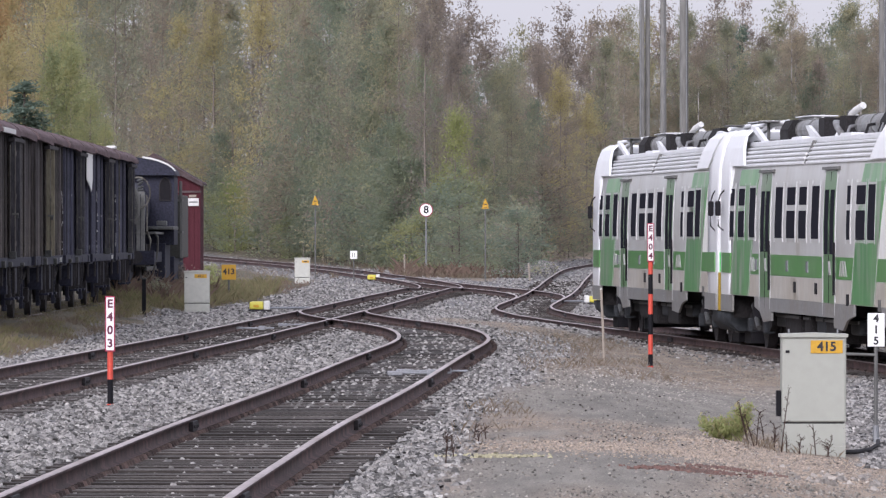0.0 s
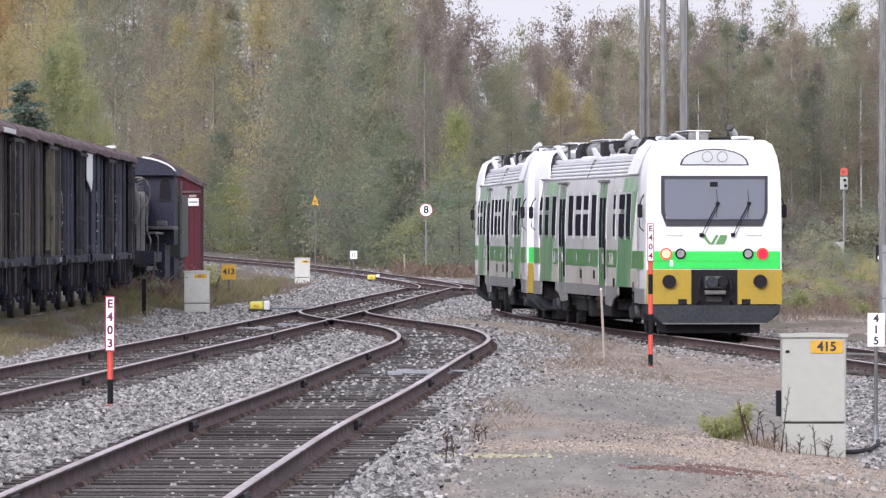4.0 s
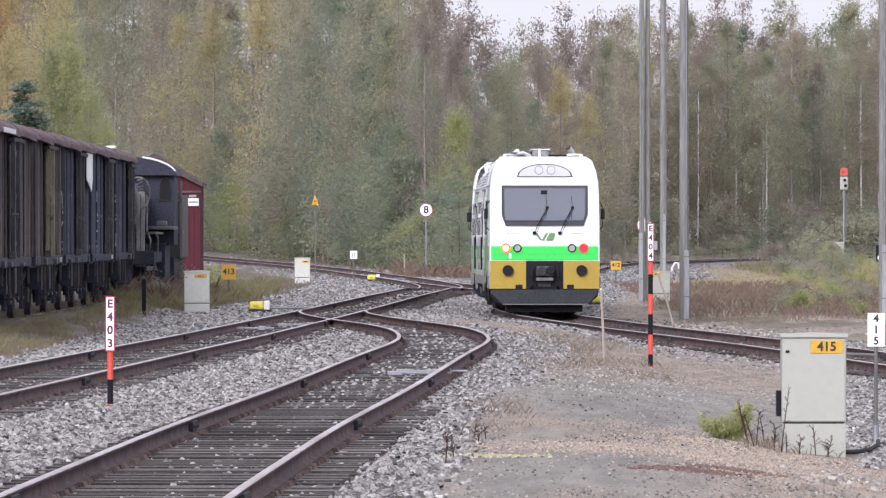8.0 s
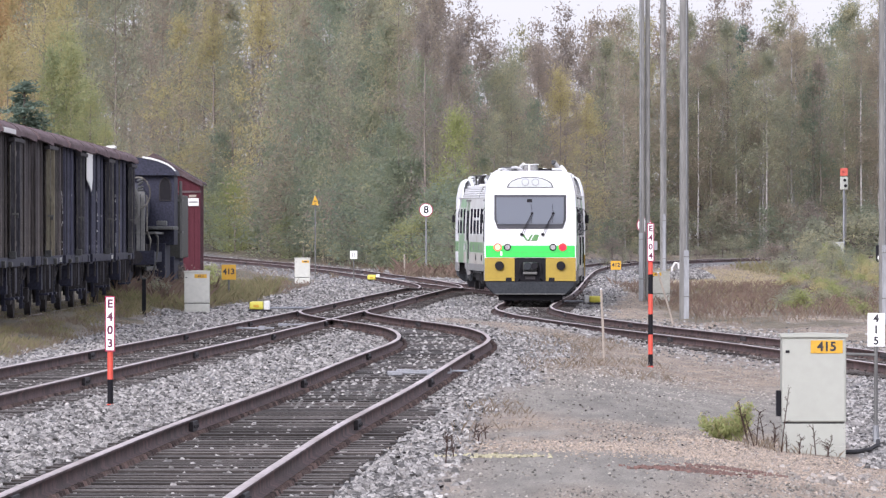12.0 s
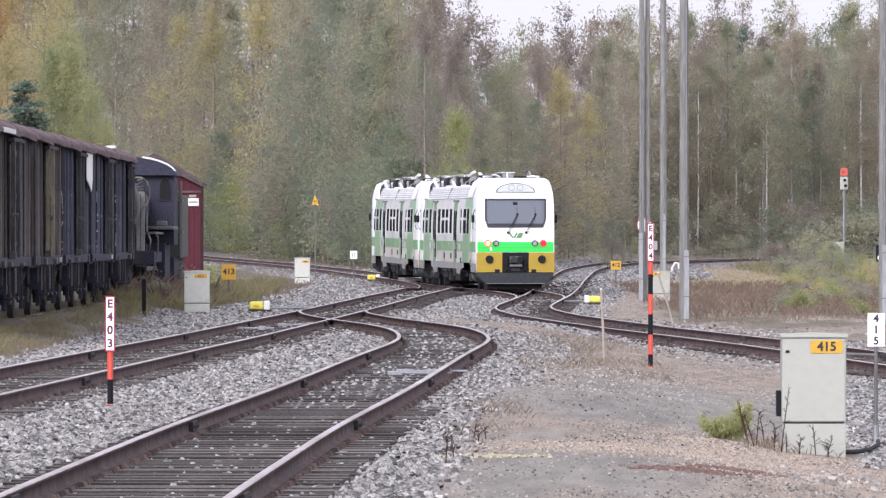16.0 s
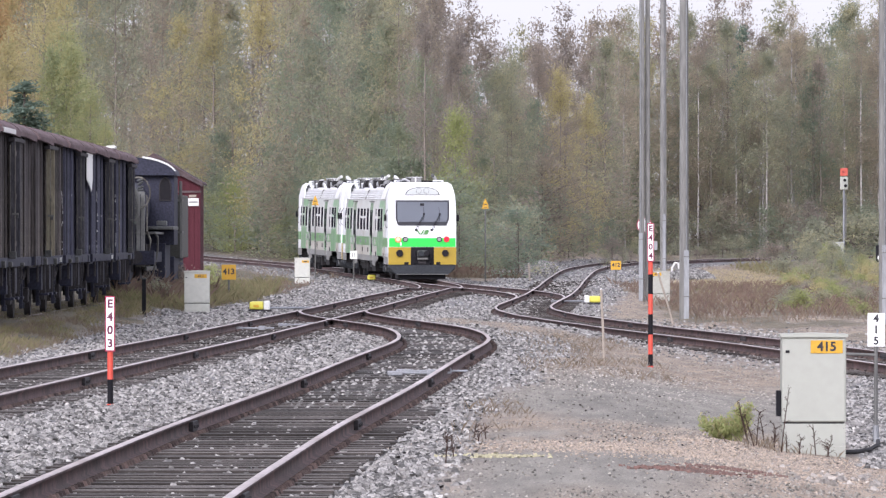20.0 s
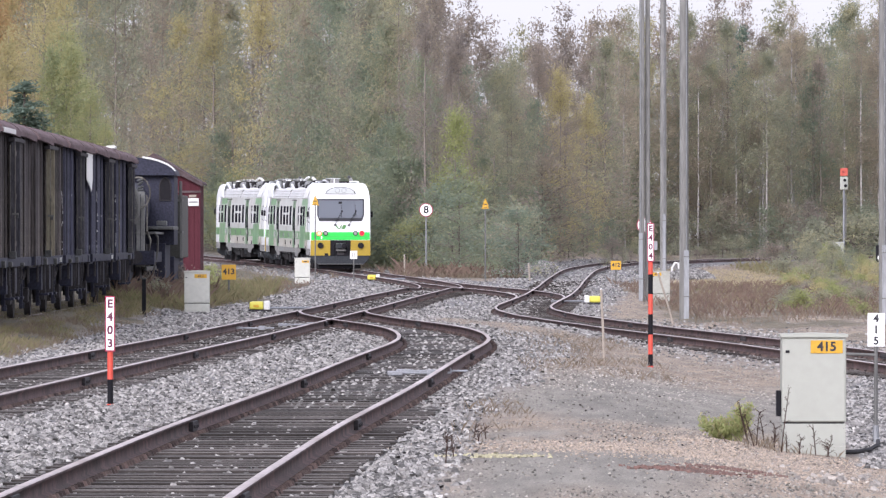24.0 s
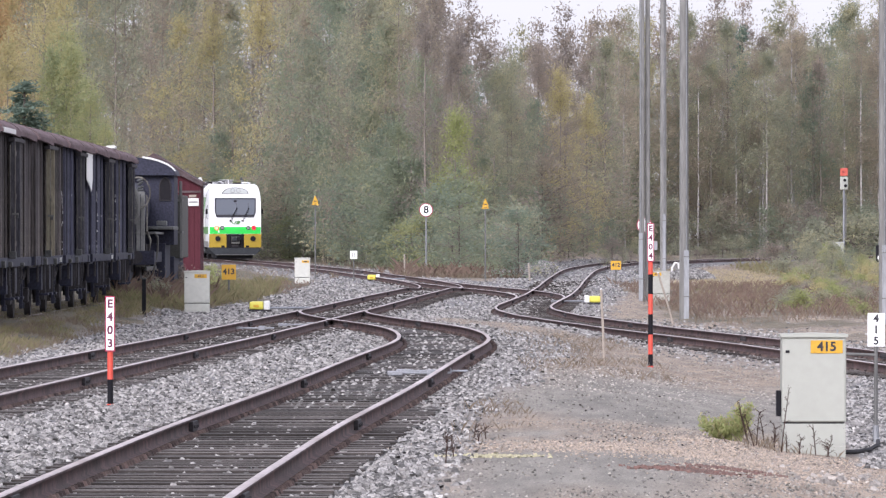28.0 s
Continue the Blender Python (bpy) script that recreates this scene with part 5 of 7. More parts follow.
    """A covered wagon whose visible flank stands at x = xr, from y0 to y1."""
    rng = random.Random(seed)
    L, W = y1 - y0, 2.85
    xc = xr - W / 2
    t = thing("goods_wagon", pose(xc, y0, floor_at(xc, (y0 + y1) / 2) + 0.16), label, "goods wagon", "old covered goods wagons")
    h0, h1 = 1.15, 3.66
    part("chassis", box(-1.3, 1.3, 0.1, L - 0.1, 0.92, 1.15, 0.02), M["loco_black"], t)
    part("body", box(-W / 2 + 0.03, W / 2 - 0.03, 0.03, L - 0.03, h0, h1, 0.01), M[paint], t, "dark weathered wooden body")
    n = int(L / 0.16)
    data = plank_data(paint, L / n - 0.012, h1 - h0 - 0.02, M[paint])
    for k in range(n):
        ob = new("plank", data)
        ob.parent = t
        ob.matrix_basis = pose(W / 2 - 0.022 + rng.uniform(-0.004, 0.010), (k + 0.5) * L / n, h0 + 0.01)
    for k in range(18):
        ob = new("plank", data)
        ob.parent = t
        ob.matrix_basis = pose(-W / 2 + 0.1 + (k + 0.5) * (W - 0.2) / 18, 0.02, h0 + 0.01, 0, 0, 90)
    # upright frame irons
    dc = door_at * L
    for f in (0.0, 0.22, 0.40, 0.62, 0.80, 1.0):
        y = min(max(f * L, 0.06), L - 0.06)
        if abs(y - dc) < 1.1:
            continue
        deep = rng.choice((0.015, 0.025, 0.025, 0.045))
        up = part("upright", box(W / 2 - 0.01, W / 2 + deep, y - 0.045, y + 0.045, 0.95, h1 - 0.03, 0.008), M[straps] if rng.random() < 0.2 else M[paint], t, "worn iron upright")
        flaking = (seed, f) in ((2, 1.0), (5, 0.0), (4, 0.22))
        for k in range(16 if flaking else rng.randrange(0, 2)):
            x, z = W / 2 + rng.uniform(-0.004, deep), h0 + rng.uniform(-0.1, 1.5)
            part("paint_chip", box(x, x + rng.uniform(0.006, 0.014), y - 0.048, y - 0.044, z, z + rng.uniform(0.02, 0.09), 0), M["old_white"], up, "chip of old white paint")
    d = part("sliding_door", box(W / 2 + 0.02, W / 2 + 0.07, dc - 0.95, dc + 0.95, h0 + 0.04, h1 - 0.18, 0.012), M[paint], t, "sliding plank door")
    for z in (h0 + 0.25, h0 + 1.2, h1 - 0.45):
        part("door_batten", box(W / 2 + 0.07, W / 2 + 0.085, dc - 0.93, dc + 0.93, z, z + 0.10, 0.008), M[paint], d)
    pale = seed == 2
    for q in (-1, 1):
        part("door_edge", box(W / 2 + 0.06, W / 2 + 0.155, dc + q * 0.93 - 0.05, dc + q * 0.93 + 0.05, h0 + 0.02, h1 - 0.18, 0.01), M["pale_post" if pale else "door_post"], d, "pale wooden door post" if pale else "wooden door post in a lit grey")
    for x in (0.055, 0.15):
        part("door_strap", box(W / 2 + x, W / 2 + x + 0.016, dc - 1.0, dc - 0.975, h0 + 0.05, h1 - 0.25, 0.004), M[straps], d, "pale flaking iron strap")
    part("door_hasp", box(W / 2 + 0.10, W / 2 + 0.23, dc - 1.03, dc - 0.97, 2.02, 2.06, 0.008), M["galv_dull"], d)
    part("door_roller", box(W / 2 + 0.03, W / 2 + 0.18, dc - 1.06, dc - 0.90, h0 + 0.0, h0 + 0.15, 0.02), M["loco_grey"], d)
    if seed in (2, 4):
        part("label_holder", box(W / 2 + 0.03, W / 2 + 0.06, L * 0.88, L * 0.88 + 0.35, 1.02, 1.12, 0.005), M["old_white"], t, "small white label holder")
    part("door_handle", box(W / 2 + 0.07, W / 2 + 0.20, dc - 0.65, dc - 0.55, 1.95, 2.05, 0.01), M["loco_grey"], d)
    part("door_rail", box(W / 2 + 0.02, W / 2 + 0.16, dc - 1.1, min(dc + 2.6, L - 0.1), h1 - 0.18, h1 - 0.10, 0.01), M["iron"], t)
    part("sill_beam", box(W / 2 - 0.12, W / 2 + 0.03, 0.0, L, 0.98, 1.17, 0.015), M["loco_black"], t)
    if white_patch:
        bm = prism([(8.9, h1 - 0.06), (11.9, h1 - 0.06), (11.9, h1 - 0.70), (11.3, h1 - 0.98), (10.0, h1 - 0.80), (8.9, h1 - 0.70)], W / 2 + 0.08, W / 2 + 0.10, axis="x")
        part("white_patch", bm, M["sign_white"], t, "torn patch of white paint")
    # roof: a shallow vault with a ragged felt edge
    out = [(W / 2 + 0.14, h1 - 0.02)] + [((W / 2 + 0.14) * math.cos(a), h1 + 0.02 + 0.40 * math.sin(a)) for a in [math.pi * k / 14 for k in range(15)]] + [(-W / 2 - 0.14, h1 - 0.02)]
    part("roof", prism(out, -0.12, L + 0.12), M["roof_felt"], t, "rusty brown vaulted roof")
    y = -0.1
    while y < L:
        step, d0, d1 = rng.uniform(4.0, 8.0), rng.uniform(0.0, 0.03), rng.uniform(0.02, 0.08)
        e = min(y + step, L + 0.1)
        bm = prism([(y, h1 + 0.05), (e, h1 + 0.05), (e, h1 - 0.02 - d1), ((y + e) / 2, h1 - 0.02 - (d0 + d1) * 0.35), (y, h1 - 0.02 - d0)], W / 2 + 0.10, W / 2 + 0.15, axis="x")
        part("roof_fringe", bm, M["roof_felt"], t, "torn hanging edge of roof felt")
        y = e + 0.005
    for y in (L * rng.uniform(0.3, 0.7),):
        seam = [((W / 2 + 0.150) * math.cos(a), h1 + 0.025 + 0.405 * math.sin(a)) for a in [math.pi * k / 14 for k in range(8)]]
        seam += [((W / 2 + 0.12) * math.cos(a), h1 + 0.01 + 0.39 * math.sin(a)) for a in [math.pi * k / 14 for k in range(7, -1, -1)]]
        part("roof_seam", prism(seam, y - 0.03, y + 0.03), M["shed_roof"], t)
    if seed == 1:
        part("roof_flashing", box(W / 2 + 0.12, W / 2 + 0.165, -0.1, 3.9, h1 - 0.04, h1 + 0.06, 0.01), M["old_white"], t, "peeling white roof flashing")
    # buffers, steps, wheels and springs
    for y, s in ((-0.25, -1), (L + 0.25, 1)):
        for sx in (-0.875, 0.875):
            b = part("buffer_shank", tube((sx, y - s * 0.2, 1.03), (sx, y + s * 0.12, 1.03), 0.09, seg=12), M["iron"], t)
            part("buffer_head", tube((sx, y + s * 0.12, 1.03), (sx, y + s * 0.17, 1.03), 0.20, seg=18), M["loco_grey"], b)
    for yc in (L * 0.22, L * 0.78):
        bm = tube((-0.72, yc, 0.32), (0.72, yc, 0.32), 0.08, seg=10)
        for s in (-1, 1):
            tube((s * 0.73, yc, 0.32), (s * 0.86, yc, 0.32), 0.48, seg=26, bm=bm)
        part("wheelset", bm, M["iron"], t)
        for s in (-1, 1):
            part("axle_box", box(s * 1.05 - 0.13, s * 1.05 + 0.13, yc - 0.15, yc + 0.15, 0.18, 0.50, 0.03), M["iron"], t)
            part("leaf_spring", bent([(s * 1.05, yc - 0.75, 0.86), (s * 1.05, yc - 0.3, 0.73), (s * 1.05, yc, 0.70), (s * 1.05, yc + 0.3, 0.73), (s * 1.05, yc + 0.75, 0.86)], 0.05, 6), M["iron"], t)
            for o in (-0.28, 0.28):
                part("horn_guide", box(s * 1.02 - 0.03, s * 1.02 + 0.05, yc + o - 0.05, yc + o + 0.05, 0.05, 0.95, 0.01), M["loco_black"], t)
    for y in (L * 0.36, L * 0.5, L * 0.64):
        part("foot_hanger", box(W / 2 - 0.06, W / 2 + 0.0, y + 0.5, y + 0.62, 0.42, 0.95, 0.008), M["loco_grey"], t)
        part("foot_step", box(W / 2 - 0.10, W / 2 + 0.10, y - 0.22, y + 0.22, 0.32, 0.37, 0.008), M["loco_black"], t)
        for o in (-0.18, 0.18):
            part("step_iron", box(W / 2 - 0.03, W / 2 + 0.02, y + o - 0.02, y + o + 0.02, 0.36, 0.98), M["iron"], t)
    for f in (0.30, 0.56):
        part("tool_box", box(W / 2 - 0.32, W / 2 - 0.02, L * f, L * f + 1.5, 0.44, 0.96, 0.02), M["loco_black"], t)
    for y in (L * 0.10, L * 0.34 + rng.uniform(-0.5, 0.5), L * 0.66, L * 0.90):
        out = rng.choice((0.04, 0.06, 0.11))
        part("spring_hanger", box(W / 2 - 0.02, W / 2 + out, y - 0.16, y + 0.16, 0.98, rng.uniform(1.06, 1.15), 0.03), M["loco_grey" if out > 0.1 else "loco_black"], t, "dusty spring hanger")
        part("hanger_stem", box(W / 2 + 0.0, W / 2 + 0.05, y - 0.05, y + 0.05, 0.62, 0.98, 0.01), M["iron"], t)
    part("brake_rod", tube((0.6, L * 0.2, 0.4), (0.6, L * 0.8, 0.4), 0.03, seg=6), M["iron"], t)
    part("brake_gear", box(-0.6, 0.6, L * 0.3, L * 0.7, 0.5, 0.9, 0.03), M["loco_black"], t)
    part("brake_cylinder", tube((0.5, L * 0.42, 0.65), (0.5, L * 0.55, 0.65), 0.18, seg=12), M["loco_black"], t)
    return t


FLANK = [(-8.70, 137.0), (-8.67, 150.2), (-8.65, 163.2), (-8.62, 176.2), (-8.60, 189.2), (-8.58, 202.2), (-8.56, 215.0)]
WAGON_LOOK = [("plank_brown", 0.5, False), ("plank_brown", 0.38, False), ("plank_brown", 0.41, False), ("plank_black", 0.46, True), ("plank_black", 0.62, False), ("plank_black", 0.70, False)]
for k, (paint, door, patch) in enumerate(WAGON_LOOK):
    goods_wagon(FLANK[k][1], FLANK[k + 1][1] - 0.9, (FLANK[k][0] + FLANK[k + 1][0]) / 2, paint,
                ("weathered brown plank goods wagon with a rusty roof" if paint == "plank_brown" else "blackened plank goods wagon with a torn white patch" if patch else "blackened plank goods wagon with iron uprights"),
                door, patch, seed=k)


def roof_ventilator(x, y, z):
    t = thing("roof_ventilator", pose(x, y, z), "small white ventilator lying on a wagon roof", "ventilator")
    part("cap", box(-0.13, 0.13, -0.35, 0.35, 0.0, 0.08, 0.03), M["old_white"], t)
    part("collar", box(-0.10, 0.10, -0.28, 0.28, -0.12, 0.0, 0.01), M["loco_grey"], t)


roof_ventilator(-8.78, 205.0, 4.30)

# rails under the wagons
LINE_W = curve_through([(-10.1, 120), (-10.02, 150), (-9.95, 180), (-9.85, 200), (-9.72, 215), (-9.62, 240), (-9.55, 258)])
tw = thing("track_storage", pose(0, 0, 0), "rusty storage track sunk in grass", "railway track", kind="structure")
for sd in (-1, 1):
    rail_mesh("rail", LINE_W, sd * HALF_GAUGE, tw, 121, 257, -0.18)


def steam_locomotive(y0, xr):
    W = 3.1
    xc = xr - W / 2
    t = thing("steam_locomotive", pose(xc, y0, floor_at(xc, y0) + 0.16), "black disused steam locomotive with a curved white-edged cab roof", "locomotive")
    part("frame", box(-1.2, 1.2, 0, 17.0, 0.85, 1.15, 0.03), M["loco_black"], t)
    part("boiler", tube((0, 1.0, 2.45), (0, 11.5, 2.45), 0.85, seg=28), M["loco_black"], t, "black boiler")
    part("smokebox_front", tube((0, 0.7, 2.45), (0, 1.05, 2.45), 0.90, seg=28), M["loco_grey"], t, "dull grey smokebox front")
    part("smokebox_ring", bent([(0.95 * math.cos(a), 0.62, 2.45 + 0.95 * math.sin(a)) for a in [2 * math.pi * k / 24 for k in range(25)]], 0.05, 6), M["galv_dull"], t)
    part("buffer_beam", box(-1.4, 1.4, -0.1, 0.1, 0.8, 1.2, 0.02), M["loco_black"], t)
    for s in (-1, 1):
        part("buffer", tube((s * 0.9, -0.55, 1.02), (s * 0.9, -0.1, 1.02), 0.19, 0.1, seg=16), M["iron"], t)
    # grey side boxes and pipes before the cab
    part("end_plate", box(0.86, 1.09, 0.8, 1.0, 0.75, 2.86, 0.01), M["pale_plate"], t, "narrow dull grey end plate")
    part("plate_seam", box(0.97, 0.985, 0.79, 0.8, 0.8, 2.8), M["loco_black"], t)
    part("stand_pipe", bent([(1.15, 0.9, 1.75), (1.16, 0.9, 2.2), (1.15, 0.9, 2.74), (0.98, 1.0, 2.76)], 0.022), M["weathered_strap"], t)
    part("hand_wheel", bent([(0.92 + 0.33 * math.cos(a), 0.72, 2.82 + 0.44 * math.sin(a)) for a in [2 * math.pi * k / 24 for k in range(25)]], 0.026, 6), M["weathered_strap"], t, "pale round rim")
    for z, q in ((2.95, 0.06), (3.05, 0.09), (3.16, 0.05), (2.88, 0.04)):
        part("valve", tube((0.88, 1.1, z), (1.04, 1.1, z + q), 0.035, seg=10), M["loco_grey"], t)
    part("steam_pipe", bent([(1.16, 6.2, 1.72), (1.26, 6.3, 1.58), (1.25, 6.4, 1.2), (1.12, 6.5, 0.55), (1.10, 6.5, 0.35)], 0.032), M["galv_dull"], t, "bent grey steam pipe")
    part("sand_pipe", bent([(0.98, 5.0, 1.8), (1.10, 5.0, 1.5), (1.06, 5.0, 0.9)], 0.03), M["weathered_strap"], t)
    part("running_board", box(0.6, 1.25, 5.0, 12.0, 1.66, 1.73, 0.01), M["loco_grey"], t)
    part("lubricator", box(1.06, 1.36, 10.6, 11.0, 1.92, 2.06, 0.02), M["loco_grey"], t)
    part("ash_pan", box(-0.66, 0.66, 1.0, 18.5, 0.12, 0.9, 0.03), M["loco_black"], t)
    for yc in (4.0, 6.2, 8.4, 10.6):
        bm = bmesh.new()
        for s in (-1, 1):
            tube((s * 0.73, yc, 0.70), (s * 0.86, yc, 0.70), 0.68, seg=28, bm=bm)
        part("driving_wheel", bm, M["iron"], t)
    part("side_rod", box(0.95, 1.05, 3.6, 11.0, 0.62, 0.74, 0.02), M["loco_grey"], t)
    # cab
    c0, c1 = 11.5, 14.6
    cab = part("cab", box(-W / 2, W / 2, c0, c1, 1.35, 3.45, 0.03), M["loco_black"], t, "black riveted cab")
    wm = [(1.12, 2.66), (1.12, 3.12), (1.17, 3.27), (1.28, 3.34), (1.39, 3.27), (1.45, 3.12), (1.45, 2.66)]
    win = part("cab_window", prism(wm, c0 - 0.03, c0 + 0.02), M["rubber"], cab)
    part("window_frame", bent([(x, c0 - 0.035, z) for x, z in wm + wm[:1]], 0.022, 6), M["iron"], win)
    arc = [((W / 2 + 0.06) * math.cos(a), 3.40 + 0.56 * math.sin(a)) for a in [math.pi * k / 16 for k in range(17)]]
    part("cab_roof", prism(arc, c0 - 0.3, c1 + 0.3), M["loco_black"], t, "vaulted black cab roof")
    rim = [((W / 2 + 0.09) * math.cos(a), 3.42 + 0.59 * math.sin(a)) for a in [math.pi * k / 16 for k in range(1, 7)]]
    rim += [((W / 2 + 0.055) * math.cos(a), 3.41 + 0.54 * math.sin(a)) for a in [math.pi * k / 16 for k in range(6, 0, -1)]]
    part("roof_edge", prism(rim, c0 - 0.36, c0 - 0.28), M["old_white"], t, "thin white painted roof edge")
    part("footplate", box(0.8, W / 2 + 0.02, c0 - 1.2, c1, 1.80, 1.90, 0.02), M["loco_grey"], t)
    for y in (c1 + 0.05, c1 + 0.9):
        part("hand_rail", tube((W / 2 + 0.07, y, 0.95), (W / 2 + 0.07, y, 3.25), 0.035, seg=6), M["galv_dull"], t)
    for z in (1.7, 2.65):
        part("rail_bracket", box(W / 2 - 0.02, W / 2 + 0.14, c1 - 0.2, c1 + 1.0, z, z + 0.06), M["galv_dull"], t)
    # tender
    part("tender", box(-W / 2, W / 2, c1 + 1.8, c1 + 9.4, 0.95, 2.86, 0.04), M["loco_green"], t, "olive-grey tender side")
    part("tender_skirt", box(-1.4, 1.4, c1 + 1.3, c1 + 9.3, -0.1, 1.0, 0.03), M["loco_black"], t)
    part("cab_underside", box(-1.3, 1.3, c0 - 0.4, c1 + 0.6, -0.1, 1.4, 0.03), M["loco_black"], t)
    part("tender_frame", box(-1.2, 1.2, c1 + 0.5, c1 + 9.6, 0.8, 1.0, 0.03), M["loco_black"], t)
    for yc in (c1 + 2.2, c1 + 5.8):
        bm = bmesh.new()
        for s in (-1, 1):
            tube((s * 0.73, yc, 0.48), (s * 0.86, yc, 0.48), 0.48, seg=24, bm=bm)
        part("tender_wheel", bm, M["iron"], t)
    return t


steam_locomotive(216.6, -7.92)


def shed(xr, xl, y0, y1):
    xc, w = (xr + xl) / 2, (xr - xl) / 2
    t = thing("storage_shed", pose(xc, y0, floor_at(xc, y0) + 0.18), "dark red board shed with low gabled roof and notice", "shed")
    hw, hp = 3.44, 4.36
    part("wall", prism([(-w, -0.4), (w, -0.4), (w, hw), (0, hp - 0.1), (-w, hw)], 0.03, y1 - y0), M["plank_red"], t, "dark red board wall")
    n = int(2 * w / 0.17)
    data = plank_data("plank_red", 2 * w / n - 0.010, hw - 0.12, M["plank_red"])
    for k in range(n):
        ob = new("plank", data)
        ob.parent = t
        ob.matrix_basis = pose(-w + (k + 0.5) * 2 * w / n, 0.02, 0, 0, 0, 90)
    part("fascia", box(-w - 0.02, w + 0.05, -0.05, 0.02, hw - 0.40, hw - 0.33, 0.008), M["shed_roof"], t)
    sl = (hp - hw) / w
    for s in (-1, 1):
        part("roof", prism([(0, hp), (s * (w + 0.12), hp - sl * (w + 0.12)), (s * (w + 0.12), hp - sl * (w + 0.12) - 0.07), (0, hp - 0.07)], -0.25, y1 - y0 + 0.2), M["shed_roof"], t, "dark felt roof")
    for s in (-1, 1):
        part("barge_board", prism([(0, hp - 0.02), (s * (w + 0.10), hp - sl * (w + 0.10) - 0.02), (s * (w + 0.10), hp - sl * (w + 0.10) - 0.14), (0, hp - 0.30)], -0.22, -0.14), M["shed_roof"], t)
    part("notice", box(w - 0.40, w - 0.035, -0.045, -0.03, 2.60, 2.86, 0.004), M["old_white"], t, "white notice with faint grey lines")
    part("notice_line", box(w - 0.36, w - 0.08, -0.05, -0.045, 2.71, 2.75), M["galv_dull"], t)
    part("name_board", box(w - 0.36, w - 0.12, -0.02, 0.0, 2.89, 2.97, 0.004), M["wood_pale"], t)
    part("corner_board", box(w - 0.05, w + 0.02, -0.03, 0.04, 0, hw, 0.006), M["plank_red"], t)


shed(-8.12, -11.2, 258.5, 262.5)


def stop_post(x, y, h):
    t = thing("stop_post", at(x, y), "short black timber post beside the wagons", "post")
    part("shaft", box(-0.05, 0.05, -0.05, 0.05, -0.1, h, 0.01), M["post_black"], t)
    part("cap", box(-0.06, 0.06, -0.06, 0.06, h, h + 0.04, 0.01), M["loco_grey"], t)


stop_post(-7.3, 189.0, 0.86)


# ---- loose stones ----
def scatter_stones(name, count, region, size, material, label, seed, lift=None):
    """Many small angular stones, placed where region(x, y) allows."""
    rng = np.random.default_rng(seed)
    shape = np.array([[-1, -1, -1], [1, -1, -1], [1, 1, -1], [-1, 1, -1], [-0.5, 0.1, 1], [0.55, -0.1, 0.8]], dtype=float) * 0.5
    sides = np.array([[0, 1, 5], [0, 5, 4], [1, 2, 5], [2, 3, 4], [2, 4, 5], [3, 0, 4]])
    x, y = region(rng, count)
    n = len(x)
    s = size * rng.uniform(0.6, 1.5, n) * (1 + np.clip(y - 100, 0, 200) / 260)
    c = shape[None] * rng.uniform(0.5, 1.2, (n, 6, 3)) * s[:, None, None] * np.array([1.3, 1.2, 0.85])
    a = rng.uniform(0, 6.28, n)
    tilt = rng.normal(0, 0.45, n)
    ct, st = np.cos(tilt)[:, None], np.sin(tilt)[:, None]
    yy, zz = c[:, :, 1] * ct - c[:, :, 2] * st, c[:, :, 1] * st + c[:, :, 2] * ct
    ca, sa = np.cos(a)[:, None], np.sin(a)[:, None]
    v = np.stack([c[:, :, 0] * ca - yy * sa, c[:, :, 0] * sa + yy * ca, zz], -1)
    v += np.stack([x, y, land(x, y) + s * 0.22 + (lift(x, y) if lift else 0)], -1)[:, None, :]
    f = (sides[None] + (np.arange(n) * 6)[:, None, None]).reshape(-1, 3)
    ob = raw_mesh(name, v.reshape(-1, 3), f, material)
    return tagged(ob, label, "stones", kind="stuff")


def by_distance(rng, count, x0, x1, y0, y1, power=1.6):
    """Places thinning out with distance, inside the widening view."""
    u = rng.uniform(0, 1, count)
    y = (y0 ** (1 - power) + u * (y1 ** (1 - power) - y0 ** (1 - power))) ** (1 / (1 - power))
    half = y * 0.0595
    x = rng.uniform(-1, 1, count) * half
    k = (x > x0) & (x < x1)
    return x[k], y[k]


def ballast_places(rng, count):
    x, y = by_distance(rng, count, -40, 40, 46, 440, 1.2)
    ballast, grass, path = covers(x, y)
    lx = np.interp(y, LINE_B[:, 1], LINE_B[:, 0])
    in_b = (np.abs(x - lx) < 1.38 - 0.42 * smooth(70, 92, y)) & (y < 188)
    la = np.interp(y, LINE_A[:, 1], LINE_A[:, 0])
    lc = np.interp(y, LINE_C[:, 1], LINE_C[:, 0])
    in_a = np.abs(x - la) < 1.0
    in_c = (np.abs(x - lc) < 1.0) & (y < 300)
    keep = rng.uniform(0, 1, len(x)) < ballast
    keep &= ~in_b | (rng.uniform(0, 1, len(x)) < 0.11 + 0.07 * smooth(78, 105, y))
    keep &= ~in_a | (rng.uniform(0, 1, len(x)) < 0.72)
    keep &= ~in_c | (rng.uniform(0, 1, len(x)) < 0.7)
    # keep the rails clear
    for line in (LINE_A, LINE_B, LINE_C, LINE_D):
        l = np.interp(y, line[:, 1], line[:, 0])
        inside = (y > line[0, 1]) & (y < line[-1, 1])
        keep &= ~(inside & (np.abs(np.abs(x - l) - HALF_GAUGE) < 0.10))
    return x[keep], y[keep]


def path_places(rng, count):
    x, y = by_distance(rng, count, -1, 30, 46, 470, 1.3)
    ballast, grass, path = covers(x, y)
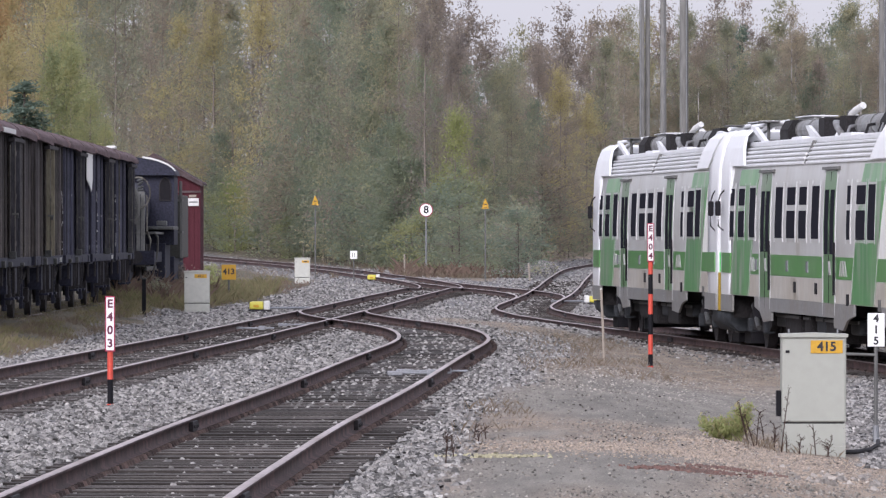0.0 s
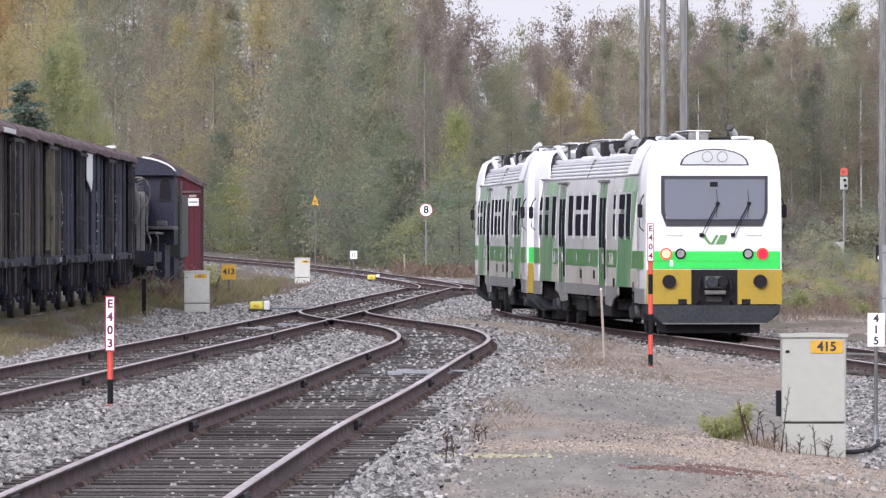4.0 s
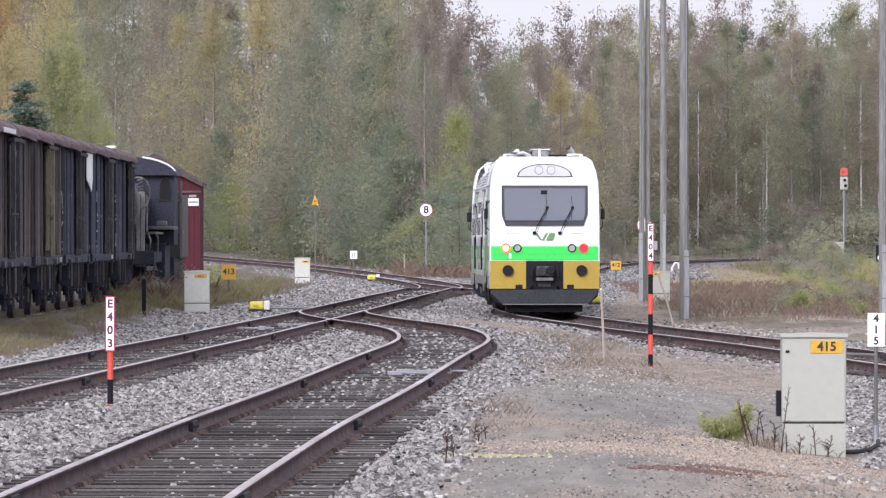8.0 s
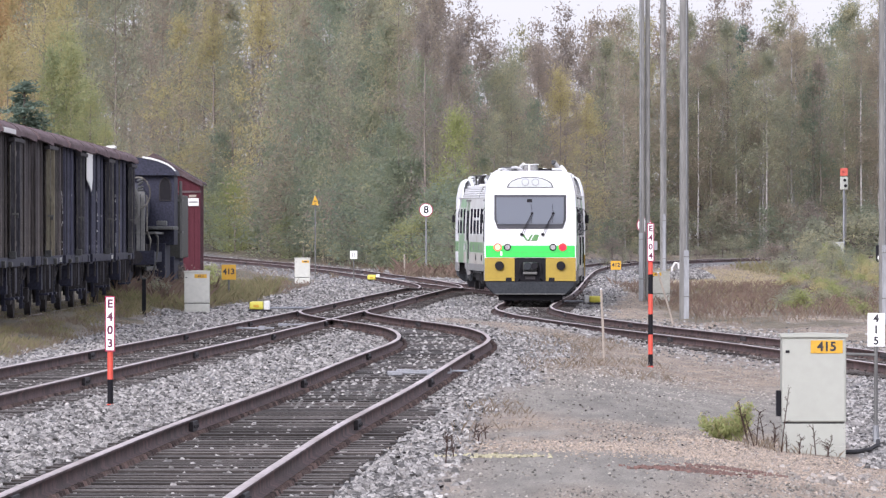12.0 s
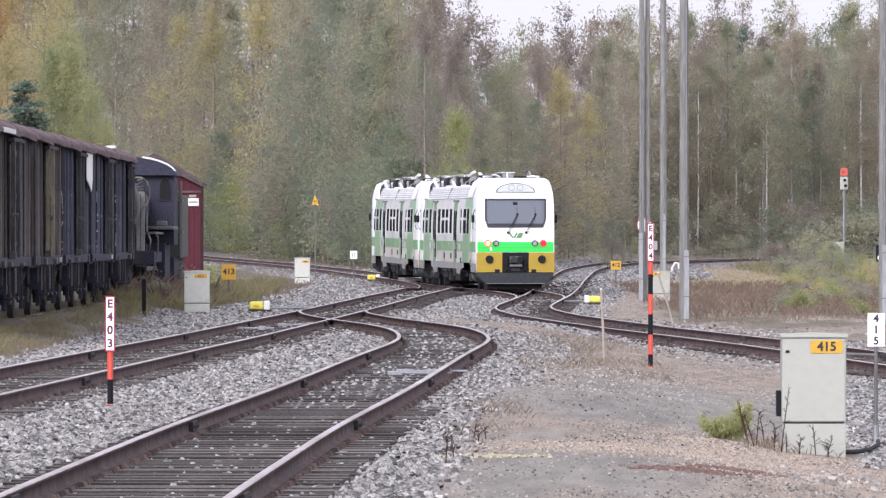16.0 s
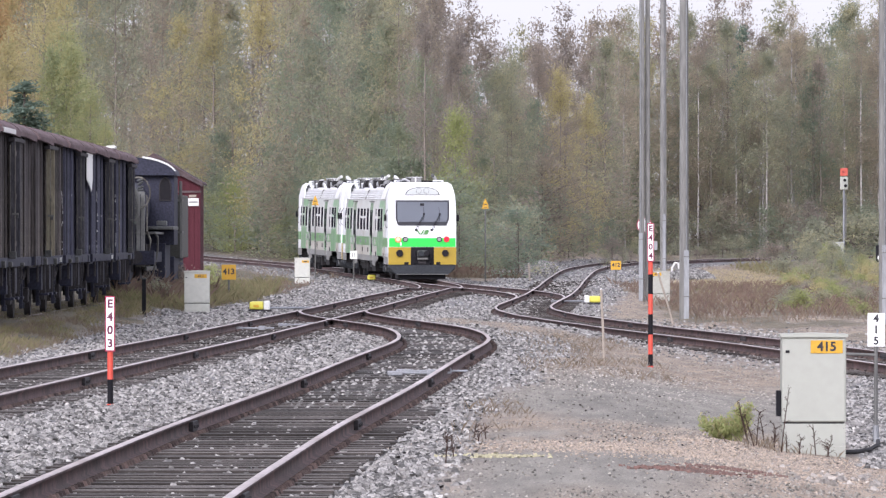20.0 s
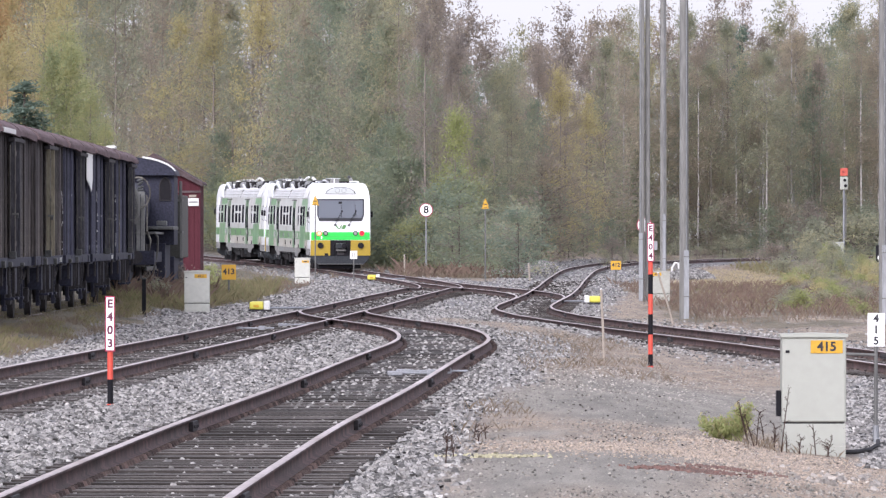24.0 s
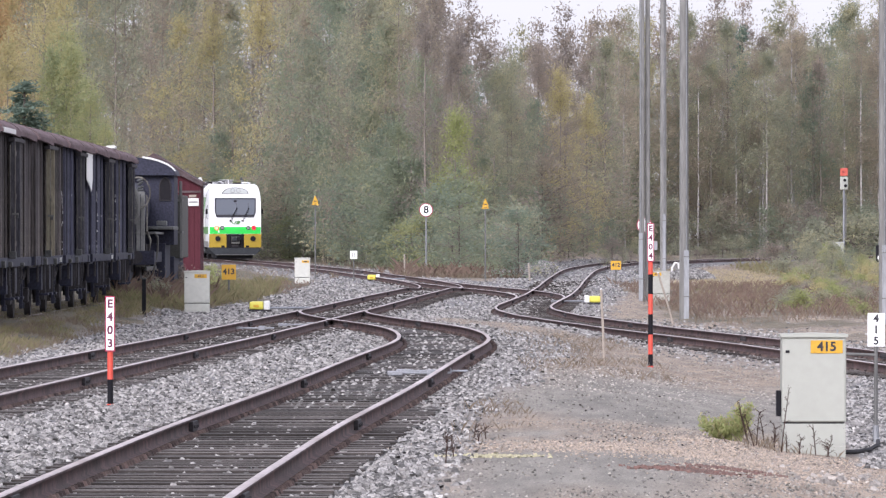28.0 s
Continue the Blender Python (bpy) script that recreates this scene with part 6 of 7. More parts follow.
    keep = rng.uniform(0, 1, len(x)) < (1 - ballast) * (0.22 + 0.55 * (1 - path)) * (1 - grass) * (0.5 + 0.5 * smooth(80, 100, y))
    return x[keep], y[keep]


def shoulder_places(rng, count):
    """The outer shoulder of the through track."""
    y = rng.uniform(128, 214, count)
    x = np.interp(y, LINE_C[:, 1], LINE_C[:, 0]) + 1.1 + np.abs(rng.normal(0, 1.25, count))
    return x, y


scatter_stones("shoulder_stones", 4200, shoulder_places, 0.040, M["stone"], "pale ballast stones strewn on the track's outer shoulder", 7)
scatter_stones("ballast_stones", 160000, ballast_places, 0.041, M["stone"], "grey and white crushed ballast stones", 5)
scatter_stones("path_gravel", 210000, path_places, 0.016, M["path_stone"], "scattered grey gravel on the trodden path", 6)


def within(x0, x1, y0, y1):
    return lambda rng, count: (rng.uniform(x0, x1, count), rng.uniform(y0, y1, count))


def heap(cx, cy, rx, ry, h):
    """Height of a loose heap over the ground."""
    return lambda x, y: h * np.clip(1 - ((x - cx) / rx) ** 2 - ((y - cy) / ry) ** 2, 0, 1) ** 0.7


def heap_places(cx, cy, rx, ry):
    def places(rng, count):
        a, r = rng.uniform(0, 6.28, count), np.sqrt(rng.uniform(0, 1, count))
        return cx + rx * r * np.cos(a), cy + ry * r * np.sin(a)
    return places


M["pale_stone"] = mat("pale_flat_stone", (0.40, 0.365, 0.32), 0.9, noise_scale=6, vary=0.2, island=0.5, second=(0.28, 0.25, 0.22))
M["debris"] = mat("dark_bark_debris", (0.045, 0.036, 0.03), 0.95, noise_scale=8, vary=0.3, island=0.5)
for cx, cy, rx, ry, h, n in ((11.0, 345.0, 1.15, 2.5, 0.46, 3600), (3.0, 352.0, 1.3, 3.5, 0.30, 3400), (3.9, 359.0, 1.2, 4.0, 0.46, 3400), (4.7, 366.0, 0.9, 4.0, 0.55, 2600)):
    scatter_stones("gravel_heap", n, heap_places(cx, cy, rx, ry), 0.05, M["stone"], "low heap of pale grey gravel", n, heap(cx, cy, rx, ry, h))
scatter_stones("pale_stones", 70, within(3.0, 4.3, 67.5, 71.6), 0.042, M["pale_stone"], "flat pale stones lying in sandy dirt", 31)


def drift(cx, cy, sx, sy):
    return lambda rng, count: (rng.normal(cx, sx, count), rng.normal(cy, sy, count))


scatter_stones("sandy_gravel", 3600, drift(2.0, 72.2, 1.0, 1.0), 0.017, M["sand_stone"], "drift of orange-beige sandy gravel across the path", 41)
scatter_stones("sandy_gravel", 5200, drift(3.3, 70.6, 0.75, 2.2), 0.018, M["sand_stone"], "drift of orange-beige sandy gravel across the path", 42)
scatter_stones("sandy_gravel", 2400, drift(3.1, 76.6, 0.55, 2.0), 0.016, M["sand_stone"], "drift of orange-beige sandy gravel across the path", 43)
scatter_stones("pale_stones", 34, drift(3.55, 68.2, 0.32, 1.0), 0.062, M["pale_stone"], "flat pale stones lying in sandy dirt", 35)
scatter_stones("dark_debris", 60, within(0.5, 2.9, 73.5, 76.5), 0.020, M["debris"], "dark bits of bark and debris on the path", 32)
scatter_stones("dark_debris", 60, within(0.4, 3.4, 77, 104), 0.019, M["debris"], "dark bits of bark and debris on the path", 33)
scatter_stones("pale_pebbles", 1500, within(1.3, 4.8, 99, 124), 0.020, M["pale_stone"], "pale pebbles along the edge of the path", 34)

# ---- grass and weeds ----
GRASS_DRY = foliage("dry_grass", [(0.19, 0.152, 0.116), (0.26, 0.212, 0.157), (0.225, 0.18, 0.138), (0.32, 0.268, 0.195)], 0.45)
GRASS_GREEN = foliage("autumn_grass", [(0.16, 0.168, 0.088), (0.215, 0.208, 0.112), (0.275, 0.235, 0.14), (0.20, 0.208, 0.10)], 0.5)
WEED_DARK = foliage("dark_withered_weeds", [(0.05, 0.034, 0.030), (0.085, 0.060, 0.050), (0.065, 0.042, 0.038), (0.11, 0.085, 0.065)], 0.25)
WEED_RED = foliage("red_brown_weeds", [(0.14, 0.105, 0.082), (0.20, 0.15, 0.115), (0.17, 0.12, 0.10), (0.22, 0.18, 0.13)], 0.25)


def blades(name, regions, material, label, seed):
    """Thin leaning blades; regions: (x0, x1, y0, y1, count, height, width)."""
    rng = np.random.default_rng(seed)
    vs = []
    for x0, x1, y0, y1, count, h, w in regions:
        x, y = rng.uniform(x0, x1, count), rng.uniform(y0, y1, count)
        clump = np.array([noise.noise(Vector((a * 1.4, b * 0.25, seed))) for a, b in zip(x, y)])
        k = (clump > np.where(x < -6, -0.04, -0.22)) & (near_track(x, y) > 1.5)
        x, y, clump = x[k], y[k], clump[k]
        n = len(x)
        hh = h * rng.uniform(0.45, 1.2, n) * (0.75 + 0.9 * np.clip(clump, 0, 1))
        a = rng.uniform(0, 6.28, n)
        lean = rng.normal(0, 0.42, (n, 2)) * hh[:, None]
        z = land(x, y) - 0.02
        ww = w * rng.uniform(0.6, 1.3, n)
        dx, dy = np.cos(a) * ww, np.sin(a) * ww
        p0 = np.stack([x - dx, y - dy, z], -1)
        p1 = np.stack([x + dx, y + dy, z], -1)
        p2 = np.stack([x + lean[:, 0] * 0.4 + dx * 0.7, y + lean[:, 1] * 0.4 + dy * 0.7, z + hh * 0.6], -1)
        p3 = np.stack([x + lean[:, 0], y + lean[:, 1], z + hh], -1)
        vs.append(np.stack([p0, p1, p2, p3], 1).reshape(-1, 3))
    v = np.concatenate(vs)
    f = np.arange(len(v)).reshape(-1, 4)
    return tagged(raw_mesh(name, v, f, material), label, "grass", kind="stuff")


blades("yellow_green_grass", [(-8.0, -7.1, 112, 140, 1700, 0.20, 0.006), (-8.3, -7.3, 138, 196, 3600, 0.13, 0.007), (-8.2, -7.0, 118, 150, 2400, 0.15, 0.006), (-10.5, -8.1, 140, 206, 7000, 0.06, 0.007), (-8.2, -7.3, 180, 206, 1100, 0.20, 0.007), (-9.5, -6.4, 203, 262, 11000, 0.38, 0.009), (-8.8, -5.7, 228, 275, 3600, 0.46, 0.007), (-12, -6.3, 262, 330, 4500, 0.32, 0.012),
                              (8.5, 18.0, 215, 300, 2200, 0.22, 0.010), (15.5, 26, 330, 420, 5000, 0.5, 0.016), (10.5, 16, 205, 250, 1500, 0.22, 0.01)], GRASS_GREEN, "yellowing autumn grass beside the tracks", 11)
blades("dry_brown_grass", [(-8.0, -6.9, 125, 196, 1300, 0.15, 0.006), (1.2, 3.7, 112, 160, 2600, 0.13, 0.0035), (-8.2, -6.9, 112, 165, 3400, 0.15, 0.006), (-10.5, -7.6, 150, 205, 4500, 0.07, 0.007), (6.6, 18, 195, 300, 9000, 0.22, 0.008), (0.1, 0.6, 70, 88, 110, 0.11, 0.003), (0.42, 0.95, 79, 92, 300, 0.10, 0.0035), (3.0, 3.6, 76.3, 79.5, 60, 0.15, 0.003), (0.3, 3.3, 70.5, 73.5, 70, 0.05, 0.003), (-5, 3.5, 344, 356, 3000, 0.3, 0.014),
                           (-11, -3, 350, 420, 1500, 0.25, 0.014), (2.8, 4.0, 76.5, 78.5, 26, 0.18, 0.004), (-9.5, -6.2, 200, 320, 4000, 0.25, 0.009), (9, 17, 340, 420, 1500, 0.15, 0.012)], GRASS_DRY, "dry brown grass stalks", 12)
GRASS_PALE = foliage("pale_dry_grass", [(0.30, 0.26, 0.17), (0.38, 0.33, 0.21), (0.42, 0.36, 0.24)], 0.25)
blades("pale_dry_grass", [(10.5, 17.5, 322, 400, 7000, 0.16, 0.014), (9.5, 15.0, 285, 325, 900, 0.22, 0.010)], GRASS_PALE, "pale straw-coloured dry grass on a low bank", 14)
blades("red_brown_weeds", [(-9.0, -6.9, 208, 240, 1500, 0.62, 0.0055), (-7.4, -5.4, 262, 320, 700, 0.24, 0.008), (6.9, 18.5, 205, 318, 13000, 0.30, 0.008), (-3, 3.5, 346, 362, 1600, 0.6, 0.014)], WEED_RED, "red-brown withered weeds", 13)


# ---- trees ----
def leaf_quads(rng, centres, spread, count, size, hang=0.0, slim=0.55):
    """Small leaf faces strewn round clump centres; hang: how far the sprigs turn downwards."""
    k = rng.integers(0, len(centres), count)
    p = centres[k] + rng.normal(0, 1, (count, 3)) * spread[k][:, None] * np.array([1, 1, 0.8 + 0.5 * hang])
    s = size * rng.uniform(0.55, 1.35, count)
    a = rng.normal(0, 1, (count, 3)) + np.array([0, 0, -2.2 * hang])
    a /= np.linalg.norm(a, axis=1)[:, None]
    b = np.cross(a, rng.normal(0, 1, (count, 3)))
    b /= np.linalg.norm(b, axis=1)[:, None]
    u, w = a * s[:, None], b * s[:, None] * slim
    v = np.stack([p - u, p + w * 1.3, p + u], 1)
    return v.reshape(-1, 3)


def limb_mesh(rng, segs, sides=4):
    """Tapered tubes for a list of (points, radii)."""
    vs, fs = [], []
    c = 0
    for pts, radii in segs:
        pts = np.asarray(pts, dtype=float)
        for i, (p, r) in enumerate(zip(pts, radii)):
            d = pts[min(i + 1, len(pts) - 1)] - pts[max(i - 1, 0)]
            d /= np.linalg.norm(d) + 1e-9
            e = np.cross(d, (0.3, 0.9, 0.1))
            e /= np.linalg.norm(e)
            g = np.cross(d, e)
            for k in range(sides):
                a = 2 * math.pi * k / sides
                vs.append(p + r * (e * math.cos(a) + g * math.sin(a)))
        for i in range(len(pts) - 1):
            for k in range(sides):
                fs.append((c + i * sides + k, c + i * sides + (k + 1) % sides, c + (i + 1) * sides + (k + 1) % sides, c + (i + 1) * sides + k))
        c += len(pts) * sides
    return np.array(vs), np.array(fs)


def birch_data(seed, height, crown_from, width, leaves, leaf, bark, leaf_mat, droop=0.25, limbs=46, hang=0.0, point=0.0):
    """Meshes of a deciduous tree: trunk with dark limbs, and a ragged crown that narrows to a point."""
    rng = np.random.default_rng(seed)
    n = 9
    t = np.linspace(0, 1, n)
    wob = np.cumsum(rng.normal(0, 0.02 * height / 10, (n, 2)), axis=0)
    trunk = np.stack([wob[:, 0], wob[:, 1], t * height - 0.3], -1)
    segs = [(trunk, 0.13 * height / 14 * (1 - t * 0.92) * 0.75 + 0.008)]
    centres, spread = [], []
    lean = rng.uniform(0, 6.28)
    for k in range(limbs):
        f = crown_from + (1 - crown_from) * rng.uniform(0, 1) ** 0.85
        base = np.array([np.interp(f, t, trunk[:, i]) for i in range(3)])
        g = (f - crown_from) / (1 - crown_from)
        prof = math.sin(min(1.0, g * 0.92 + 0.12) * math.pi) ** 0.65 * (1 + point * (0.45 - g))
        a = rng.uniform(0, 6.28)
        ln = max(0.12, width * prof * rng.uniform(0.40, 1.12) * (1 + 0.22 * math.cos(a - lean)))
        tip = base + np.array([math.cos(a) * ln, math.sin(a) * ln, ln * rng.uniform(0.1, 0.8)])
        segs.append(([base, (base + tip) / 2 + np.array([0, 0, 0.12 * ln]), tip] if k % 2 else [base, tip], [0.020, 0.012, 0.004] if k % 2 else [0.018, 0.004]))
        for q in (0.45, 0.75, 1.0):
            c = base + (tip - base) * q
            c[2] -= droop * rng.uniform(0, 1.3) * ln
            centres.append(c + rng.normal(0, 0.15, 3))
            spread.append(0.13 + 0.24 * rng.uniform(0, 1) * width / 1.7)
    v, f = limb_mesh(rng, segs)
    a = raw_mesh("trunk", v, f, bark)
    a.data.materials.append(M["bark_mid"])
    index = np.ones(len(f), dtype=np.int32)
    index[:(n - 1) * 4] = 0
    a.data.polygons.foreach_set("material_index", index)
    lv = leaf_quads(rng, np.array(centres), np.array(spread), leaves, leaf, hang, 0.55 - 0.2 * hang)
    b = raw_mesh("crown", lv, np.arange(len(lv)).reshape(-1, 3), leaf_mat)
    da, db = a.data, b.data
    bpy.data.objects.remove(a)
    bpy.data.objects.remove(b)
    return da, db


def spruce_data(seed, height, leaf_mat):
    rng = np.random.default_rng(seed)
    trunk = np.array([[0, 0, -0.3], [0, 0, height * 0.5], [0, 0, height]])
    segs = [(trunk, [0.13, 0.08, 0.01])]
    centres, spread = [], []
    for k in range(int(height * 9)):
        f = rng.uniform(0.06, 1)
        ln = (1 - f) * height * 0.20 + 0.08
        a = rng.uniform(0, 6.28)
        z = f * height
        for q in (0.35, 0.65, 1.0):
            centres.append([math.cos(a) * ln * q, math.sin(a) * ln * q, z - ln * 0.25 * q])
            spread.append(0.07 + 0.05 * ln)
    v, f = limb_mesh(rng, segs)
    a = raw_mesh("trunk", v, f, M["bark_dark"])
    lv = leaf_quads(rng, np.array(centres), np.array(spread), 7000, 0.085)
    b = raw_mesh("crown", lv, np.arange(len(lv)).reshape(-1, 3), leaf_mat)
    da, db = a.data, b.data
    bpy.data.objects.remove(a)
    bpy.data.objects.remove(b)
    return da, db


# forest leaf colours are paled and greyed, with distance haze painted in
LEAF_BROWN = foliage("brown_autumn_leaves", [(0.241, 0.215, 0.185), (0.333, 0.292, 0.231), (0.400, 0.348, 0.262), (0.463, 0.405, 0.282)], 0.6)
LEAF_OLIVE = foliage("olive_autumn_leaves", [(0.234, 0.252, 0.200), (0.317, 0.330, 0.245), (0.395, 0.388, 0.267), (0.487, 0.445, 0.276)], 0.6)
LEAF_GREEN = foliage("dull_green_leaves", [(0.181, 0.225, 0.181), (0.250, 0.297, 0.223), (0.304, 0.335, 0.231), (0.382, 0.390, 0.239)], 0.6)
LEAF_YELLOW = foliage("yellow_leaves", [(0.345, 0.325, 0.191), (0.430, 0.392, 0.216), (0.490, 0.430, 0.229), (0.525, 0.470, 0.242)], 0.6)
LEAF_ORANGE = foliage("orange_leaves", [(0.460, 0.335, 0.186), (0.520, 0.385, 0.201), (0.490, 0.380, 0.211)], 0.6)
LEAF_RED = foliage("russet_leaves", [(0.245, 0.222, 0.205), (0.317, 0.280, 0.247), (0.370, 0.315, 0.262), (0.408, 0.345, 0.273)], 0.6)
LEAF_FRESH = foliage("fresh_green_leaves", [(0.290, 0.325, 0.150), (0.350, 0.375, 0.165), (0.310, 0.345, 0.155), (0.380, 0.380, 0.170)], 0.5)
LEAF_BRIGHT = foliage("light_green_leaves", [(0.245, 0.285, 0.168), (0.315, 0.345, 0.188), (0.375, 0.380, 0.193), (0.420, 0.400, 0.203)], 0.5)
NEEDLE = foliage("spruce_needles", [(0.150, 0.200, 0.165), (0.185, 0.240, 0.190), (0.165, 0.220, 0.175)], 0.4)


def birches(first, count, height, crown_from, width, bark, *leaves):
    """Slender trees with hanging sprigs and a narrowing crown."""
    return [birch_data(first + i, height, crown_from, width, 9200, 0.088, bark, leaves[i % len(leaves)], 0.40, 70, 0.45, 0.30) for i in range(count)]


def shrubs(first, count, *leaves):
    return [birch_data(first + i, 3.6, 0.03, 1.35, 2900, 0.068, M["bark_dark"], leaves[i % len(leaves)], 0.2, 40) for i in range(count)]


TREE_KINDS = {
    "brown_birch": (birches(20, 3, 15.0, 0.08, 2.35, M["bark_mid"], LEAF_BROWN), "slender birch with thinning brown autumn leaves"),
    "olive_birch": (birches(30, 4, 14.5, 0.06, 2.4, M["bark_mid"], LEAF_OLIVE), "slender birch with olive-yellow autumn leaves"),
    "tall_green": (birches(45, 3, 14.0, 0.06, 2.5, M["bark_mid"], LEAF_GREEN), "tall birch with dull green leaves"),
    "yellow_birch": (birches(50, 3, 14.5, 0.06, 2.4, M["bark_mid"], LEAF_YELLOW), "birch with yellow autumn leaves"),
    "orange_birch": (birches(55, 2, 14.5, 0.08, 2.2, M["bark_mid"], LEAF_ORANGE), "birch with orange autumn leaves"),
    "bare_foot_birch": (birches(64, 3, 15.0, 0.33, 1.9, M["bark_white"], LEAF_BROWN, LEAF_OLIVE, LEAF_RED), "birch with a bare white trunk and thin brown crown"),
    "white_birch": ([birch_data(140 + i, 15.0, 0.30, 1.6, 5200, 0.078, M["bark_pale"], m, 0.4, 34, 0.5, 0.2) for i, m in enumerate((LEAF_BROWN, LEAF_OLIVE, LEAF_BROWN))], "birch with a long bare white trunk at the forest edge"),
    "green_tree": ([birch_data(40 + i, 12.0, 0.04, 2.1, 9000, 0.090, M["bark_mid"], LEAF_GREEN) for i in range(3)], "bushy tree with dull green leaves"),
    "bright_tree": ([birch_data(75 + i, 12.0, 0.04, 2.1, 9000, 0.090, M["bark_mid"], LEAF_BRIGHT, 0.35, 56, 0.4, 0.6) for i in range(2)], "bushy tree with light green leaves"),
    "russet_aspen": ([birch_data(60 + i, 15.5, 0.15, 1.8, 7000, 0.080, M["bark_mid"], LEAF_RED, 0.35, 60, 0.5, 0.6) for i in range(2)], "half-bare tree with russet leaves"),
    "far_birch": ([birch_data(90 + i, 15.0, 0.10, 2.3, 3800, 0.132, M["bark_mid"], m, 0.35, 46, 0.5, 0.4) for i, m in enumerate((LEAF_OLIVE, LEAF_BROWN, LEAF_RED))], "forest birch deep among the other autumn trees"),
    "fresh_birch": ([birch_data(70, 7.0, 0.05, 1.45, 8500, 0.062, M["bark_mid"], LEAF_FRESH, 0.4, 60, 0.5, 0.9)], "young birch still in fresh yellow-green leaf"),
    "green_bush": (shrubs(120, 3, LEAF_GREEN), "thick bush of dull green and brown autumn leaves"),
    "olive_bush": (shrubs(125, 2, LEAF_OLIVE), "thick bush of olive autumn leaves"),
    "bright_bush": (shrubs(130, 2, LEAF_BRIGHT), "yellow-green bush behind the through track"),
    "brown_bush": (shrubs(135, 3, LEAF_BROWN, LEAF_RED, LEAF_OLIVE), "dim autumn thicket between the forest trunks"),
    "low_shrub": ([birch_data(110 + i, 1.5, 0.03, 0.85, 1050, 0.076, M["bark_mid"], m, 0.1) for i, m in enumerate((LEAF_OLIVE, LEAF_FRESH, LEAF_YELLOW, LEAF_RED))], "low shrub with yellow-green autumn leaves"),
    "spruce": ([spruce_data(80, 9.0, NEEDLE)], "small dark green spruce"),
}
# trees that stand in as bushes take a bush's own shape
BUSH_OF = {"green_tree": ("green_bush", 3.33), "olive_birch": ("olive_bush", 4.0), "bright_tree": ("bright_bush", 3.33), "far_birch": ("brown_bush", 4.1), "brown_birch": ("brown_bush", 4.1)}


def plant(kind, x, y, scale, turn, pick=0, squash=1.0, name="tree", group="trees of the autumn forest", label=None):
    if name == "bush" and kind in BUSH_OF:
        kind, larger = BUSH_OF[kind]
        scale, squash = scale * larger, squash * 0.78
    data, text = TREE_KINDS[kind]
    a, b = data[pick % len(data)]
    if 330 < y < 500:
        # keep clear of the through track
        lc = float(np.interp(y, LINE_C[:, 1], LINE_C[:, 0]))
        room = 3.4 + (2.2 if name == "tree" else 1.0) * scale * squash
        if abs(x - lc) < room:
            x = lc + (room if x >= lc else -room)
    t = thing(name, pose(x, y, floor_at(x, y), 0, 0, turn), label or text, "tree" if name == "tree" else "bush", group)
    t.scale = (scale * squash, scale * squash, scale)
    for nm, d in (("trunk", a), ("crown", b)):
        ob = new(nm, d)
        ob.parent = t
    return t


def plant_forest():
    rng = random.Random(21)

    def zone(x):
        """Mix of kinds from one side of the forest to the other."""
        if x < -0.93:
            return [("orange_birch", 5), ("yellow_birch", 4), ("olive_birch", 1)]
        if x < -0.70:
            return [("yellow_birch", 5), ("olive_birch", 4), ("tall_green", 2), ("brown_birch", 1)]
        if x < -0.42:
            return [("olive_birch", 6), ("yellow_birch", 3), ("brown_birch", 3), ("tall_green", 2)]
        if x < -0.12:
            return [("olive_birch", 4), ("tall_green", 6), ("brown_birch", 1)]
        if x < 0.05:
            return [("russet_aspen", 4), ("brown_birch", 3), ("tall_green", 1)]
        if x < 0.26:
            return [("olive_birch", 5), ("russet_aspen", 1), ("brown_birch", 2), ("tall_green", 1)]
        if x < 0.50:
            return [("olive_birch", 5), ("brown_birch", 3), ("yellow_birch", 2)]
        return [("brown_birch", 3), ("bare_foot_birch", 4), ("olive_birch", 4), ("russet_aspen", 2), ("tall_green", 1)]

    def edge(u):
        """Distance of the forest's front at a share u of the view's width."""
        return float(np.interp(u, [-1.1, -0.87, -0.755, -0.64, -0.55, -0.47, -0.40, -0.33, -0.2, 0.0, 0.14, 0.22, 0.30, 0.36, 0.44, 1.1], [545, 522, 500, 476, 459, 443, 428, 412, 386, 372, 380, 405, 425, 455, 505, 520]))

    rows = [(5, 12), (9, 13), (14, 14), (20, 15), (28, 15), (38, 15), (50, 14), (64, 13)]
    for depth, n in rows:
        for k in range(n * 2):
            u = -1.12 + 2.24 * (k + rng.uniform(0.1, 0.9)) / (n * 2)
            if rng.random() < 0.22:
                continue
            y = edge(u) + depth + rng.uniform(-3, 3)
            x = u * 784 / FOCAL * y
            names = zone(u)
            kind = rng.choices([a for a, _ in names], [b for _, b in names])[0]
            top = float(np.interp(u, [-1.1, -0.3, -0.05, 0.05, 0.12, 0.2, 0.28, 0.5, 0.8, 1.1], [1.22, 1.22, 1.14, 1.00, 0.85, 0.83, 0.90, 0.95, 0.94, 0.96]))
            s = top * rng.uniform(0.82, 1.05) * y / 440 * (0.82 if depth < 8 else 0.93 if depth < 16 else 1.0)
            plant(kind if depth < 24 else "far_birch", x, y, s, rng.uniform(0, 360), rng.randrange(3))
    # green undergrowth and bushes along the edge
    for k in range(46):
        u = -1.1 + 2.2 * (k + rng.uniform(0, 1)) / 46
        y = edge(u) + rng.uniform(-2, 5)
        x = u * 784 / FOCAL * y
        s = rng.uniform(0.22, 0.50) if u < 0.28 else rng.uniform(0.14, 0.30)
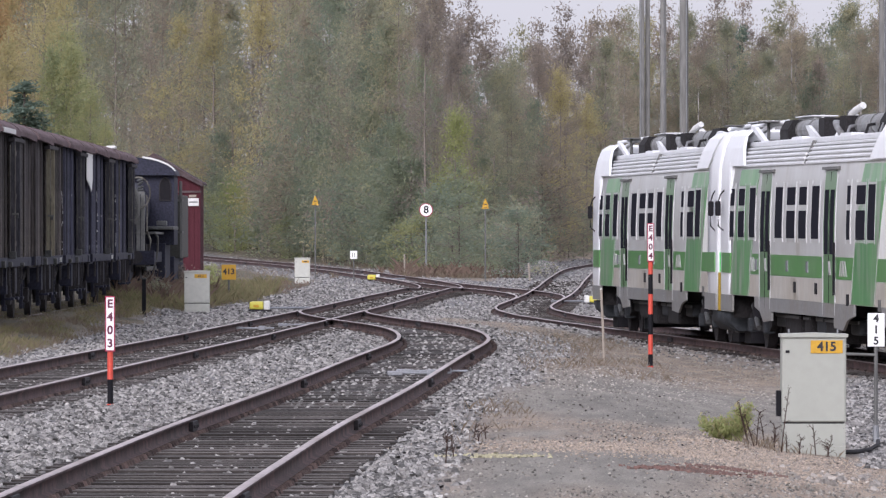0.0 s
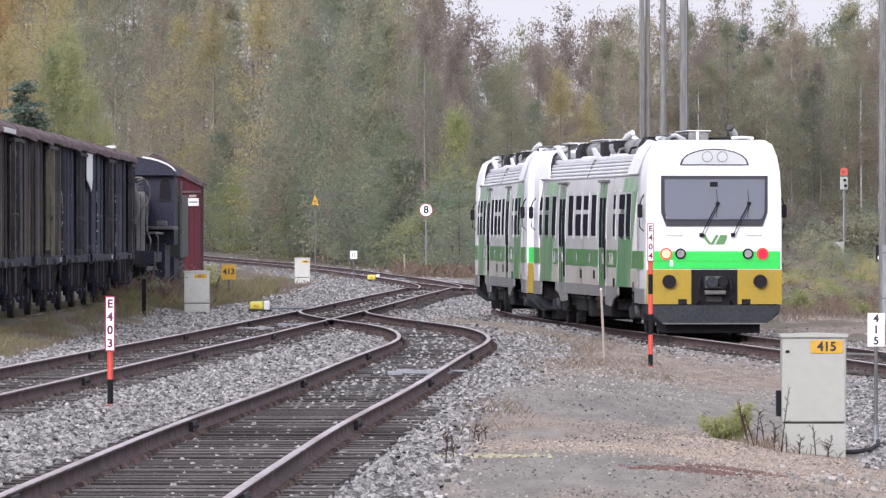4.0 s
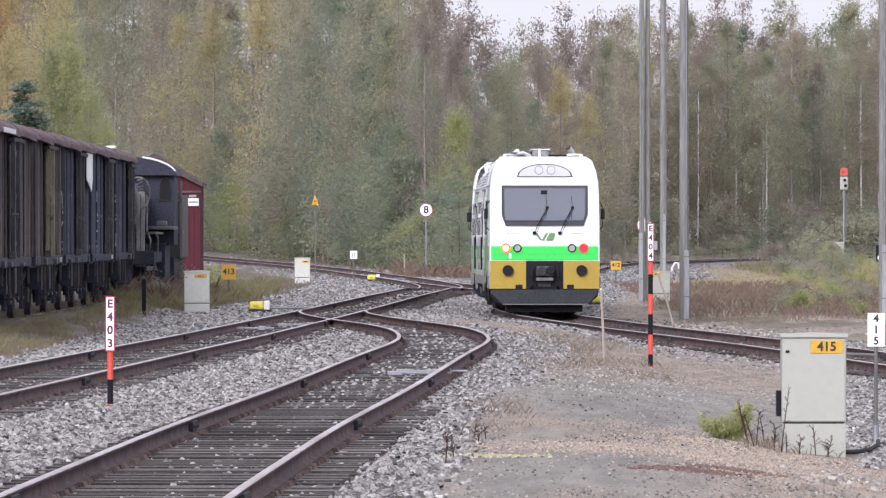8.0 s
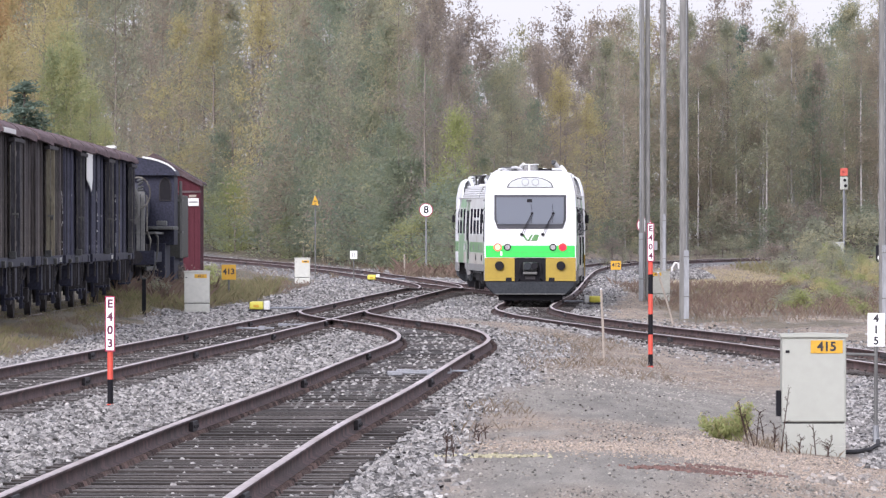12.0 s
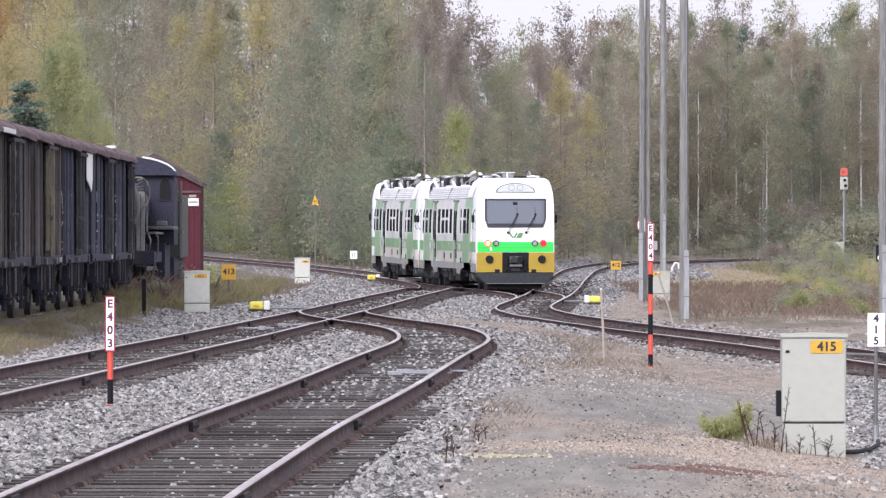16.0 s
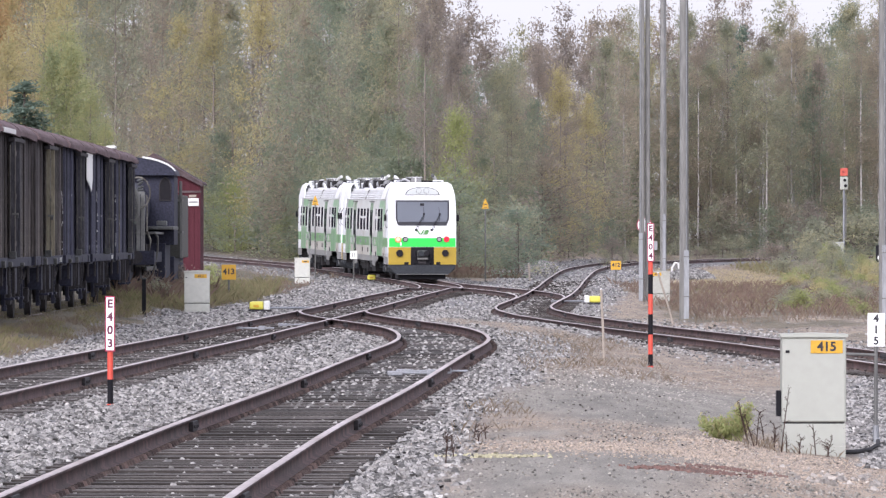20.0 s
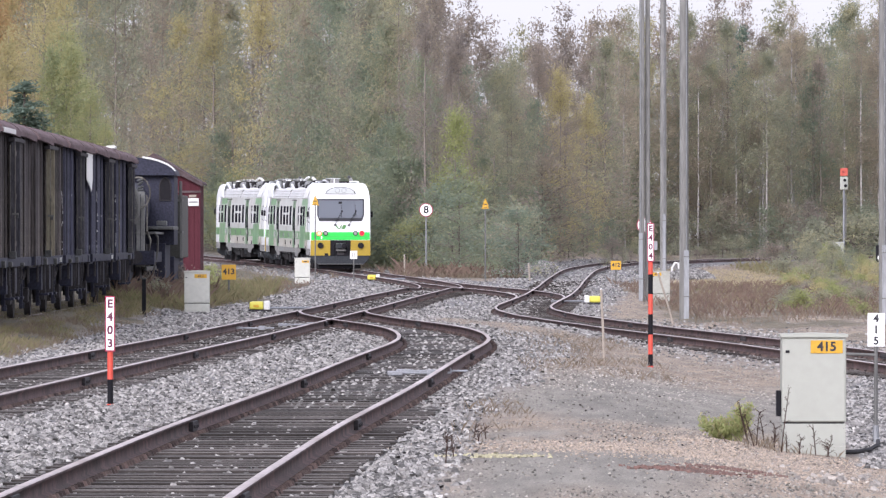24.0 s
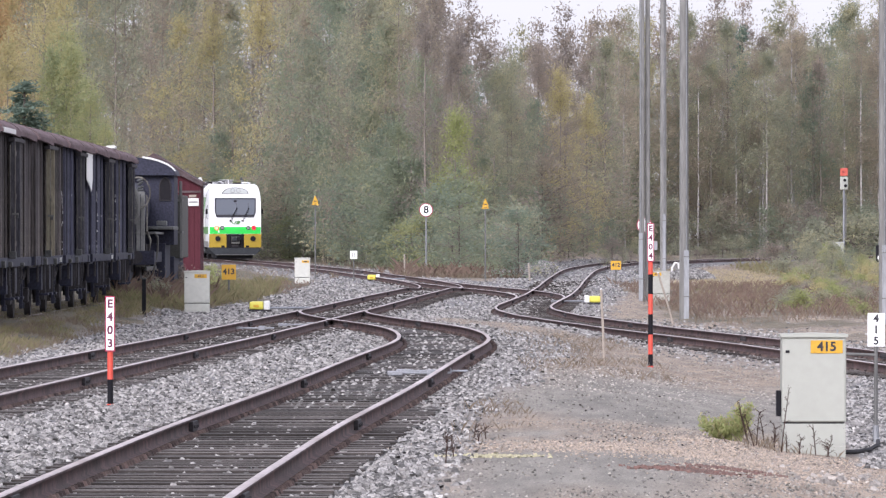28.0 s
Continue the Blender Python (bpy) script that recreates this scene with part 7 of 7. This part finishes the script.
        kind = rng.choice(["green_tree", "green_tree", "olive_birch"]) if u < 0.2 else rng.choice(["green_tree", "brown_birch", "olive_birch"])
        plant("green_tree" if kind == "green_tree" else kind, x, y, s, rng.uniform(0, 360), k, 1.7, "bush", "bushes along the forest edge", "thick bush of dull green and brown autumn leaves")
    # low thicket between the trunks deeper in
    for k in range(44):
        u = -1.1 + 2.2 * (k + rng.uniform(0, 1)) / 44
        y = edge(u) + rng.uniform(14, 45)
        plant("far_birch", u * 784 / FOCAL * y, y, rng.uniform(0.30, 0.50), rng.uniform(0, 360), k, 1.8, "bush", "bushes along the forest edge", "dim autumn thicket between the forest trunks")
    # mid-height green trees in the middle
    for u, dy, s in ((-0.50, 8, 0.62), (-0.42, 5, 0.55), (-0.33, 4, 0.62), (-0.24, 3, 0.70), (-0.17, 4, 0.66), (-0.10, 4, 0.60), (-0.30, 9, 0.78), (-0.05, 7, 0.5), (0.03, 6, 0.46), (0.10, 5, 0.50)):
        y = edge(u) + dy
        plant("green_tree", u * 784 / FOCAL * y, y, s, rng.uniform(0, 360), int(u * 100) % 3, 1.15)
    plant("bright_tree", -12.55, 452, 0.36, 40, 0, 1.3, "bush", "bushes along the forest edge", "yellow-green bush behind the through track")
    plant("bright_tree", -13.6, 458, 0.30, 140, 1, 1.4, "bush", "bushes along the forest edge", "yellow-green bush behind the through track")
    for u, dy, s, q in ((-0.10, -3, 0.20, 2.2), (-0.04, -4, 0.24, 2.0), (0.02, -3, 0.21, 2.1), (0.08, -1, 0.17, 2.2), (-0.40, -2, 0.2, 2.0)):
        y = edge(u) + dy
        plant("bright_tree" if u < -0.3 or -0.2 < u < 0 else "olive_birch", u * 784 / FOCAL * y, y, s, 300 * s, int(s * 100), q, "bush", "bushes along the forest edge", "rounded bush with yellow-green autumn leaves")
    for u, dy, s in ((-0.37, 2, 0.48), (-0.28, 1, 0.46), (-0.20, 0, 0.50), (-0.14, 1, 0.44), (-0.32, 3, 0.58)):
        y = edge(u) + dy
        plant("green_tree", u * 784 / FOCAL * y, y, s, 500 * s, int(s * 100), 1.35)
    for k, (u, dy, s) in enumerate(((0.412, -4, 0.80), (0.50, 9, 0.80), (0.575, 6, 0.9), (0.603, 8, 0.74), (0.662, 6, 0.70), (0.787, 7, 1.1), (0.795, 11, 1.0), (0.905, 6, 0.9), (0.945, 4, 1.0), (0.985, 4, 1.05), (0.53, 10, 0.7), (0.63, 12, 0.8), (0.46, 8, 0.7), (0.715, 10, 0.85))):
        y = edge(u) + dy
        plant("white_birch", u * 784 / FOCAL * y, y, s, 77 * k, k, 0.9)
    plant("fresh_birch", -0.478 * 784 / FOCAL * 447, 447, 0.56, 200, squash=1.5, name="bush", group="bushes along the forest edge", label="yellow-green bush behind the through track")
    plant("fresh_birch", -0.44 * 784 / FOCAL * 452, 452, 0.42, 100, squash=1.6, name="bush", group="bushes along the forest edge", label="yellow-green bush behind the through track")
    plant("fresh_birch", 0.025 * 784 / FOCAL * 374, 374, 1.12, 40)
    plant("spruce", -0.945 * 784 / FOCAL * 434, 434, 1.08, 10, squash=2.4)
    for u, y, s in ((-0.885, 441, 0.98), (-0.795, 444, 1.12), (-0.705, 434, 0.66), (-0.73, 446, 0.92)):
        plant("bright_tree", u * 784 / FOCAL * y, y, s, 61 * s, int(y), 1.0)
    plant("bright_tree", -0.84 * 784 / FOCAL * 440, 440, 1.0, 80, 1, 0.9)
    plant("bright_tree", -0.76 * 784 / FOCAL * 438, 438, 0.82, 80, 0, 1.0)
    plant("bright_tree", -0.455 * 784 / FOCAL * 452, 452, 0.42, 80, 0, 1.4)
    plant("yellow_birch", -0.98 * 784 / FOCAL * 440, 440, 0.86, 30, 1)
    plant("yellow_birch", -0.90 * 784 / FOCAL * 446, 446, 1.2, 130, 0)
    plant("green_tree", 0.91 * 784 / FOCAL * 545, 545, 1.5, 20, 0, 0.75)
    for u, y, s in ((-0.10, 392, 1.02), (-0.12, 398, 1.08), (-0.075, 404, 1.05), (-0.155, 400, 1.1)):
        plant("olive_birch", u * 784 / FOCAL * y, y, s, 70 * s, int(y) % 3)
    for k in range(14):
        u = 0.13 + 0.24 * k / 13
        y = 500 + rng.uniform(0, 40)
        plant("green_tree", u * 784 / FOCAL * y, y, rng.uniform(0.42, 0.6), rng.uniform(0, 360), k, 1.6, "bush", "bushes along the forest edge", "thick bush of dull green and brown autumn leaves")
    for k in range(16):
        u = 0.10 + 0.28 * k / 15
        y = 455 + 70 * smooth(0.14, 0.30, u) + rng.uniform(0, 30)
        plant("far_birch", float(u * 784 / FOCAL * y), float(y), rng.uniform(0.4, 0.6), rng.uniform(0, 360), k, 1.8, "bush", "bushes along the forest edge", "dim autumn thicket between the forest trunks")
    # low bushes close behind the through track
    for k in range(17):
        y = 346 + 7.2 * k + rng.uniform(-2, 2)
        x = float(np.interp(y, LINE_C[:, 1], LINE_C[:, 0])) + rng.uniform(4.8, 7.5)
        kind, s = rng.choice((("green_tree", 0.26), ("green_tree", 0.34), ("bright_tree", 0.24), ("olive_birch", 0.22), ("green_tree", 0.20)))
        plant(kind, x, y, s * rng.uniform(0.85, 1.2), rng.uniform(0, 360), k, 1.8, "bush", "bushes along the forest edge", "yellow-green bush behind the through track" if kind == "bright_tree" else "thick bush of dull green and brown autumn leaves")
    # low brown thicket and grey shrubs at the forest's foot behind the branch track
    for k in range(26):
        u = 0.36 + 0.40 * (k + rng.uniform(0, 1)) / 26
        y = float(np.interp(u * 784 / FOCAL, LINE_D[80:, 0] / LINE_D[80:, 1], LINE_D[80:, 1])) + rng.uniform(5, 16)
        kind = rng.choice(("brown_bush", "brown_bush", "olive_bush"))
        plant(kind, u * 784 / FOCAL * y, y, rng.choice((0.13, 0.17, 0.2, 0.24, 0.42)), rng.uniform(0, 360), k, 1.5, "bush", "bushes along the forest edge", "low brown thicket at the foot of the forest")
    plant("spruce", 0.675 * 784 / FOCAL * 560, 560, 1.85, 10, squash=0.8)


plant_forest()


def edge_bushes():
    rng = random.Random(8)
    looks = ["low shrub with olive-yellow autumn leaves", "low shrub still in fresh green leaf", "low shrub with yellow leaves", "low shrub with russet brown leaves"]
    for k in range(34):
        x, y = rng.uniform(15.6, 23.0), rng.uniform(326, 376)
        if x - 14.2 < (372 - y) * 0.02:
            continue
        pick = rng.choice((0, 0, 1, 2, 3, 3 if x < 17 else 1))
        plant("low_shrub", x, y, rng.uniform(0.38, 0.72) * (0.45 if 0.0475 < x / y < 0.0535 else 1), rng.uniform(0, 360), pick, 1.25, "bush", "bushes on the rough ground", looks[pick])
    for k in range(44):
        x, y = rng.uniform(9.5, 17.5), rng.uniform(205, 315)
        if x < 7.2 + (y - 205) * 0.02 or (x < 0.0435 * y and rng.random() < 0.85):
            continue
        pick = rng.choice((0, 1, 1, 3, 3, 2))
        plant("low_shrub", x, y, rng.uniform(0.18, 0.42), rng.uniform(0, 360), pick, 1.5, "bush", "bushes on the rough ground", looks[pick])
    for k in range(46):
        y = rng.uniform(215, 320)
        x = y * rng.uniform(0.0435, 0.061)
        pick = rng.choice((0, 0, 1, 2, 1, 3))
        plant("low_shrub", x, y, rng.uniform(0.16, 0.34), rng.uniform(0, 360), pick, 1.7, "bush", "bushes on the rough ground", looks[pick])
    for k in range(22):
        y = rng.uniform(335, 385)
        x = y * rng.uniform(0.0465, 0.061)
        kind, pick = rng.choice((("bright_tree", 0), ("olive_birch", 1), ("olive_birch", 0), ("green_tree", 2)))
        plant(kind, x, y, rng.uniform(0.07, 0.125), rng.uniform(0, 360), pick, 1.6, "bush", "bushes on the rough ground", "yellow-green bush on rough ground beside the branch track")
    for x, y, s, pick in ((24, 400, 0.7, 0), (21, 420, 0.9, 1), (26, 440, 1.0, 0), (18.6, 436, 0.9, 3), (29, 470, 1.3, 1), (22.5, 472, 1.2, 0), (26.5, 500, 1.9, 0), (24.0, 503, 1.7, 0), (28.6, 502, 2.0, 0), (-9.0, 262, 0.7, 0), (-8.6, 284, 0.6, 1), (-8.1, 236, 0.6, 3), (-8.6, 222, 0.55, 3), (-7.8, 212, 0.4, 0), (-7.4, 250, 0.35, 1)):
        plant("low_shrub", x, y, s, rng.uniform(0, 360), pick, 1.3, "bush", "bushes on the rough ground", looks[pick])


edge_bushes()


def leafy_plant(x, y, h, label):
    """A low plant of upright stems with small leaves, and dead stalks beside it."""
    rng = np.random.default_rng(3)
    t = thing("weed_plant", at(x, y), label, "plant")
    segs = []
    cs, sp = [], []
    for k in range(34):
        bx = rng.choice((rng.normal(-0.16, 0.06), rng.normal(0.06, 0.07)))
        hh = h * rng.uniform(0.55, 1.1) * (1.0 if bx > 0 else 0.66)
        tip = np.array([bx * 1.3 + rng.normal(0, 0.03), rng.normal(0, 0.1), hh])
        segs.append(([(bx * 0.5, 0, -0.02), (bx * 0.9, 0, hh * 0.5), tip], [0.007, 0.008, 0.003]))
        for q in np.linspace(0.35, 1, 6):
            cs.append(np.array([bx * 0.5, 0, 0]) + (tip - np.array([bx * 0.5, 0, 0])) * q)
            sp.append(0.028)
    v, f = limb_mesh(rng, segs)
    raw_mesh("stem", v, f, LEAF_FRESH, t)["kind"] = "stuff"
    for name, count, m in (("leaves", 1300, LEAF_FRESH), ("yellowed_leaves", 500, LEAF_YELLOW)):
        lv = leaf_quads(rng, np.array(cs), np.array(sp), count, 0.026, 0.4)
        raw_mesh(name, lv, np.arange(len(lv)).reshape(-1, 3), m, t)["kind"] = "stuff"


leafy_plant(2.98, 79.6, 0.36, "yellow-green leafy weed growing in gravel")


def dead_stalk(x, y, h, lean, label="withered brown weed stalk"):
    rng = np.random.default_rng(int(x * 100) + int(y * 10))
    t = thing("dead_stalk", at(x, y), label, "weed", "withered weed stalks by the cabinet")
    pts = [(0, 0, -0.03), (lean * 0.5, 0, h * 0.5), (lean, 0, h)]
    segs = [(pts, [0.0065, 0.0055, 0.003])]
    cs, sp = [], []
    for q in np.linspace(0.3, 1, 9):
        c = np.array([lean * q, 0, h * q])
        tip = c + np.array([rng.normal(0, 0.03), rng.normal(0, 0.02), 0.03])
        segs.append(([c, tip], [0.004, 0.002]))
        cs.append(tip)
        sp.append(0.010)
    v, f = limb_mesh(rng, segs, 4)
    raw_mesh("stem", v, f, WEED_DARK, t)
    lv = leaf_quads(rng, np.array(cs), np.array(sp), 60, 0.008)
    raw_mesh("seed_head", lv, np.arange(len(lv)).reshape(-1, 3), WEED_DARK, t)["kind"] = "stuff"


for x, y, h, lean in ((3.12, 78.9, 0.40, -0.10), (3.18, 78.6, 0.34, 0.03), (3.26, 78.3, 0.36, -0.06), (3.10, 78.4, 0.44, -0.12), (3.30, 77.2, 0.22, 0.02), (3.36, 77.0, 0.62, 0.08), (3.42, 77.1, 0.18, 0.0), (3.55, 77.2, 0.16, 0.02), (3.72, 77.2, 0.30, -0.03), (3.82, 77.2, 0.18, 0.06), (3.86, 77.3, 0.13, -0.03),
                      (3.15, 78.2, 0.30, -0.10), (3.32, 77.6, 0.26, 0.0), (0.02, 66.4, 0.26, 0.02), (0.10, 68.0, 0.20, -0.03), (0.05, 71.0, 0.16, -0.03), (0.33, 73.5, 0.10, 0.02), (0.42, 75.0, 0.12, -0.02), (0.30, 76.0, 0.11, 0.03)):
    dead_stalk(x, y, h, lean)


scatter_stones("yellow_grit", 420, drift(0.42, 69.2, 0.20, 0.18), 0.022, M["paint_yellow"], "thin strewn flakes of faded yellow paint on the path", 51)
scatter_stones("red_grit", 620, drift(2.08, 66.0, 0.20, 0.22), 0.026, M["red_grit"], "strewn red-brown grit on the path", 52)
scatter_stones("red_grit", 380, drift(2.52, 67.5, 0.22, 0.25), 0.024, M["red_grit"], "strewn red-brown grit on the path", 53)


# ---- sleepers, last ----
def lay_sleepers():
    rng = random.Random(2)
    for name, (t, line, y0, y1) in TRACKS.items():
        y = y0
        last = {"track_siding": 186, "track_left": 330, "track_main": 330, "track_branch": 330}[name]
        while y < min(y1, last):
            x = line_x(line, y)
            a = math.atan2(line_x(line, y + 0.5) - line_x(line, y - 0.5), 1.0)
            # the siding's far sleepers lie half buried in cinders
            sunk = float(0.024 * smooth(80, 100, y)) if name == "track_siding" else 0.0
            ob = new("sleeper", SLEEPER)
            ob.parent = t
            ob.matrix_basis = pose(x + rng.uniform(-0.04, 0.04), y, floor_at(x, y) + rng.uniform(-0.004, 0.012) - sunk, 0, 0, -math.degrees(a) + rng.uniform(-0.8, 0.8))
            y += 0.65 if y < 130 else 1.3 if y < 220 else 2.6
    return t


lay_sleepers()


# ---- what moves ----
UNIT_PITCH = 25.2


def motions():
    """The two coupled units run along the through track; their wheels turn."""
    p = LINE_C
    arc = np.concatenate([[0], np.cumsum(np.linalg.norm(np.diff(p, axis=0), axis=1))])

    def place(a):
        x, y = np.interp(a, arc, p[:, 0]), np.interp(a, arc, p[:, 1])
        return Vector((x, y, floor_at(x, y) + RAIL_TOP))

    def tail_arc(t):
        y = 150 + 9.6 * (t - 3) + 0.02 * (t - 3) ** 2 + 0.33 * max(0, t - 22) ** 2 - 1.0 * math.exp(-((t - 1.0) / 0.9) ** 2)
        return float(np.interp(y, p[:, 1], arc))

    def unit_pose(t, ahead):
        a, b = place(tail_arc(t) + ahead + 3.9), place(tail_arc(t) + ahead + CAR_LEN - 3.9)
        d = (b - a).normalized()
        m = Matrix.Translation(a - d * 3.9) @ Matrix(((d.y, d.x, 0, 0), (-d.x, d.y, 0, 0), (0, 0, 1, 0), (0, 0, 0, 1)))
        return m @ pose(0, 0, 0, math.degrees(math.asin(d.z)), 0, 0)

    times = [0.5 * k for k in range(57)]
    walk(rail_unit, [(t, unit_pose(t, 0.0)) for t in times])
    walk(lead_unit, [(t, unit_pose(t, UNIT_PITCH)) for t in times])
    turns = [(k / 20, tail_arc(k / 20) / 0.42) for k in range(561)]
    for w in (*WHEELSETS, *LEAD_WHEELS):
        at = w.matrix_basis.translation.copy()
        walk(w, [(t, Matrix.Translation(at) @ Matrix.Rotation(-a, 4, "X")) for t, a in turns])


motions()
